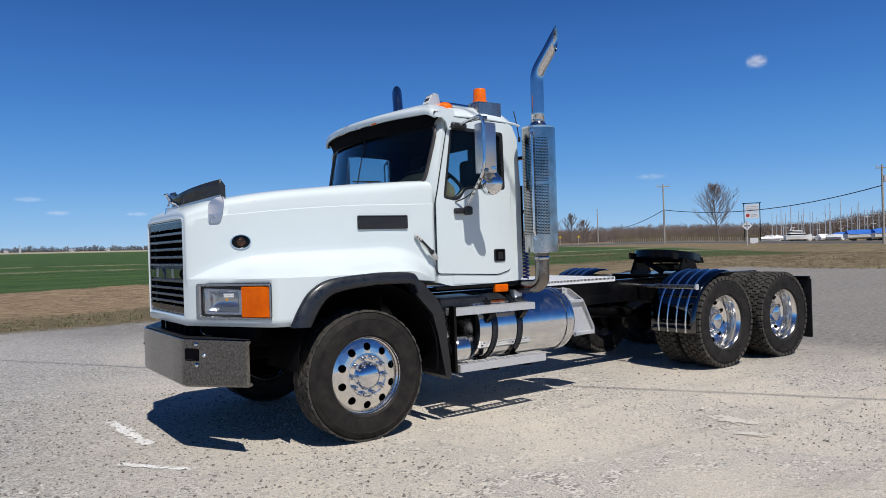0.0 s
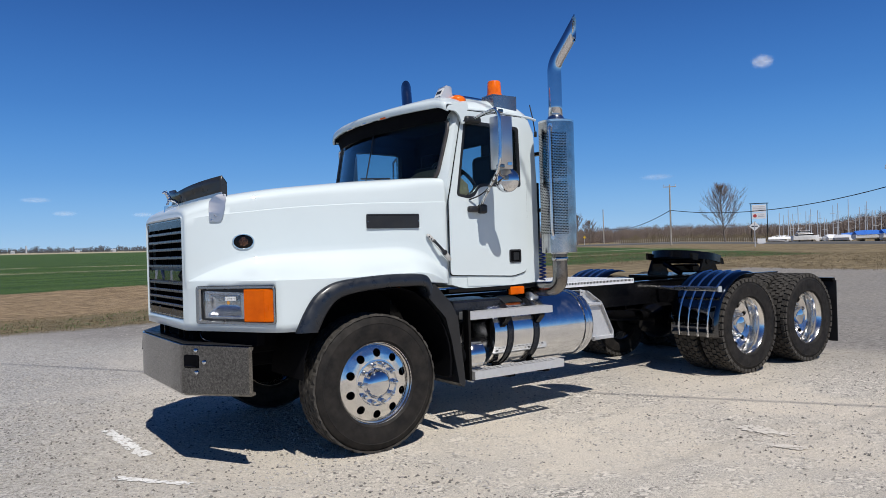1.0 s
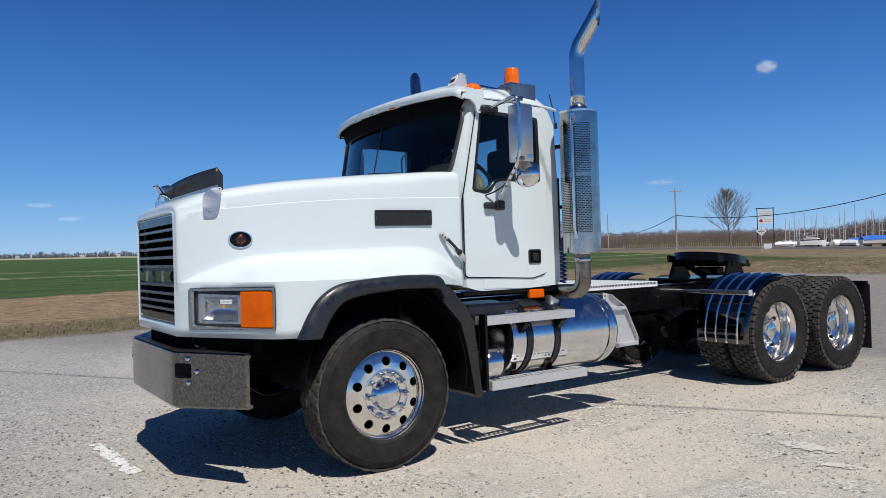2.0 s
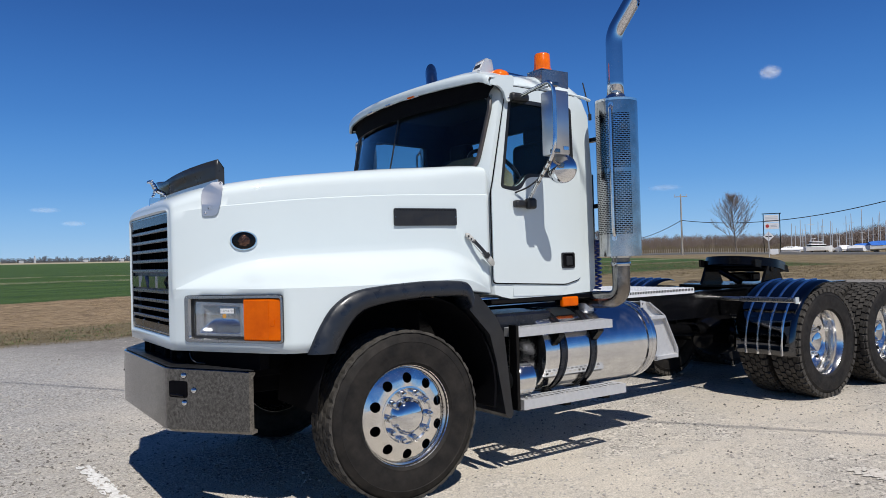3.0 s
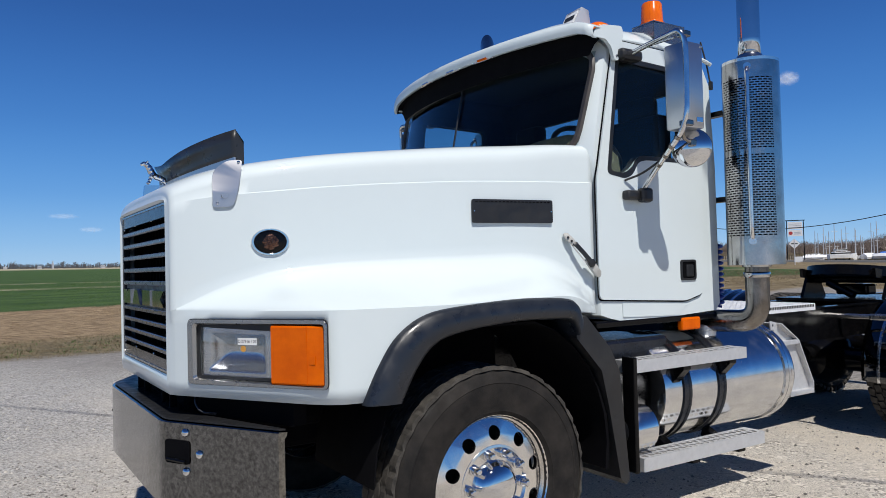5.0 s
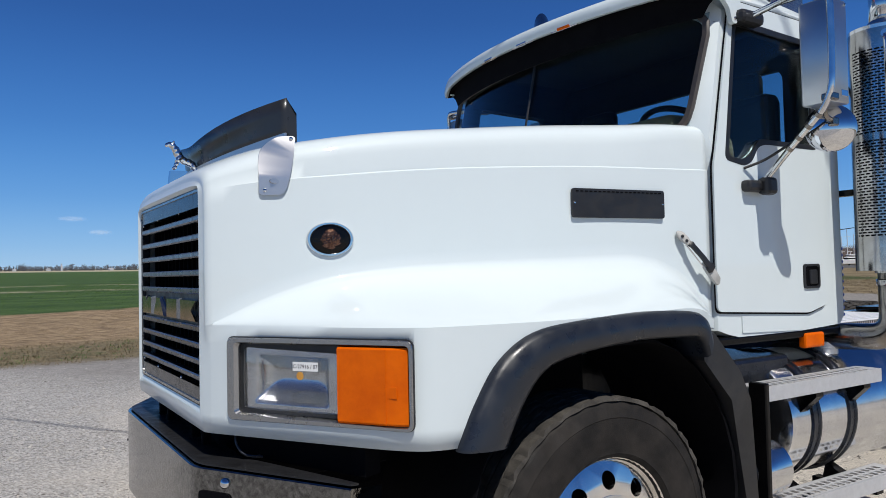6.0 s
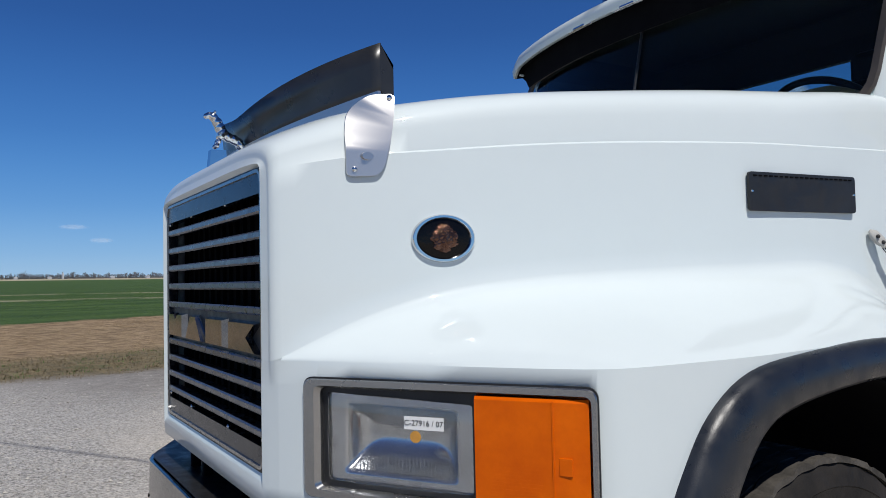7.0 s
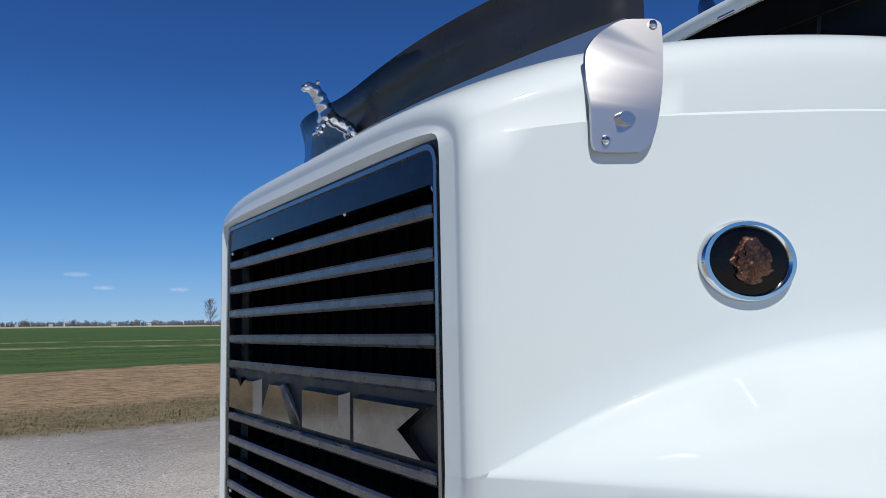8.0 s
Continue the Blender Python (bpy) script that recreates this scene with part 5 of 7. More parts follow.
for k in range(41):
    a = 2 * math.pi * k / 40
    c, d = Vector((0.22 * math.cos(a), 0.22 * math.sin(a), 0)), Vector((math.cos(a), math.sin(a), 0))
    loops.append([q @ (c + d * 0.016 * math.cos(b) + Vector((0, 0, 0.016 * math.sin(b)))) for b in (0, 1.05, 2.09, 3.14, 4.19, 5.24)])
rings(bm, loops)
wheel_ob = part("steering_wheel", bm, BLACK_TRIM, truck, "black steering wheel", smooth=60)
bm = bmesh.new()
for a in (0, 1.9, 4.4):
    cyl(bm, q @ Vector((0, 0, -0.02)), q @ Vector((0.21 * math.cos(a), 0.21 * math.sin(a), 0)), 0.014, 8)
cyl(bm, q @ Vector((0, 0, 0.01)), q @ Vector((-0.02, 0, -0.25)), 0.035, 12)
part("steering_column", bm, BLACK_TRIM, wheel_ob)
bm = bmesh.new()
plate(bm, rounded([(-0.73, 1.92), (0.73, 1.92), (0.73, 2.44), (-0.73, 2.44)], 0.06, 6), (), 0.005, lambda u, v, w: Vector((2.97 + w, u, v)))
rw = part("rear_window", bm, GLASS, truck, "tinted rear cab window")
rw.visible_shadow = False


# ---- roof things
bm = bmesh.new()
plate(bm, [(2.545, 2.605), (2.80, 2.605), (2.80, 2.752), (2.545, 2.740)], (), 0.004, lambda u, v, w: Vector((u, -0.935 - w, v)))
box(bm, (2.67, -0.86, 2.748), (0.26, 0.16, 0.006))
plate(bm, [(-0.935, 2.66), (-0.935, 2.742), (-0.78, 2.742), (-0.78, 2.70)], (), 0.004, lambda u, v, w: Vector((2.541 + w, u, v)))
brk = part("beacon_bracket", bm, BEZEL, truck, "folded grey sheet-metal beacon bracket")
bm = bmesh.new()
lathe(bm, [(2.752, 0.066), (2.766, 0.066), (2.770, 0.0605), (2.838, 0.0595), (2.841, 0.0575), (2.872, 0.0570), (2.882, 0.050), (2.885, 0.0)], 32, "z", (2.62, -0.86, 0))
part("beacon", bm, ORANGE, brk, "orange rotating warning beacon", smooth=40)
bm = bmesh.new()
lathe(bm, [(2.750, 0.070), (2.762, 0.070), (2.764, 0.064)], 32, "z", (2.62, -0.86, 0))
for k in range(12):
    a = 2 * math.pi * k / 12
    cyl(bm, (2.62 + 0.061 * math.cos(a), -0.86 + 0.060 * math.sin(a), 2.768), (2.62 + 0.0555 * math.cos(a), -0.86 + 0.0555 * math.sin(a), 2.87), 0.002, 6)
part("beacon_base", bm, ORANGE, brk)
# air horn / work lamp near the front of the roof
bm = bmesh.new()
prof = rounded([(2.135, 2.72), (2.275, 2.70), (2.255, 2.825), (2.20, 2.835)], 0.008, 3)
plate(bm, prof, (), 0.13, lambda u, v, w: Vector((u + 0.10 * w, -0.725 + w, v)))
wl = part("roof_lamp_box", bm, BRUSHED, truck, "small chrome box on the roof with a name plate")
slope = (Vector((2.20, 0, 2.835)) - Vector((2.135, 0, 2.72))).normalized()
face = Vector((-slope.z, 0, slope.x))
mid = Vector((2.1675, -0.66, 2.7775)) + Vector((0.0065, 0, 0))
bm = bmesh.new()
plate(bm, [(-0.055, -0.042), (0.055, -0.042), (0.055, 0.042), (-0.055, 0.042)], (), 0.003, lambda u, v, w: mid + Vector((0.10 * u, u, 0)) + slope * v + face * (0.001 + w))
np_ = part("name_plate", bm, PAPER, wl, "white name plate with a dark bar")
bm = bmesh.new()
plate(bm, [(-0.042, -0.016), (0.042, -0.016), (0.042, 0.014), (-0.042, 0.014)], (), 0.002, lambda u, v, w: mid + Vector((0.10 * u, u, 0)) + slope * v + face * (0.005 + w))
part("plate_bar", bm, INK, np_)
bm = bmesh.new()
lathe(bm, [(-0.03, 0.075), (0.0, 0.075), (0.018, 0.064), (0.036, 0.032), (0.041, 0.0)], 24, "z", (2.30, -0.745, 2.715))
part("roof_marker", bm, ORANGE, truck, "domed orange roof marker lamp", smooth=40)
bm = bmesh.new()
tube(bm, [(2.17, -0.67, 2.755), (2.5, -0.62, 2.765), (2.7, -0.60, 2.76)], 0.022, 12)
cyl(bm, (2.62, -0.60, 2.70), (2.62, -0.60, 2.76), 0.02, 10)
part("air_horn", bm, CHROME, truck, "chrome air horn along the roof", smooth=40)
# small antenna on the cab corner
bm = bmesh.new()
tube(bm, [(3.0, -0.955, 2.43), (2.995, -0.935, 2.56), (2.985, -0.905, 2.70)], 0.005, 8)
box(bm, (3.0, -0.955, 2.43), (0.02, 0.02, 0.05), 0.004)
part("antenna", bm, BLACK_TRIM, truck)


# ---- mirrors
def make_mirror(sgn):
    bm = bmesh.new()
    x0, x1, ya, yb = 2.240, 2.375, 1.254, 1.382
    prof = rounded([(x0, ya), (x1, ya), (x1, yb), (x0, yb)], 0.012, 4)
    cx, cy = (x0 + x1) / 2, (ya + yb) / 2
    loops = [[(cx + (u - cx) * k, sgn * (cy + (v - cy) * k), z) for u, v in prof] for z, k in ((2.052, 0.94), (2.058, 1.0), (2.464, 1.0), (2.472, 0.94))]
    rings(bm, loops, cap=True)
    mr = part("mirror", bm, MIRROR_CASE, truck, "tall polished side mirror on tube arms", smooth=40)
    bm = bmesh.new()
    plate(bm, rounded([(ya + 0.01, 2.07), (yb - 0.01, 2.07), (yb - 0.01, 2.455), (ya + 0.01, 2.455)], 0.012), (), 0.003, lambda u, v, w: Vector((x1 + 0.0005 + w, sgn * u, v)))
    part("mirror_glass", bm, CHROME, mr)
    bm = bmesh.new()
    box(bm, (2.335, sgn * (yb + 0.002), 2.092), (0.046, 0.005, 0.026), 0.002)
    part("mirror_label_plate", bm, CHROME, mr)
    bm = bmesh.new()
    lathe(bm, [(yb - 0.001, 0.006), (yb + 0.003, 0.005), (yb + 0.004, 0.0)], 10, "y", (2.363, 0, 2.458))
    for v in bm.verts:
        v.co.y *= sgn
    part("case_screw", bm, CHROME, mr)
    bm = bmesh.new()
    y = sgn * 1.392
    tube(bm, [(2.24, sgn * 1.03, 2.492), (2.25, sgn * 1.15, 2.515), (2.222, sgn * 1.37, 2.528), (2.236, y, 2.46), (2.236, y, 2.25), (2.226, y, 2.055), (2.255, sgn * 1.20, 1.90), (2.292, sgn * 1.055, 1.785)], 0.0135, 12)
    tube(bm, [(2.255, sgn * 1.10, 2.512), (2.235, sgn * 1.33, 2.500)], 0.007, 8)
    part("mirror_arm", bm, POLISHED, mr, "bent stainless tube mirror arm", smooth=50)
    bm = bmesh.new()
    tube(bm, [(2.24, sgn * 1.365, 2.04), (2.262, sgn * 1.29, 1.975), (2.30, sgn * 1.19, 1.93), (2.27, sgn * 1.06, 1.86), (2.20, sgn * 1.01, 1.83)], 0.006, 8)
    part("mirror_wire", bm, BLACK_TRIM, mr, "black wire along the arm", smooth=40)
    for z in (2.505, 2.07):
        bm = bmesh.new()
        box(bm, (2.250, sgn * 1.372, z), (0.05, 0.05, 0.03), 0.006)
        part("arm_clamp", bm, SCORCHED, mr, "dark clamp on the arm")
    a, b = Vector((2.228, sgn * 1.36, 2.03)), Vector((2.262, sgn * 1.17, 1.878))
    for k in range(4):
        bm = bmesh.new()
        p = a.lerp(b, 0.15 + 0.25 * k)
        cyl(bm, p - (b - a).normalized() * 0.008, p + (b - a).normalized() * 0.008, 0.017, 10)
        part("arm_collar", bm, SCORCHED, mr)
    bm = bmesh.new()
    box(bm, (2.245, sgn * 1.02, 2.490), (0.16, 0.07, 0.062), 0.022)
    part("arm_mount", bm, BLACK_TRIM, mr)
    bm = bmesh.new()
    box(bm, (2.245, sgn * 1.022, 1.752), (0.13, 0.055, 0.050), 0.016)
    box(bm, (2.305, sgn * 1.050, 1.752), (0.075, 0.060, 0.078), 0.018)
    part("arm_mount", bm, BLACK_TRIM, mr)
    bm = bmesh.new()
    lathe(bm, [(-0.012, 0.092), (-0.006, 0.099), (0.004, 0.099), (0.012, 0.094), (0.03, 0.080), (0.044, 0.052), (0.050, 0.026), (0.052, 0.0)], 40, "x")
    tilt = Matrix.Translation((2.372, sgn * 1.300, 1.968)) @ Matrix.Rotation(radians(180 - 38 * sgn), 4, "Z")
    part("convex_mirror", bm, CHROME, mr, "round chrome convex mirror", smooth=50, matrix=tilt)
    bm = bmesh.new()
    tube(bm, [(2.335, sgn * 1.335, 1.985), (2.270, sgn * 1.335, 2.005), (2.250, sgn * 1.35, 2.05)], 0.010, 8)
    box(bm, (2.335, sgn * 1.335, 1.985), (0.04, 0.03, 0.035), 0.006)
    part("mirror_clamp", bm, SCORCHED, mr)


for sgn in (-1, 1):
    make_mirror(sgn)


# ---- exhaust stacks
def make_stack(sgn, cx, cy):
    R = 0.152
    z0, z1 = 1.37, 2.50
    bm = bmesh.new()
    # perforated shield: real slots on the side away from the cab
    na, nz = 132, 128
    pz0, pz1 = 1.53, 2.40

    def p(i, j):
        a = 2 * math.pi * i / na
        return (cx + R * math.cos(a), cy + R * math.sin(a), pz0 + (pz1 - pz0) * j / nz)

    grid = [[bm.verts.new(p(i, j)) for i in range(na)] for j in range(nz + 1)]
    for j in range(nz):
        for i in range(na):
            a = (360 * i / na) % 360
            facing = 145 <= a <= 258 if sgn < 0 else 102 <= a <= 215
            band = not (0.50 < j / nz < 0.535)
            if facing and band and j % 2 == 0 and (i + 2 * ((j // 2) % 2)) % 4 < 3:
                continue
            bm.faces.new((grid[j][i], grid[j][(i + 1) % na], grid[j + 1][(i + 1) % na], grid[j + 1][i]))
    for a, b in ((z0, pz0), (pz1, z1)):
        lathe(bm, [(a, R), ((a + b) / 2, R), (b, R)], na, "z", (cx, cy, 0), caps=False)
    bmesh.ops.remove_doubles(bm, verts=bm.verts, dist=1e-4)
    sh = part("exhaust", bm, STAINLESS, truck, "perforated stainless muffler shield with upright pipe", smooth=40)
    # near-black body: the shade behind the shield's slots is in its colour
    bm = bmesh.new()
    lathe(bm, [(z0 + 0.01, R - 0.02), (z1 - 0.02, R - 0.02)], 40, "z", (cx, cy, 0))
    part("muffler", bm, DARK, sh, "near-black muffler body behind the shield", smooth=40)
    bm = bmesh.new()
    lathe(bm, [(z1 - 0.012, R), (z1 + 0.004, R + 0.001), (z1 + 0.008, R - 0.010), (z1 + 0.016, 0.088), (z1 + 0.030, 0.074), (z1 + 0.046, 0.066)], na, "z", (cx, cy, 0))
    part("shield_cap", bm, POLISHED, sh, smooth=50)
    bm = bmesh.new()
    r = 0.0605
    o = Vector((0.47, sgn * 0.88, 0))
    up = Vector((0, 0, 1))
    b0 = Vector((cx, cy, 0))
    pts = [b0 + up * (z1 + 0.02), b0 + up * 2.70, b0 + up * 2.84, b0 + up * 3.00, b0 + o * 0.10 + up * 3.15, b0 + o * 0.245 + up * 3.37]
    tube(bm, pts, r, 28, cap=False)
    # slanted cut at the tip
    d = (o * 0.145 + up * 0.22).normalized()
    low = (o - d * o.dot(d)).normalized()
    tip = pts[-1] - low * r
    bmesh.ops.bisect_plane(bm, geom=bm.verts[:] + bm.edges[:] + bm.faces[:], plane_co=tip, plane_no=(low * 0.20 + d * 0.121).normalized(), clear_outer=True)
    pipe = part("exhaust_pipe", bm, PIPE, sh, "chrome pipe with slanted outlet", smooth=60)
    sm = pipe.modifiers.new("wall", "SOLIDIFY")
    sm.thickness = 0.003
    # grab handle down the shield
    bm = bmesh.new()
    a = radians(209 if sgn < 0 else 151)
    h = Vector((math.cos(a), math.sin(a), 0))
    base = Vector((cx, cy, 0))
    pz = lambda z, o: base + h * (R + o) + Vector((0, 0, z))
    tube(bm, [pz(2.45, 0.0), pz(2.425, 0.035), pz(1.55, 0.035), pz(1.51, 0.0)], 0.011, 12)
    part("grab_handle", bm, POLISHED, sh, "bright vertical grab handle", smooth=50)
    for z in (1.50, 2.452):
        bm = bmesh.new()
        cyl(bm, pz(z, 0.0), pz(z, 0.01), 0.02, 14)
        cyl(bm, pz(z, 0.01), pz(z, 0.018), 0.010, 10)
        part("handle_foot", bm, POLISHED, sh)
    bm = bmesh.new()
    tube(bm, [(cx, cy, z0 + 0.03), (cx, cy, 1.055), (cx - 0.05, cy - sgn * 0.24, 1.05), (cx - 0.10, cy - sgn * 0.55, 1.045)], 0.064, 24)
    part("exhaust_elbow", bm, SCORCHED, sh, "bluish heat-stained exhaust elbow", smooth=60)
    bm = bmesh.new()
    lathe(bm, [(z0 - 0.012, 0.075), (z0 + 0.01, 0.078), (z0 + 0.02, R - 0.02)], 32, "z", (cx, cy, 0))
    lathe(bm, [(1.30, 0.068), (1.305, 0.071), (1.325, 0.071), (1.33, 0.068)], 32, "z", (cx, cy, 0))
    part("pipe_clamp", bm, STAINLESS, sh, smooth=40)
    for z in (1.75, 2.25):
        bm = bmesh.new()
        box(bm, (cx - 0.02, cy + (-sgn) * 0.20, z), (0.05, 0.16, 0.03), 0.004)
        part("stack_bracket", bm, FRAME_BLACK, sh)


make_stack(-1, 3.015, -1.205)
make_stack(1, 3.015, 1.205)


# ---- tank, steps
def make_tank(sgn):
    y, z, r = sgn * 0.80, 0.705, 0.295
    bm = bmesh.new()
    lathe(bm, [(2.350, 0.0), (2.352, 0.16), (2.360, 0.25), (2.374, 0.285), (2.392, r), (3.48, r), (3.50, r + 0.006), (3.515, r), (3.53, 0.25), (3.545, 0.16), (3.55, 0.0)], 72, "x", (0, y, z))
    tk = part("fuel_tank", bm, POLISHED, truck, "polished round aluminium fuel tank", smooth=30)
    for x in (2.53, 2.82, 3.44):
        bm = bmesh.new()
        lathe(bm, [(x - 0.034, r), (x - 0.030, r + 0.012), (x - 0.020, r + 0.012), (x - 0.016, r + 0.006), (x + 0.016, r + 0.006), (x + 0.020, r + 0.012), (x + 0.030, r + 0.012), (x + 0.034, r)], 72, "x", (0, y, z), closed=True)
        part("tank_strap", bm, GRILLE if x < 3.3 else POLISHED, tk, "dark steel tank strap" if x < 3.3 else "", smooth=30)
    bm = bmesh.new()
    lathe(bm, [(0.985, 0.055), (1.015, 0.055), (1.018, 0.062), (1.045, 0.062), (1.052, 0.05), (1.055, 0.0)], 24, "z", (2.95, sgn * 0.905, -0.022))
    part("filler_cap", bm, BRUSHED, tk, "knurled filler cap", smooth=40)
    # small air reservoir ahead of it
    bm = bmesh.new()
    lathe(bm, [(1.99, 0.0), (1.996, 0.045), (2.015, 0.08), (2.045, 0.104), (2.08, 0.112), (2.17, 0.112), (2.19, 0.09), (2.195, 0.0)], 32, "x", (0, sgn * 1.10, 0.572))
    part("air_reservoir", bm, POLISHED, truck, "small polished air reservoir", smooth=40)
    # battery box behind the upper step
    bm = bmesh.new()
    box(bm, (2.28, sgn * 0.78, 0.93), (0.50, 0.40, 0.14), 0.02)
    part("battery_box", bm, GRILLE, truck, "dull aluminium box under the cab")

    def step(x0, x1, zt, h, y0, y1):
        bm = bmesh.new()
        pitch = 0.046
        nx = int((x1 - x0 - 0.04) / pitch)
        rows = 2
        wide = (y1 - y0 - 0.024) / rows
        holes = []
        for i in range(nx):
            for j in range(rows):
                hx = x0 + 0.022 + i * pitch + (pitch / 2 if j % 2 else 0)
                hy = y0 + 0.015 + j * wide
                if hx + 0.034 < x1 - 0.012:
                    holes.append(rounded([(hx, hy), (hx + 0.031, hy), (hx + 0.031, hy + wide - 0.012), (hx, hy + wide - 0.012)], 0.008, 2))
        plate(bm, [(x0, y0), (x1, y0), (x1, y1), (x0, y1)], holes, 0.004, lambda u, v, w: Vector((u, sgn * (1.205 - v), zt - w)))
        for yy in (y0, y1):
            box(bm, ((x0 + x1) / 2, sgn * (1.205 - yy), zt - h / 2), (x1 - x0, 0.006, h), 0.001)
        for xx in (x0, x1):
            box(bm, (xx, sgn * (1.205 - (y0 + y1) / 2), zt - h / 2), (0.006, y1 - y0, h), 0.001)
        return part("step", bm, DECK, truck, "grip-punched aluminium cab step")

    step(2.035, 2.943, 0.915, 0.060, 0.035, 0.15)
    step(2.06, 3.02, 0.447, 0.066, -0.006, 0.122)
    for x in (2.45, 2.83):
        # triangular hangers: one under the upper step, one up to the lower step
        for edge in ([(0.86, 0.855), (1.165, 0.855), (1.165, 0.835), (1.03, 0.70), (0.98, 0.66)], [(0.90, 0.382), (1.205, 0.382), (1.205, 0.362), (0.90, 0.335)], [(0.97, 0.46), (1.09, 0.40), (1.09, 0.382), (0.95, 0.382)]):
            bm = bmesh.new()
            plate(bm, edge, (), 0.055, lambda u, v, w: Vector((x - 0.027 + w, sgn * u, v)))
            part("step_bracket", bm, FRAME_BLACK, truck, "black step hanger bracket")
    bm = bmesh.new()
    box(bm, (2.02, sgn * 1.17, 0.66), (0.025, 0.08, 0.56), 0.006)
    part("step_hanger", bm, FRAME_BLACK, truck, "black upright step hanger plate")
    # punched ladder bracket behind the tank: a side plate with a folded rear edge and two treads
    side_edge = [(3.490, 1.016), (3.560, 1.000), (3.740, 0.885), (3.888, 0.605), (3.886, 0.535), (3.640, 0.520), (3.585, 0.60), (3.56, 0.75), (3.495, 0.86)]
    bm = bmesh.new()
    plate(bm, side_edge, [circle(3.515, 0.985 - 0.035 * k, 0.009, 8) for k in range(4)], 0.006, lambda u, v, w: Vector((u, sgn * (0.962 - w), v)))
    lb = part("ladder_bracket", bm, DECK, truck, "punched aluminium ladder bracket")
    bm = bmesh.new()
    fold = [Vector((u, 0, v)) for u, v in side_edge[1:5]]
    rings(bm, [[(p.x, sgn * 0.995, p.z), (p.x, sgn * 0.70, p.z), (p.x - 0.006, sgn * 0.70, p.z - 0.004), (p.x - 0.006, sgn * 0.995, p.z - 0.004)] for p in fold], cap=True)
    part("folded_edge", bm, DECK, lb)
    for zz, xa, xb in ((0.548, 3.63, 3.884), (0.872, 3.57, 3.742)):
        bm = bmesh.new()
        box(bm, ((xa + xb) / 2, sgn * 0.875, zz), (xb - xa, 0.24, 0.030), 0.004)
        part("ladder_step", bm, DECK, lb)


for sgn in (-1, 1):
    make_tank(sgn)

# ---- deck, fifth wheel, guards
bm = bmesh.new()
box(bm, (3.98, 0, 1.05), (1.5, 1.04, 0.012))
for sgn in (-1, 1):
    box(bm, (3.98, sgn * 0.522, 1.030), (1.5, 0.006, 0.05))
dk = part("deck_plate", bm, TREADPLATE, truck, "aluminium tread-plate deck behind the cab")
bm = bmesh.new()
for i in range(46):
    for j in range(16):
        a = radians(45 if (i + j) % 2 else -45)
        box(bm, (0, 0, 0), (0.026, 0.007, 0.004), 0.0, Matrix.Translation((3.26 + i * 0.0318, -0.49 + j * 0.065, 1.0575)) @ Matrix.Rotation(a, 4, "Z"))
tagged(part("tread_pattern", bm, BRUSHED, dk), kind="stuff")
bm = bmesh.new()
for sgn in (-1, 1):
    for i in range(70):
        box(bm, (3.25 + i * 0.0211, sgn * 0.526, 1.040), (0.010, 0.004, 0.020), 0.0, None)
tagged(part("edge_notches", bm, DARK, dk), kind="stuff")


def make_fifth_wheel():
    bm = bmesh.new()
    # plate with the throat towards the rear, tipped down behind
    front = [(0.36 * math.cos(radians(a)), 0.41 * math.sin(radians(a))) for a in range(80, 281, 10)]
    out = [(0.46, 0.14), (0.44, 0.21), (0.30, 0.34), *front, (0.30, -0.34), (0.44, -0.21), (0.46, -0.14), (0.08, -0.05), (0.02, 0.0), (0.08, 0.05)]
    m = Matrix.Translation((6.27, 0, 1.268)) @ Matrix.Rotation(radians(8), 4, "Y")
    ring = dense(rounded(out, 0.03, 3), 0.08)
    plate(bm, ring, (), 0.090, lambda u, v, w: m @ Vector((u * (1 - 0.9 * max(0, 0.02 - w)), v * (1 - 0.9 * max(0, 0.02 - w)), -w + 0.022)))
    fw = part("fifth_wheel", bm, FRAME_BLACK, truck, "greasy black fifth-wheel coupling plate", smooth=30)
    bm = bmesh.new()
    for sgn in (-1, 1):
        plate(bm, [(-0.22, 0), (-0.12, 0.20), (0.08, 0.19), (0.18, 0)], (), 0.03, lambda u, v, w: Vector((6.25 + u, sgn * (0.36 + w), 1.02 + v)))
        plate(bm, [(-0.30, -0.03), (0.30, -0.03), (0.34, -0.10), (-0.28, -0.11)], (), 0.03, lambda u, v, w: m @ Vector((u, sgn * (0.35 - w), v + 0.02)))
    cyl(bm, (6.2, -0.40, 1.19), (6.2, 0.40, 1.19), 0.03)
    box(bm, (6.25, 0, 1.02), (0.9, 0.98, 0.025))
    box(bm, (6.30, 0, 1.10), (0.16, 0.30, 0.10), 0.02)
    cyl(bm, (6.05, -0.12, 1.05), (6.05, 0.12, 1.17), 0.035, 10)
    part("coupling_bracket", bm, FRAME_BLACK, fw)


make_fifth_wheel()


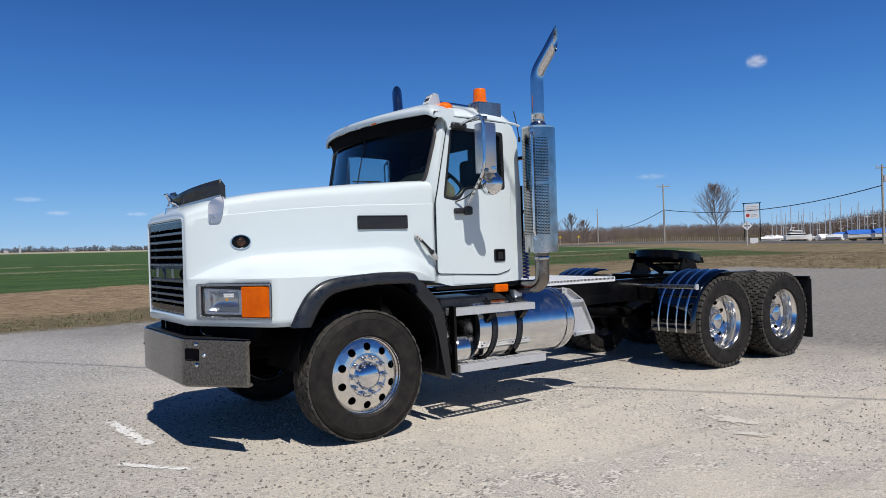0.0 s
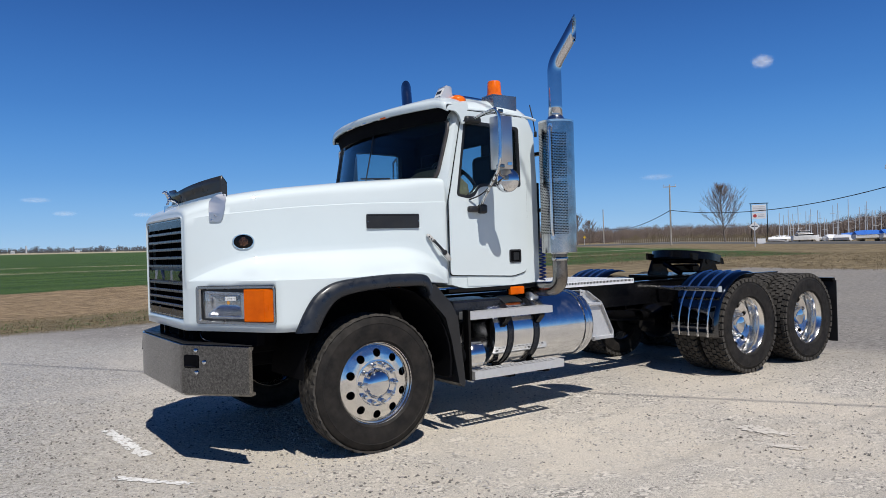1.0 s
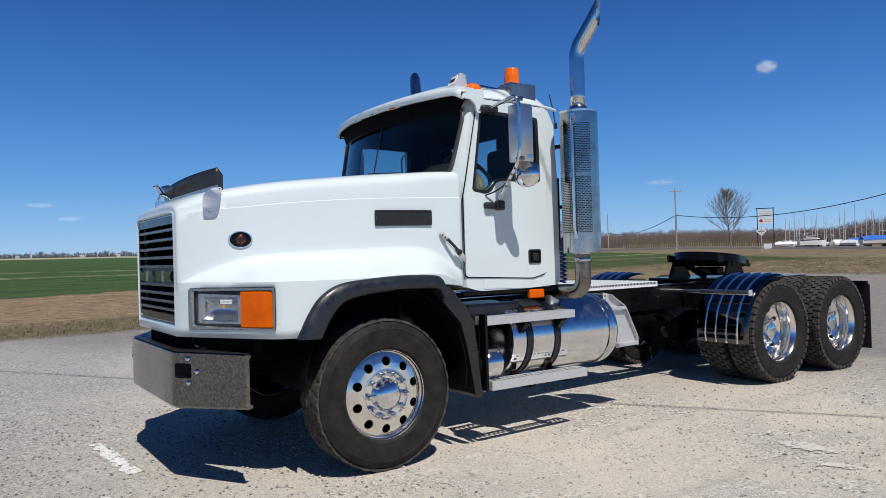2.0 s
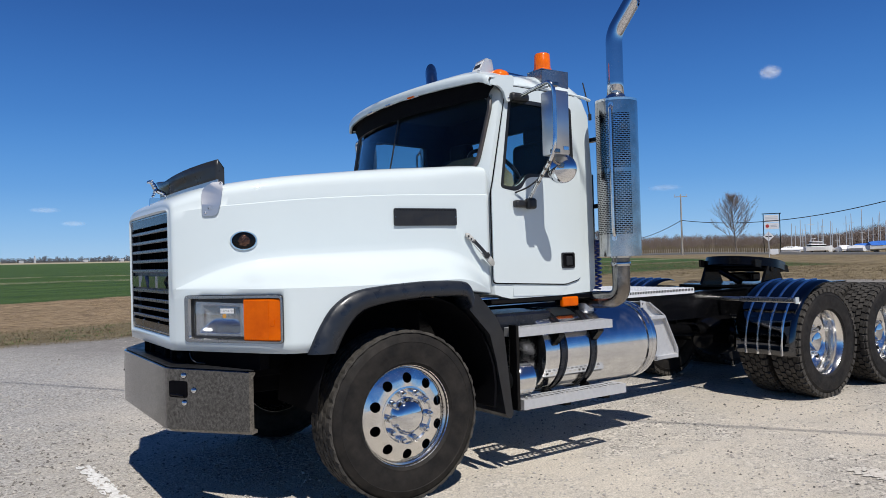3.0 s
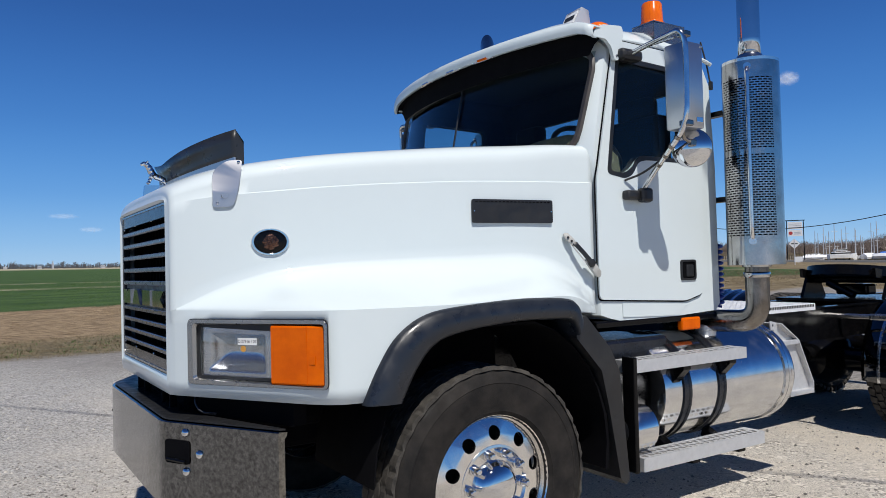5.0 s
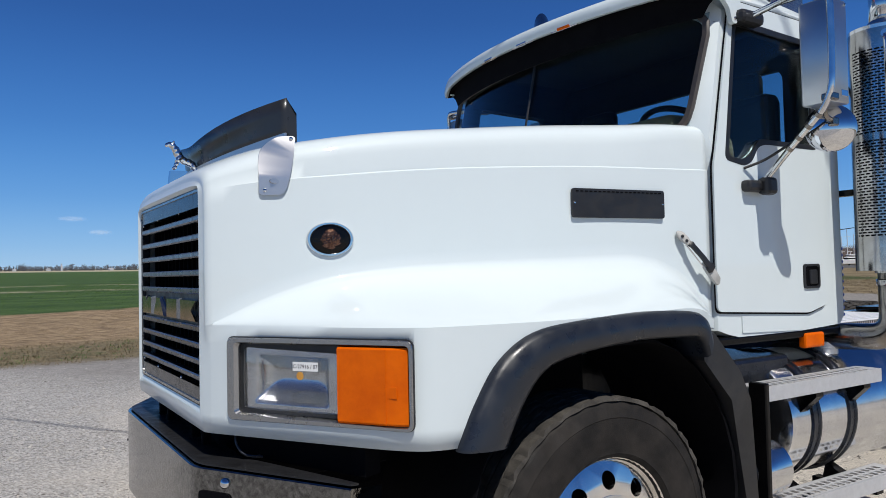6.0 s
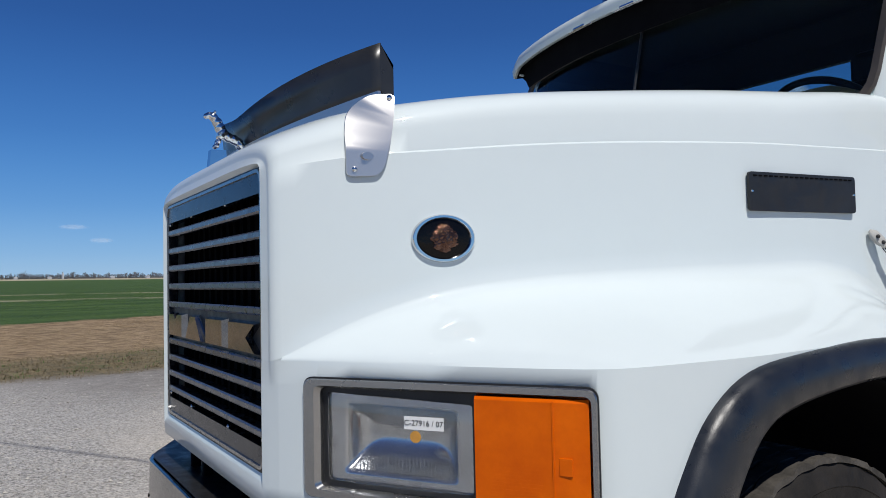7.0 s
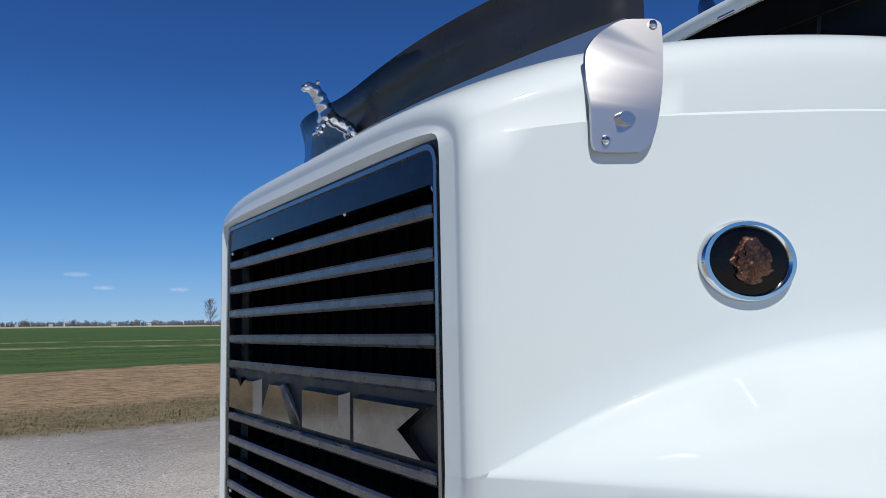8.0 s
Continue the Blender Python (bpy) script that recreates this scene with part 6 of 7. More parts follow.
def make_guard(sgn, x):
    bm = bmesh.new()
    R = 0.588
    loops = []
    for k in range(25):
        a = radians(188 - 108 * k / 24)
        c, s = math.cos(a), math.sin(a)
        row = []
        for w in range(13):
            y = sgn * (0.60 + 0.62 * w / 12)
            ridge = 0.0
            rr = R + ridge - (0.02 if w in (0, 12) else 0)
            row.append(Vector((x + rr * c, y, 0.508 + rr * s)))
        loops.append(row)
    rings(bm, loops, closed=False)
    g = part("quarter_fender", bm, FENDER, truck, "ribbed polished stainless quarter fender", smooth=30)
    sm = g.modifiers.new("sheet", "SOLIDIFY")
    sm.thickness = 0.003
    for y in (0.74, 0.86, 0.98, 1.10):
        bm = bmesh.new()
        loops = []
        for k in range(31):
            a = radians(188 - 100 * k / 30)
            d, u = Vector((math.cos(a), 0, math.sin(a))), Vector((0, 1, 0))
            c = Vector((x, sgn * y, 0.508)) + d * R
            loops.append([c - u * 0.012, c + d * 0.011 - u * 0.006, c + d * 0.011 + u * 0.006, c + u * 0.012])
        rings(bm, loops, cap=True)
        part("rib", bm, POLISHED, g, smooth=40)
    bm = bmesh.new()
    cyl(bm, (x - 0.56, sgn * 0.42, 0.93), (x - 0.56, sgn * 0.70, 0.93), 0.020, 12)
    box(bm, (x - 0.56, sgn * 0.96, 0.93), (0.045, 0.56, 0.050), 0.012)
    part("fender_arm", bm, BEZEL, g, "grey square fender mounting arm")
    bm = bmesh.new()
    box(bm, (x - 0.56, sgn * 1.246, 0.93), (0.055, 0.012, 0.058), 0.004)
    part("arm_cap", bm, BRUSHED, g)


for sgn in (-1, 1):
    make_guard(sgn, 5.77)
    bm = bmesh.new()
    box(bm, (7.56, sgn * 0.92, 0.54), (0.012, 0.60, 0.74), 0.003)
    mf = part("mud_flap", bm, BLACK_TRIM, truck, "black rubber mud flap")
    bm = bmesh.new()
    box(bm, (7.55, sgn * 0.80, 0.92), (0.05, 0.80, 0.045), 0.008)
    part("flap_bracket", bm, FRAME_BLACK, mf)

# hood-top bug deflector, bracket and ornament
def make_deflector():
    rows = []
    n = 44
    base = []
    for k in range(n + 1):
        e = -1 + 2 * k / n
        y = 0.630 * e
        a = abs(e)
        x = 0.128 + 0.140 * a ** 2.2
        zb = 1.815 + 0.045 * a ** 2
        zt = 1.924 + 0.090 * ((a * a + 0.01) ** 0.55 - 0.08)
        lean = 0.03 - 0.03 * a ** 3
        base.append((x, y, zb))
        rows.append([Vector((x, y, zb)), Vector((x - lean * 0.1, y, zb + (zt - zb) * 0.35)), Vector((x - lean * 0.3, y, zb + (zt - zb) * 0.7)), Vector((x - lean, y, zt))])
    bm = bmesh.new()
    rings(bm, rows, closed=False)
    d = part("bug_deflector", bm, SMOKED, truck, "smoked acrylic bug deflector across the hood", smooth=60)
    sm = d.modifiers.new("sheet", "SOLIDIFY")
    sm.thickness = 0.004
    for sgn in (-1, 1):
        bm = bmesh.new()
        e = rows[0 if sgn < 0 else n]
        wing = [[p, p + Vector((0.036, 0, -0.062 * (i == 3) - 0.006 * (i == 2)))] for i, p in enumerate(e)]
        rings(bm, wing, closed=False)
        w = part("deflector_end", bm, SMOKED, d)
        sm = w.modifiers.new("sheet", "SOLIDIFY")
        sm.thickness = 0.004
        bm = bmesh.new()
        pts = [(0.160, 1.669), (0.229, 1.671), (0.245, 1.695), (0.262, 1.77), (0.277, 1.864), (0.268, 1.870), (0.220, 1.866), (0.186, 1.842), (0.169, 1.818), (0.164, 1.795), (0.161, 1.770), (0.160, 1.735)]

        def lay(u, v, w):
            zc = min(v, 1.735)
            p, du, dv, out = on_hood(u, min(zc, 1.70))
            yy = p.y - 0.006 - w
            if v > 1.735:
                yy += (v - 1.735) * 0.10 + 0.9 * max(0.0, v - 1.78) ** 2 + 0.35 * max(0.0, 0.20 - u) * (v - 1.735) / 0.1
            return Vector((u, yy if sgn < 0 else -yy, v))

        plate(bm, dense(rounded(pts, 0.016, 4), 0.02), (), 0.004, lay)
        br = part("deflector_bracket", bm, BRACKET, d, "bare aluminium deflector bracket", smooth=40)
        for u, v in ((0.178, 1.686), (0.264, 1.860)):
            bm = bmesh.new()
            q = lay(u, v, 0.004)
            lathe(bm, [(0, 0.007), (0.003, 0.006), (0.005, 0.003), (0.005, 0.0)], 14, "z")
            part("bracket_bolt", bm, CHROME, br, smooth=40, matrix=Matrix.Translation(q) @ Matrix.Rotation(radians(90 if sgn < 0 else -90), 4, "X"))
        bm = bmesh.new()
        q = lay(0.205, 1.717, 0.004)
        lathe(bm, [(-0.006, 0.015), (0.0055, 0.0145), (0.0055, 0.0)], 32, "z")
        for v in bm.verts:
            v.co.y *= 0.62
        part("stamped_oval", bm, BRACKET, br, matrix=Matrix.Translation(q) @ Matrix.Rotation(radians(90 if sgn < 0 else -90), 4, "X"))
    bm = bmesh.new()
    loops = [[Vector(p) + Vector((-0.008, 0, 0.028)), Vector(p) + Vector((-0.008, 0, -0.030)), Vector(p) + Vector((0.004, 0, -0.030)), Vector(p) + Vector((0.004, 0, 0.028))] for p in base]
    rings(bm, loops, cap=True)
    part("deflector_strip", bm, BRACKET, d, "aluminium mounting strip")


make_deflector()

bm = bmesh.new()
lumps = [(0.052, 0, 1.895, 0.017), (0.060, 0, 1.878, 0.018), (0.045, 0, 1.910, 0.016), (0.034, 0, 1.924, 0.014), (0.022, 0, 1.930, 0.011), (0.012, 0, 1.926, 0.009), (0.076, 0, 1.868, 0.016), (0.094, 0, 1.862, 0.016), (0.108, 0, 1.855, 0.015)]
for y in (-1, 1):
    lumps += [(0.052, y * 0.011, 1.868, 0.010), (0.046, y * 0.012, 1.852, 0.008), (0.040, y * 0.012, 1.838, 0.008), (0.112, y * 0.012, 1.845, 0.011), (0.122, y * 0.013, 1.832, 0.009), (0.036, y * 0.010, 1.940, 0.005)]
for x, y, z, r in lumps:
    bmesh.ops.create_icosphere(bm, subdivisions=3, radius=r, matrix=Matrix.Translation((x, y, z)))
orn = part("hood_ornament", bm, CHROME, truck, "small chrome hood ornament on a plinth", smooth=60)
cast = orn.modifiers.new("cast", "REMESH")
cast.mode, cast.voxel_size, cast.use_smooth_shade = "VOXEL", 0.0022, True
soften = orn.modifiers.new("soften", "SMOOTH")
soften.factor, soften.iterations = 0.7, 9
bm = bmesh.new()
plate(bm, [(0.015, 1.762), (0.125, 1.80), (0.120, 1.828), (0.022, 1.825)], (), 0.03, lambda u, v, w: Vector((u, w - 0.015, v)))
part("plinth", bm, CHROME, orn)

# air hoses behind the cab
bm = bmesh.new()
pts = []
for k in range(80):
    a = k * 0.9
    pts.append((3.10 + 0.03 * math.cos(a), -0.885 + 0.03 * math.sin(a), 1.12 + 0.0048 * k))
tube(bm, pts, 0.008, 6)
part("air_hose", bm, BLUE_HOSE, truck, "coiled blue air hose behind the cab", smooth=60)
bm = bmesh.new()
tube(bm, [(3.02, -0.80, 1.60), (3.06, -0.82, 1.30), (3.10, -0.78, 1.12), (3.25, -0.6, 1.07)], 0.008, 6)
part("cable", bm, YELLOW, truck, "thin yellow cable")
for sgn in (-1, 1):
    bm = bmesh.new()
    tube(bm, [(3.02, sgn * 0.88, 1.20), (3.05, sgn * 0.90, 1.5), (3.05, sgn * 0.90, 2.0)], 0.016, 8)
    box(bm, (3.03, sgn * 0.86, 1.6), (0.05, 0.08, 0.3), 0.01)
    part("rear_cab_bracket", bm, FRAME_BLACK, truck)
# ---------------------------------------------------------------- surroundings
def limb(bm, a, b, ra, rb, segs=4):
    d = (b - a).normalized()
    u = d.orthogonal().normalized()
    v = d.cross(u)
    lo = [[c + (u * math.cos(2 * math.pi * k / segs) + v * math.sin(2 * math.pi * k / segs)) * r for k in range(segs)] for c, r in ((a, ra), (b, rb))]
    rings(bm, lo)


def bare_tree(place, height, seed, label, wide=0.33, limbs=26, fat=0.013, group=""):
    """An upright bare tree: a leader, ascending limbs that end on an oval, forks and fine twigs."""
    rng = random.Random(seed)
    t = thing("bare_tree", label, "tree", group, at=place)
    bm, tw = bmesh.new(), bmesh.new()

    def stem(mesh, p, d, length, ra, rb, bend, segs, steps):
        pts = [p]
        for k in range(steps):
            wob = Vector((rng.uniform(-1, 1), rng.uniform(-1, 1), 0)) * 0.10
            d = (d + Vector((0, 0, bend)) + wob).normalized()
            q = pts[-1] + d * (length / steps)
            r0, r1 = ra + (rb - ra) * k / steps, ra + (rb - ra) * (k + 1) / steps
            limb(mesh, pts[-1], q, r0, r1, segs)
            pts.append(q)
        return pts, d

    r = height * fat
    lead, _ = stem(bm, Vector((0, 0, -0.3)), Vector((0, 0, 1)), height * 0.98, r, r * 0.10, 0.25, 7, 12)
    for k in range(limbs):
        f = 0.20 + 0.70 * (k + rng.random()) / limbs
        base = lead[min(11, int(f * 12))].lerp(lead[min(12, int(f * 12) + 1)], f * 12 % 1)
        a = 2.4 * k + rng.uniform(-0.5, 0.5)
        out = 1.45 - 1.05 * f
        d = Vector((out * math.cos(a), out * math.sin(a), 1)).normalized()
        reach = height * (1.02 - f) * rng.uniform(0.62, 0.80)
        reach = min(reach, height * wide * 1.3)
        rl = r * (0.50 - 0.36 * f)
        pts, dd = stem(bm, base, d, reach, rl, rl * 0.25, 0.02, 5, 5)
        for j in range(9):
            i = 1 + j % 5
            ax = Vector((rng.uniform(-1, 1), rng.uniform(-1, 1), rng.uniform(-0.2, 0.6))) * 0.75
            p2, d2 = stem(bm, pts[i], (dd + ax).normalized(), reach * rng.uniform(0.22, 0.42), rl * 0.32, rl * 0.12, 0.10, 3, 3)
            for q in range(13):
                ax = Vector((rng.uniform(-1, 1), rng.uniform(-1, 1), rng.uniform(-0.3, 0.7))) * 0.8
                stem(tw, p2[1 + q % 3], (d2 + ax).normalized(), height * rng.uniform(0.04, 0.10), 0.007 + height * 0.0003, 0.004, 0.1, 3, 2)
    part("trunk", bm, BARK, t, "grey forking trunk")
    part("crown", tw, TWIG, t, "crown of fine bare twigs")
    return t


bare_tree(spot(55.35, 140), 10.7, 14, "tall bare deciduous tree beside the road", 0.34, 28)
for b, d, h, seed in ((44.8, 150, 6.6, 5), (43.2, 155, 6.4, 6), (45.7, 165, 5.6, 7), (42.4, 160, 6.2, 8)):
    bare_tree(spot(b, d), h, seed, "bare deciduous tree behind the field", 0.42, 18, 0.018)
bare_tree(spot(14.6, 330), 12.0, 9, "lone slender bare tree at the field edge", 0.22, 22, 0.016)


def woods(name, b0, b1, d0, d1, n, hmin, hmax, material, seed, per=46, thick=0.10, label="", ramp=0.0):
    """Far bare wood: stems with many upright twigs, uneven along its top."""
    rng = random.Random(seed)
    bm = bmesh.new()
    for k in range(n):
        b = b0 + (b1 - b0) * (k + rng.random()) / n
        p = spot(b, rng.uniform(d0, d1))
        h = (hmin + (hmax - hmin) * (0.5 + 0.5 * noise.noise(Vector((b * 1.7, seed, 0))))) * rng.choice((0.72, 0.8, 0.88, 0.95, 1.0, 1.06, 1.14)) * rng.uniform(0.94, 1.06)
        if ramp:
            h *= 0.55 + 0.45 * soft_step((b - b0) / ramp)
        limb(bm, p + Vector((0, 0, -0.4)), p + Vector((0, 0, h * 0.6)), thick * 1.5, thick * 0.4, 3)
        for j in range(per):
            z = h * 0.8 * rng.random() ** 1.35
            a, lean = rng.uniform(0, 6.283), rng.uniform(0.25, 1.6)
            L = h * rng.uniform(0.08, 0.24)
            s = p + Vector((rng.gauss(0, h * 0.09), rng.gauss(0, h * 0.09), z))
            e = s + Vector((math.cos(a) * lean, math.sin(a) * lean, 1)).normalized() * L
            w = Vector((math.cos(radians(b)), -math.sin(radians(b)), 0)) * thick * rng.uniform(0.4, 1.2) * (1.2 - 0.7 * z / h)
            f = bm.faces.new([bm.verts.new(s - w), bm.verts.new(s + w), bm.verts.new(e)])
    return tagged(part(name, bm, material), label, "woods", kind="stuff")


woods("far_wood", 40, 70, 215, 275, 1250, 3.9, 5.3, FAR_TWIG, 3, 190, 0.045, "brown leafless wood along the horizon")
woods("far_wood", 60, 72, 215, 260, 520, 6.2, 8.2, FAR_TWIG, 8, 220, 0.045, "taller brown leafless wood behind the boats", 6.0)
woods("budding_shrubs", 48, 61, 165, 195, 260, 1.2, 2.2, BUDS, 4, 60, 0.06, "low budding shrubs along the road")
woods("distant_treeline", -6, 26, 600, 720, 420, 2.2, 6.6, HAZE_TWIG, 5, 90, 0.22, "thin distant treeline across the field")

# wall colour greyed to carry the haze of distance
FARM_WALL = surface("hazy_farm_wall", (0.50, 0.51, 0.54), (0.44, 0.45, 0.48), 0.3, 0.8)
# far buildings in the treeline
rng = random.Random(21)
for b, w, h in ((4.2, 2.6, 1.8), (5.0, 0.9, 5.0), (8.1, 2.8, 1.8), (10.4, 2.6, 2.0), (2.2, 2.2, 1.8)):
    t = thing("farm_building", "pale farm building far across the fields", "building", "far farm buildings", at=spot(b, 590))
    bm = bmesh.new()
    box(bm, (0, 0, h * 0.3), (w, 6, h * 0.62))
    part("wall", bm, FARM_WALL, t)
    bm = bmesh.new()
    plate(bm, [(-w / 2 - 0.3, h * 0.6), (w / 2 + 0.3, h * 0.6), (w / 2 - 0.8, h), (-w / 2 + 0.8, h)], (), 6.4, lambda u, v, q: Vector((u, q - 3.2, v)))
    part("roof", bm, SIGN_GREY, t)

# road on its low bank
bm = bmesh.new()
rows = []
for k in range(60):
    b = 36 + 40 * k / 59
    d = interp(b, [36, 46, 52, 58, 66, 76], [150, 142, 132, 122, 104, 88])
    rows.append([spot(b, d - 5.0) + Vector((0, 0, -0.2)), spot(b, d - 3.6) + Vector((0, 0, 0.22)), spot(b, d + 3.6) + Vector((0, 0, 0.25)), spot(b, d + 5.0) + Vector((0, 0, -0.2))])
rings(bm, rows, closed=False)
tagged(part("road", bm, ASPHALT), "grey two-lane country road on a low bank", "road", kind="structure")
bm = bmesh.new()
post_first = None
rng = random.Random(2)
for k in range(70):
    b = 47.5 + 10.5 * k / 69
    p = spot(b, interp(b, [47, 58], [156, 142]))
    if post_first is None:
        bm = bmesh.new()
        cyl(bm, (0, 0, -0.2), (0, 0, 0.85), 0.05, 6)
        post_first = tagged(part("fence_post", bm, WOOD, matrix=Matrix.Translation(p)), "grey wooden fence post beside the road", "fence post", "roadside fence posts")
    else:
        o = copy_thing(post_first, Matrix.Translation(p))


# utility poles and lines
def utility_pole(place, h, arm, label, lean=0.0):
    t = thing("utility_pole", label, "pole", "utility poles", at=place)
    bm = bmesh.new()
    cyl(bm, (0, 0, -0.5), (lean, 0, h), 0.16, 10, 0.10)
    part("pole", bm, WOOD, t)
    if arm:
        bm = bmesh.new()
        box(bm, (0, 0, h - 0.35), (arm * 0.75, 0.10, 0.12), 0.0, Matrix.Rotation(radians(-50), 4, "Z"))
        part("cross_arm", bm, WOOD, t)
        for k in (-0.9, 0.0, 0.9):
            bm = bmesh.new()
            c = Matrix.Rotation(radians(-50), 4, "Z") @ Vector((k * arm * 0.36, 0, h - 0.2))
            cyl(bm, c, c + Vector((0, 0, 0.22)), 0.06, 8)
            part("insulator", bm, SIGN_GREY, t)
    return t


P1, P2, P3 = spot(51.6, 120), spot(46.75, 190), spot(65.75, 95)
utility_pole(P1, 9.3, 2.6, "grey wooden utility pole with cross-arm")
utility_pole(P2, 8.6, 0.0, "plain grey wooden utility pole")
utility_pole(P3, 8.8, 1.6, "grey wooden utility pole with transformer")
bm = bmesh.new()
cyl(bm, P3 + Vector((0.2, -0.2, 6.9)), P3 + Vector((0.2, -0.2, 7.6)), 0.22, 10)
tagged(part("transformer", bm, SIGN_GREY), "grey drum transformer hung on a utility pole", "transformer")


def span(a, b, sag, r=0.045):
    bm = bmesh.new()
    pts = []
    for k in range(17):
        t = k / 16
        pts.append(a.lerp(b, t) - Vector((0, 0, sag * 4 * t * (1 - t))))
    loops = [[p + Vector((0, 0, r)), p + Vector((r * 0.6, -r * 0.6, -r * 0.5)), p + Vector((-r * 0.6, r * 0.6, -r * 0.5))] for p in pts]
    rings(bm, loops, cap=True)
    return tagged(part("power_line", bm, INK), "black overhead cable sagging between poles", "cable", "overhead cables")


span(P2 + Vector((0, 0, 3.9)), P1 + Vector((0, 0, 5.3)), 1.4, 0.06)
span(P1 + Vector((0, 0, 5.3)), P3 + Vector((0, 0, 6.5)), 1.4, 0.06)
# service line high over the lot, whose shadow crosses the gravel
H = 8.0
s0, s1 = Vector((-0.74, 6.70, 0)), Vector((5.25, -3.12, 0))
up = SUN_DIR * (H / SUN_DIR.z)
dirn = (s1 - s0).normalized()
bm = bmesh.new()
a, b = s0 - dirn * 30 + up, s1 + dirn * 30 + up
cyl(bm, a, b, 0.016, 6)
tagged(part("power_line", bm, INK), "thin black service cable high over the lot", "cable", "overhead cables")
for q in (a, b):
    t = thing("utility_pole", "grey wooden pole carrying the service cable", "pole", "utility poles", at=(q.x, q.y, 0))
    bm = bmesh.new()
    cyl(bm, (0, 0, -0.5), (0, 0, H + 0.4), 0.15, 10, 0.10)
    part("pole", bm, WOOD, t)

# signs
t = thing("roadside_sign", "white two-panel business sign between dark posts", "sign", at=spot(57.65, 125))
R = Matrix.Rotation(radians(-57), 4, "Z")
for x in (-1.15, 1.15):
    bm = bmesh.new()
    box(bm, (x, 0, 3.0), (0.12, 0.12, 6.4), 0.0, R)
    part("post", bm, FRAME_BLACK, t)
bm = bmesh.new()
box(bm, (0, 0, 6.22), (2.7, 0.16, 0.12), 0.0, R)
part("top_beam", bm, FRAME_BLACK, t)
for z, h in ((5.45, 1.10), (4.32, 0.95)):
    bm = bmesh.new()
    box(bm, (0, 0, z), (2.0, 0.12, h), 0.0, R)
    pan = part("panel", bm, SIGN_WHITE, t, "white sign panel")
    bm = bmesh.new()
    if z < 5:
        lathe(bm, [(-0.08, 0.26), (-0.065, 0.26)], 16, "y", (-0.6, 0, z))
        for v in bm.verts:
            v.co = R @ v.co
        part("red_disc", bm, SIGN_RED, pan)
        bm = bmesh.new()
        for dz in (0.12, -0.12):
            box(bm, (0.3, -0.065, z + dz), (0.9, 0.02, 0.10), 0.0, R)
        part("grey_bar", bm, SIGN_GREY, pan)
    else:
        for dz in (0.25, 0.0, -0.25):
            box(bm, (0, -0.065, z + dz), (1.7, 0.02, 0.06), 0.0, R)
        part("grey_bar", bm, SIGN_GREY, pan)

bm = bmesh.new()
box(bm, (0, 0, 0.45), (1.1, 0.1, 0.7), 0.0, Matrix.Translation(spot(57.75, 118)) @ Matrix.Rotation(radians(-57), 4, "Z"))
box(bm, (0, 0, 0.1), (0.8, 0.06, 0.4), 0.0, Matrix.Translation(spot(57.75, 118)) @ Matrix.Rotation(radians(-57), 4, "Z"))
tagged(part("ground_board", bm, SIGN_WHITE), "small white board standing beside the road", "sign")
t = thing("crossing_sign", "diamond road sign seen with a dark cross", "road sign", at=spot(57.3, 92))
bm = bmesh.new()
cyl(bm, (0, 0, -0.2), (0, 0, 2.9), 0.045, 8)
part("post", bm, SIGN_GREY, t)
bm = bmesh.new()
R2 = Matrix.Translation((0, 0, 2.35)) @ Matrix.Rotation(radians(-57), 4, "Z") @ Matrix.Rotation(radians(45), 4, "Y")
box(bm, (0, 0, 0), (0.80, 0.02, 0.80), 0.0, R2)
dm = part("diamond_panel", bm, SIGN_WHITE, t)
bm = bmesh.new()
R3 = Matrix.Translation((0, 0, 2.35)) @ Matrix.Rotation(radians(-57), 4, "Z")
box(bm, (0, -0.018, 0), (0.66, 0.012, 0.10), 0.0, R3)
box(bm, (0, -0.018, 0), (0.10, 0.012, 0.66), 0.0, R3)
part("dark_cross", bm, FRAME_BLACK, dm)
for b, d in ((45.3, 152), (43.9, 150)):
    t = thing("warning_sign", "small yellow diamond warning sign by the road", "road sign", at=spot(b, d))
    bm = bmesh.new()
    cyl(bm, (0, 0, -0.2), (0, 0, 1.8), 0.05, 6)
    part("post", bm, SIGN_GREY, t)
    bm = bmesh.new()
    box(bm, (0, 0, 0), (0.45, 0.03, 0.45), 0.0, Matrix.Translation((0, -0.05, 1.7)) @ Matrix.Rotation(radians(-45), 4, "Z") @ Matrix.Rotation(radians(45), 4, "Y"))
    part("diamond_panel", bm, YELLOW, t)


# boatyard
def hull(bm, L, W, H, z0):
    loops = []
    for k in range(11):
        t = k / 10
        w = W * (1 - (2 * abs(t - 0.42)) ** 2.6) if t > 0.42 else W * (0.72 + 0.28 * (t / 0.42))
        w = max(w, 0.03)
        sheer = H * (1 + 0.18 * (t - 0.4) ** 2 * 4)
        x = -L / 2 + L * t
        loops.append([(x, -w / 2, z0 + sheer), (x, -w * 0.42, z0 + H * 0.35), (x, 0, z0), (x, w * 0.42, z0 + H * 0.35), (x, w / 2, z0 + sheer)])
    rings(bm, loops, cap=True)


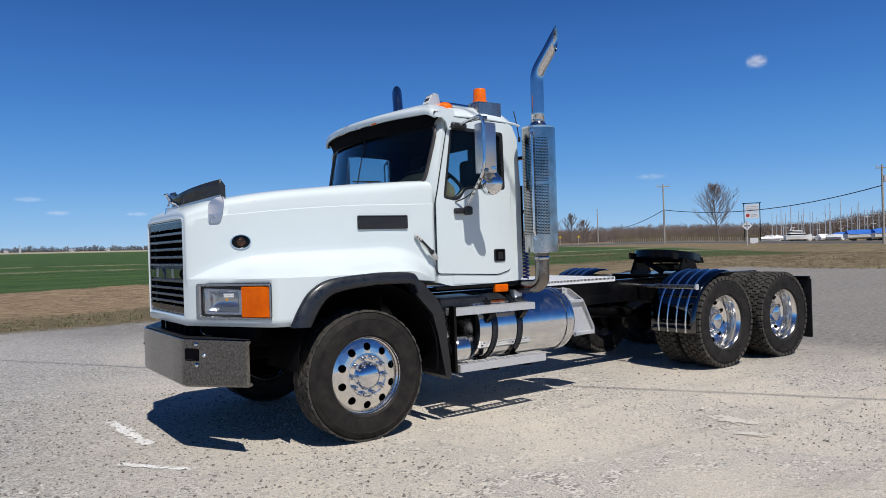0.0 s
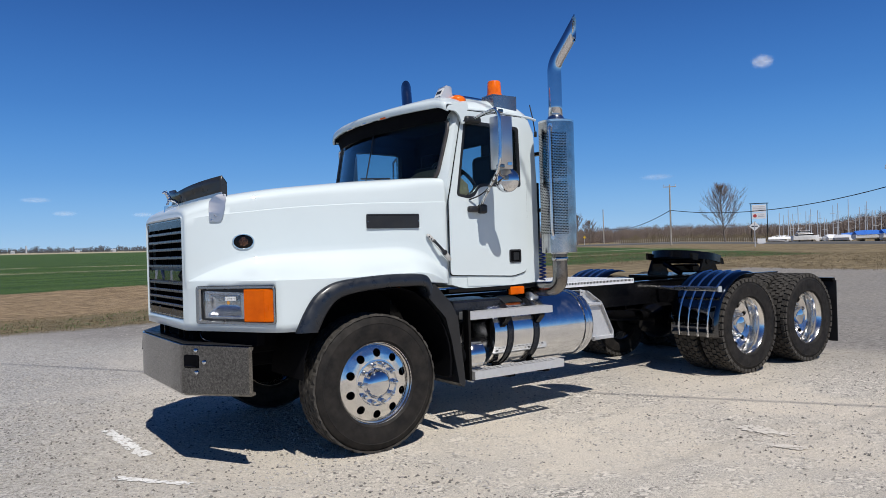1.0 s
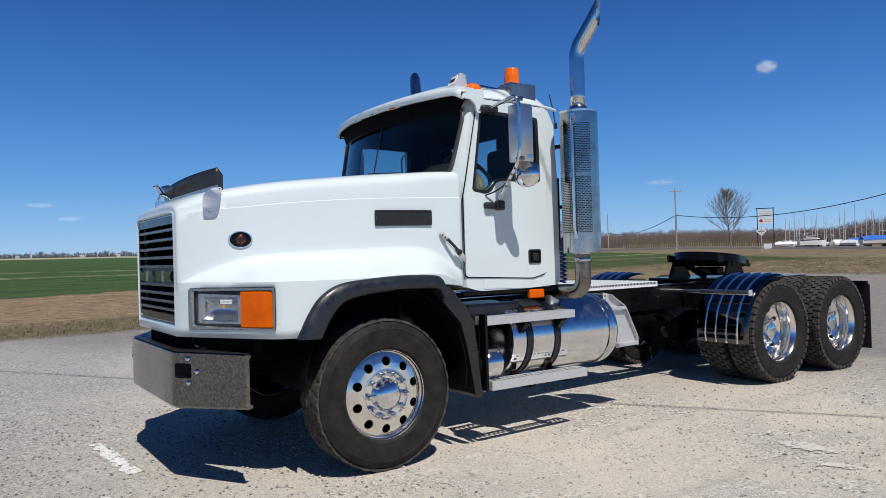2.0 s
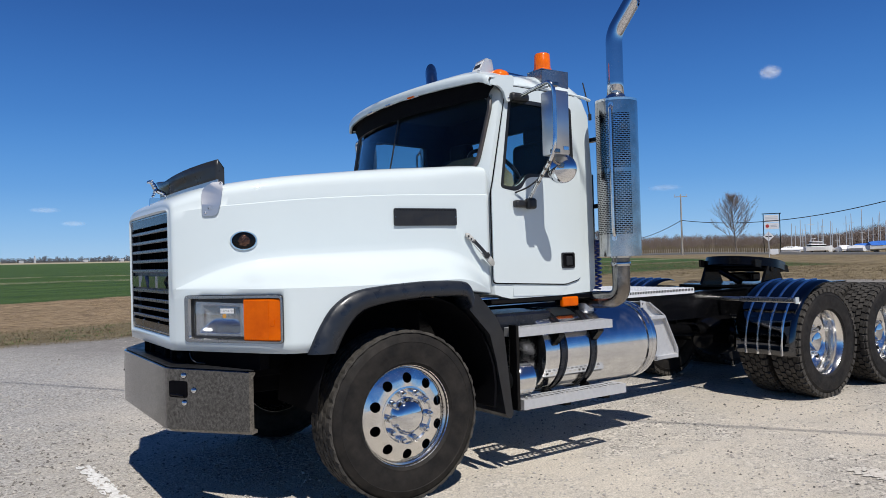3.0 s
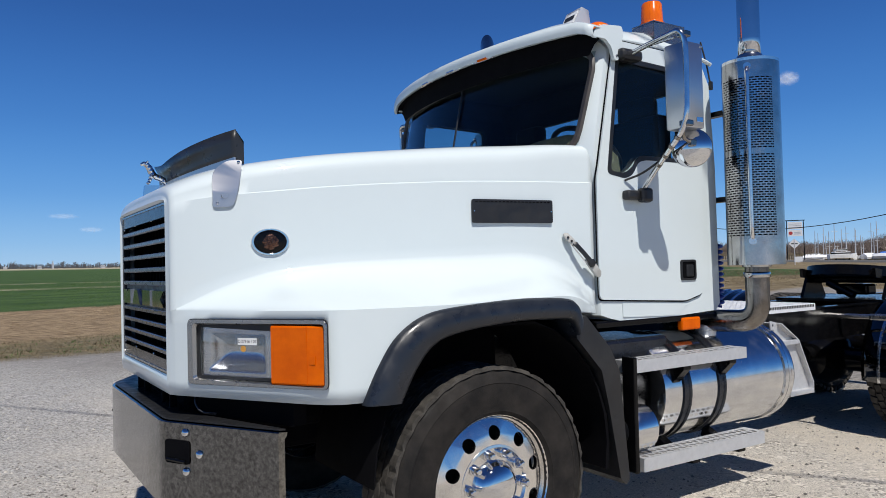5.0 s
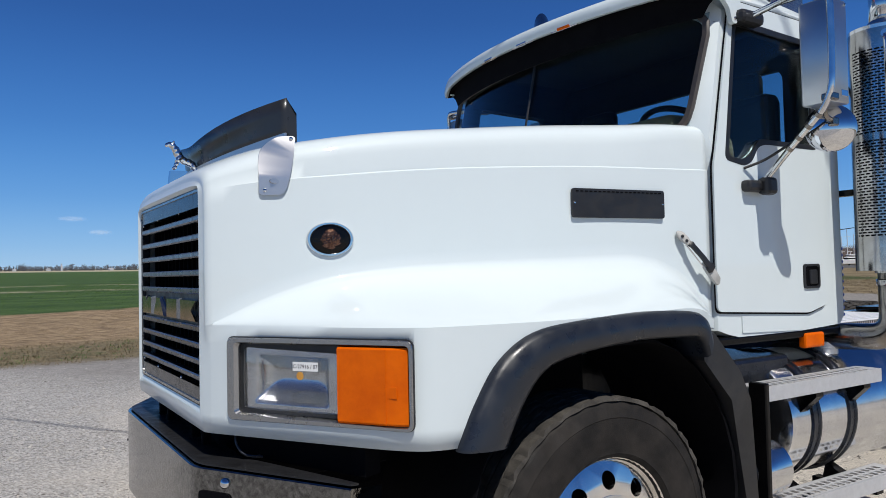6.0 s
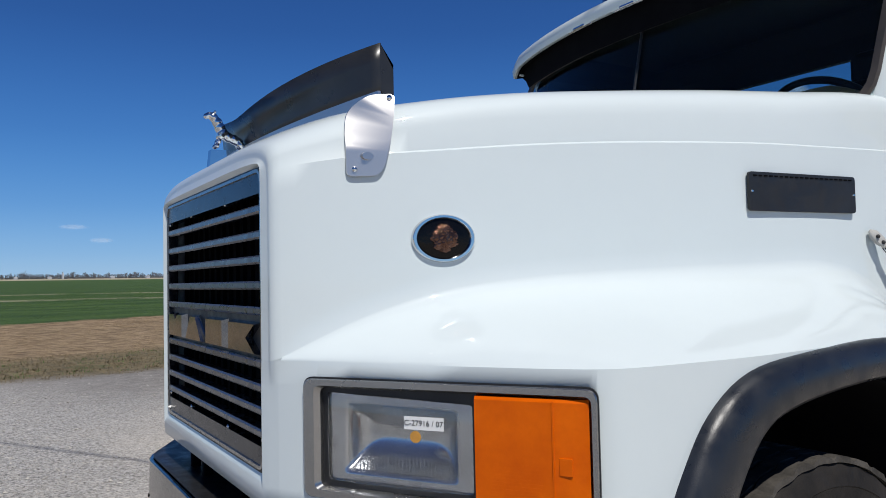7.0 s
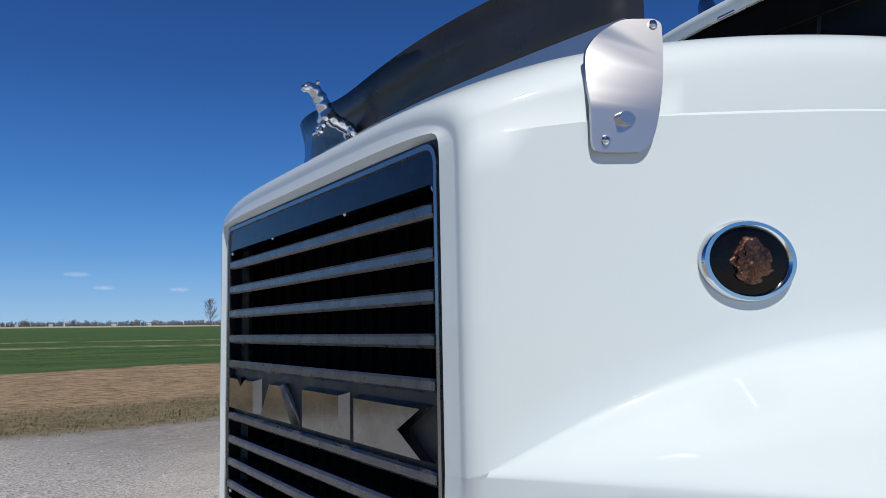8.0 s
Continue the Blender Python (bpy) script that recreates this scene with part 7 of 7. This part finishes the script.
def sailboat(place, L, mast, turn, cover, label):
    t = thing("sailboat", label, "boat", "boats in the yard", at=place)
    t.rotation_euler = (0, 0, radians(turn))
    bm = bmesh.new()
    hull(bm, L, L * 0.32, L * 0.13, 0.9)
    part("hull", bm, GELCOAT, t)
    bm = bmesh.new()
    if cover:
        loops = [[(x, -L * 0.15 * s, 0.95 + L * 0.13), (x, 0, 0.95 + L * (0.13 + 0.12 * s)), (x, L * 0.15 * s, 0.95 + L * 0.13)] for x, s in ((-L * 0.48, 0.85), (-L * 0.2, 1.05), (L * 0.2, 1.0), (L * 0.46, 0.4))]
        rings(bm, loops, cap=True)
        part("cover", bm, cover, t)
    else:
        box(bm, (-L * 0.05, 0, 0.9 + L * 0.155), (L * 0.4, L * 0.18, L * 0.06), 0.05)
        part("cabin", bm, GELCOAT, t)
    if mast:
        bm = bmesh.new()
        cyl(bm, (L * 0.08, 0, 1.0), (L * 0.08 + 0.1, 0, mast), 0.085, 6, 0.05)
        m = part("mast", bm, MAST, t, "bare aluminium mast")
        for z in (0.55, 0.8):
            bm = bmesh.new()
            cyl(bm, (L * 0.08, -0.5, mast * z), (L * 0.08, 0.5, mast * z), 0.025, 4)
            part("spreader", bm, MAST, m)
    for x in (-L * 0.25, L * 0.2):
        bm = bmesh.new()
        box(bm, (x, 0, 0.45), (0.12, L * 0.2, 0.95))
        part("stand", bm, FRAME_BLACK, t)
    return t


rng = random.Random(31)
for k in range(34):
    b = 58.9 + 8.6 * (k + rng.uniform(-0.3, 0.3)) / 33
    d = rng.uniform(140, 185)
    cover = SIGN_WHITE if rng.random() < 0.4 else (TARP if b > 64.5 and rng.random() < 0.5 else None)
    mast = rng.uniform(5.6, 9.2) * (0.75 + 0.35 * (b - 58.9) / 8.6)
    sailboat(spot(b, d) + Vector((0, 0, -0.9)), rng.uniform(3.2, 4.6), mast, rng.uniform(-80, 80), cover, "white sailboat on a stand with a blue tarp" if cover is TARP else ("white sailboat under a white cover on a stand" if cover else "white sailboat with bare mast on a stand"))
for b, d, L, turn in ((64.5, 134, 5.6, -30), (66.1, 136, 6.4, -25), (63.5, 146, 4.2, -40)):
    sailboat(spot(b, d) + Vector((0, 0, -0.6)), L, 0, turn, TARP, "boat under a bright blue tarp on a stand")
for b, d, L, turn in ((59.4, 148, 3.2, -20), (60.1, 150, 2.8, -35), (62.4, 146, 3.0, -25), (63.1, 147, 3.2, -30)):
    sailboat(spot(b, d) + Vector((0, 0, -0.85)), L, 0, turn, SIGN_WHITE, "low boat under a white shrink-wrap cover")
t = thing("cabin_cruiser", "white two-deck cabin cruiser on a stand", "boat", at=spot(60.6, 146) + Vector((0, 0, -0.3)))
t.scale = (0.6, 0.6, 0.72)
t.rotation_euler = (0, 0, radians(-35))
bm = bmesh.new()
hull(bm, 8.0, 2.7, 1.3, 0.4)
part("hull", bm, GELCOAT, t)
for z, L, h, x in ((2.0, 4.6, 0.75, -0.5), (2.8, 3.2, 0.5, -0.7)):
    bm = bmesh.new()
    box(bm, (x, 0, z), (L, 2.2, h), 0.12)
    c = part("cabin", bm, GELCOAT, t)
    bm = bmesh.new()
    box(bm, (x, 0, z + 0.05), (L + 0.03, 2.23, h * 0.4), 0.0)
    part("cabin_window", bm, DARK, c)
bm = bmesh.new()
tube(bm, [(-1.9, 0.9, 3.0), (-1.7, 0.9, 3.7), (-1.2, 0.9, 3.75), (-1.2, -0.9, 3.75), (-1.7, -0.9, 3.7), (-1.9, -0.9, 3.0)], 0.05, 6)
part("radar_arch", bm, GELCOAT, t)
for x in (-2.2, 1.6):
    bm = bmesh.new()
    box(bm, (x, 0, 0.4), (0.3, 1.6, 0.9))
    part("stand", bm, FRAME_BLACK, t)

# small clouds
def cloud_material(name, most):
    m = bpy.data.materials.new(name)
    m.use_nodes = True
    n, ln = m.node_tree.nodes, m.node_tree.links
    n.remove(n["Principled BSDF"])
    d, t = n.new("ShaderNodeBsdfDiffuse"), n.new("ShaderNodeBsdfTransparent")
    d.inputs["Color"].default_value = (0.93, 0.95, 0.98, 1)
    tc, mp, gr = n.new("ShaderNodeTexCoord"), n.new("ShaderNodeMapping"), n.new("ShaderNodeTexGradient")
    mp.inputs["Location"].default_value, mp.inputs["Scale"].default_value = (-1.0, 0.0, -1.0), (2.0, 0.0, 2.0)
    gr.gradient_type = "SPHERICAL"
    ln.new(tc.outputs["Generated"], mp.inputs["Vector"])
    ln.new(mp.outputs["Vector"], gr.inputs["Vector"])
    ns = n.new("ShaderNodeTexNoise")
    ns.inputs["Scale"].default_value, ns.inputs["Detail"].default_value, ns.inputs["Roughness"].default_value = 0.16, 7, 0.6
    ln.new(tc.outputs["Object"], ns.inputs["Vector"])
    mul, rg = n.new("ShaderNodeMath"), n.new("ShaderNodeMapRange")
    mul.operation = "MULTIPLY"
    ln.new(gr.outputs["Fac"], mul.inputs[0])
    ln.new(ns.outputs["Fac"], mul.inputs[1])
    rg.inputs["From Min"].default_value, rg.inputs["From Max"].default_value, rg.inputs["To Max"].default_value = 0.10, 0.36, most
    ln.new(mul.outputs[0], rg.inputs["Value"])
    mx = n.new("ShaderNodeMixShader")
    ln.new(rg.outputs["Result"], mx.inputs["Fac"])
    ln.new(t.outputs[0], mx.inputs[1])
    ln.new(d.outputs[0], mx.inputs[2])
    ln.new(mx.outputs[0], n["Material Output"].inputs["Surface"])
    return m


CLOUD, WISP = cloud_material("thin_cloud", 0.19), cloud_material("wispy_cloud", 0.10)


def cloud(bearing, elev, d, w, h, layers, seed, label, vapour):
    """Thin drifts of vapour far off, one behind the other."""
    rng = random.Random(seed)
    c = Vector((-1.57 + d * math.sin(radians(bearing)) * math.cos(radians(elev)), -6.21 + d * math.cos(radians(bearing)) * math.cos(radians(elev)), d * math.sin(radians(elev))))
    bm = bmesh.new()
    for k in range(layers):
        ox, oz = rng.uniform(-0.18, 0.18) * w, rng.uniform(-0.12, 0.12) * h
        sc = rng.uniform(0.7, 1.0)
        loops = []
        for r in (0.001, 0.25, 0.5, 0.75, 1.0):
            lp = []
            for q in range(28):
                a = 2 * math.pi * q / 28
                x, z = ox + sc * w * r * math.cos(a), oz + sc * h * r * math.sin(a)
                lp.append((x, k * 9 + 3 * noise.noise(Vector((x * 0.1, z * 0.1, k))), z))
            loops.append(lp)
        rings(bm, loops)
    ob = part("cloud", bm, vapour, smooth=180, matrix=Matrix.Translation(c) @ Matrix.Rotation(radians(-bearing), 4, "Z"))
    return tagged(ob, label, "cloud", "small clouds", kind="stuff")


cloud(58.35, 12.6, 1500, 30, 17, 4, 3, "small white puff of cloud", CLOUD)
cloud(51.0, 5.0, 1800, 60, 12, 2, 4, "faint thin wisp of cloud", WISP)
cloud(5.5, 4.2, 1800, 40, 8, 2, 5, "faint thin wisp of cloud", WISP)
cloud(7.4, 3.3, 1800, 34, 8, 2, 6, "faint thin wisp of cloud", WISP)
cloud(12.5, 3.2, 1800, 36, 8, 2, 7, "faint thin wisp of cloud", WISP)


# ---------------------------------------------------------------- small things on the lot
def paint_mark(pts, w, seed, worn=0.0, material=PAINT_MARK, label="faded white paint mark on the gravel"):
    rng = random.Random(seed)
    bm = bmesh.new()
    d = (Vector(pts[1]) - Vector(pts[0])).normalized()
    s = Vector((-d.y, d.x, 0))
    n = 34
    for strip in range(7):
        off = (strip - 3) / 3.5
        for k in range(n):
            t = (k + 0.5) / n
            if rng.random() > 1.0 - worn - 0.45 * abs(off) - 1.2 * abs(t - 0.5) ** 2:
                continue
            p = Vector(pts[0]).lerp(Vector(pts[1]), t) + s * off * w
            L = (Vector(pts[1]) - Vector(pts[0])).length / n * rng.uniform(0.7, 1.6)
            ww = w * rng.uniform(0.12, 0.36)
            z = rise(p.x, p.y) + 0.0045 + 0.0008 * rng.random()
            ring = []
            for q in range(6):
                a = 2 * math.pi * q / 6
                v = p + d * (L * math.cos(a) * rng.uniform(0.7, 1.2)) + s * (ww * math.sin(a) * rng.uniform(0.7, 1.2))
                ring.append(bm.verts.new((v.x, v.y, z)))
            bm.faces.new(ring)
    return tagged(part("paint_mark", bm, material), label, "marking", kind="structure")


paint_mark([(-0.25, 1.02, 0), (-0.185, -0.06, 0)], 0.055, 1, 0.16)
paint_mark([(-0.50, -0.49, 0), (-0.11, -0.99, 0)], 0.036, 2, 0.12)
paint_mark([(3.72, -2.47, 0), (3.70, -2.84, 0)], 0.10, 3, 0.25, DUST_MARK, "pale dusty scuff on the gravel")
paint_mark([(3.39, -2.87, 0), (3.49, -3.11, 0)], 0.05, 4, 0.2, DUST_MARK, "pale dusty scuff on the gravel")


def stones(name, n, x0, x1, y0, y1, smin, smax, material, seed, label):
    """Loose stones lying on the lot."""
    rng = random.Random(seed)
    verts, faces = [], []
    for k in range(n):
        x, y = rng.uniform(x0, x1), rng.uniform(y0, y1)
        s = smin + (smax - smin) * rng.random() ** 3
        z = rise(x, y) + s * 0.22
        a, fl = rng.uniform(0, 3.14), rng.uniform(0.45, 0.8)
        base = len(verts)
        for ux, uy, uz in ((1, 0, 0), (0.25, 0.9, 0.1), (-0.9, 0.35, -0.1), (-0.45, -0.85, 0.1), (0.5, -0.75, -0.1), (0.1, 0.05, 0.9), (0, 0, -0.8)):
            px, py, pz = ux * s * rng.uniform(0.8, 1.2), uy * s * rng.uniform(0.6, 1.1), uz * s * fl
            verts.append((x + px * math.cos(a) - py * math.sin(a), y + px * math.sin(a) + py * math.cos(a), z + pz))
        for i in range(5):
            j = (i + 1) % 5
            faces += [(base + i, base + j, base + 5), (base + j, base + i, base + 6)]
    me = bpy.data.meshes.new(name)
    me.from_pydata(verts, [], faces)
    me.materials.append(material)
    return tagged(new(name, me), label, "gravel", kind="stuff")


STONE_A = surface("pale_stones", (0.50, 0.47, 0.42), (0.30, 0.28, 0.255), 3.0, 0.9, bump=0.3, bump_scale=120)
STONE_B = surface("dark_stones", (0.20, 0.185, 0.165), (0.11, 0.10, 0.09), 3.0, 0.9, bump=0.3, bump_scale=120)
stones("gravel_stones", 26000, -3.5, 7, -4.6, 5, 0.004, 0.014, STONE_A, 1, "scattered pale gravel stones on the lot")
stones("gravel_stones", 8000, -3.5, 8, -4.6, 5, 0.003, 0.012, STONE_B, 2, "scattered dark gravel stones on the lot")
stones("gravel_stones", 2500, 3, 14, -5, 3, 0.005, 0.017, STONE_B, 3, "dark gravel stones towards the rear of the lot")
stones("gravel_stones", 5000, -6, 4, 2, 11, 0.006, 0.022, STONE_A, 4, "pale gravel stones towards the field edge")


stones("gravel_stones", 8000, -3.8, 1.4, -4.3, 3.0, 0.006, 0.020, STONE_A, 5, "coarse pale stones before the truck")
stones("gravel_stones", 6000, -3.8, 1.4, -4.3, 3.0, 0.005, 0.017, STONE_B, 6, "coarse dark stones before the truck")


def tufts(name, n, region, hmin, hmax, material, seed, label, blades=7, flat=1.1):
    """Blades of grass or straw in clumps."""
    rng = random.Random(seed)
    verts, faces = [], []
    for k in range(n):
        x, y = region(rng)
        z = rise(x, y)
        for j in range(blades):
            a, lean = rng.uniform(0, 6.283), rng.uniform(0.1, flat)
            h = rng.uniform(hmin, hmax)
            bx, by = x + rng.gauss(0, 0.06), y + rng.gauss(0, 0.06)
            w = 0.006 + h * 0.03
            b = len(verts)
            verts += [(bx - w * math.sin(a), by + w * math.cos(a), z - 0.01), (bx + w * math.sin(a), by - w * math.cos(a), z - 0.01), (bx + math.cos(a) * h * lean, by + math.sin(a) * h * lean, z + h)]
            faces.append((b, b + 1, b + 2))
    me = bpy.data.meshes.new(name)
    me.from_pydata(verts, [], faces)
    me.materials.append(material)
    return tagged(new(name, me), label, "grass", kind="stuff")


DRY = surface("dry_grass", (0.235, 0.18, 0.105), (0.115, 0.09, 0.05), 2.0, 0.9)
STRAW = surface("straw", (0.46, 0.34, 0.20), (0.20, 0.135, 0.072), 2.0, 0.9)
FRESH = surface("fresh_grass", (0.085, 0.16, 0.03), (0.045, 0.095, 0.018), 1.0, 0.85)


def verge_at(lo, hi, x0=-12, x1=16):
    def pick(rng):
        x = rng.uniform(x0, x1)
        return x, 11.3 + 0.10 * x + lo + (hi - lo) * rng.random()
    return pick


tufts("dry_verge_grass", 5200, verge_at(-0.2, 4.2), 0.012, 0.05, DRY, 1, "matted dry grass along the lot's edge", flat=2.5)
tufts("verge_weeds", 450, verge_at(0.0, 3.8), 0.02, 0.06, FRESH, 2, "green weeds among the dry verge grass")
tufts("stubble", 9000, verge_at(3.4, 16.6, -14, 24), 0.008, 0.035, STRAW, 3, "pale cut straw lying beside the field", 7, 9.0)
tufts("field_crop", 16000, verge_at(16.2, 56.0, -20, 50), 0.02, 0.055, FRESH, 4, "short green spring crop in the field", 7, 2.5)


def east(rng):
    return rng.uniform(29, 52), rng.uniform(2, 48)


tufts("dry_field_grass", 9000, east, 0.02, 0.09, DRY, 5, "matted dry grass past the lot")
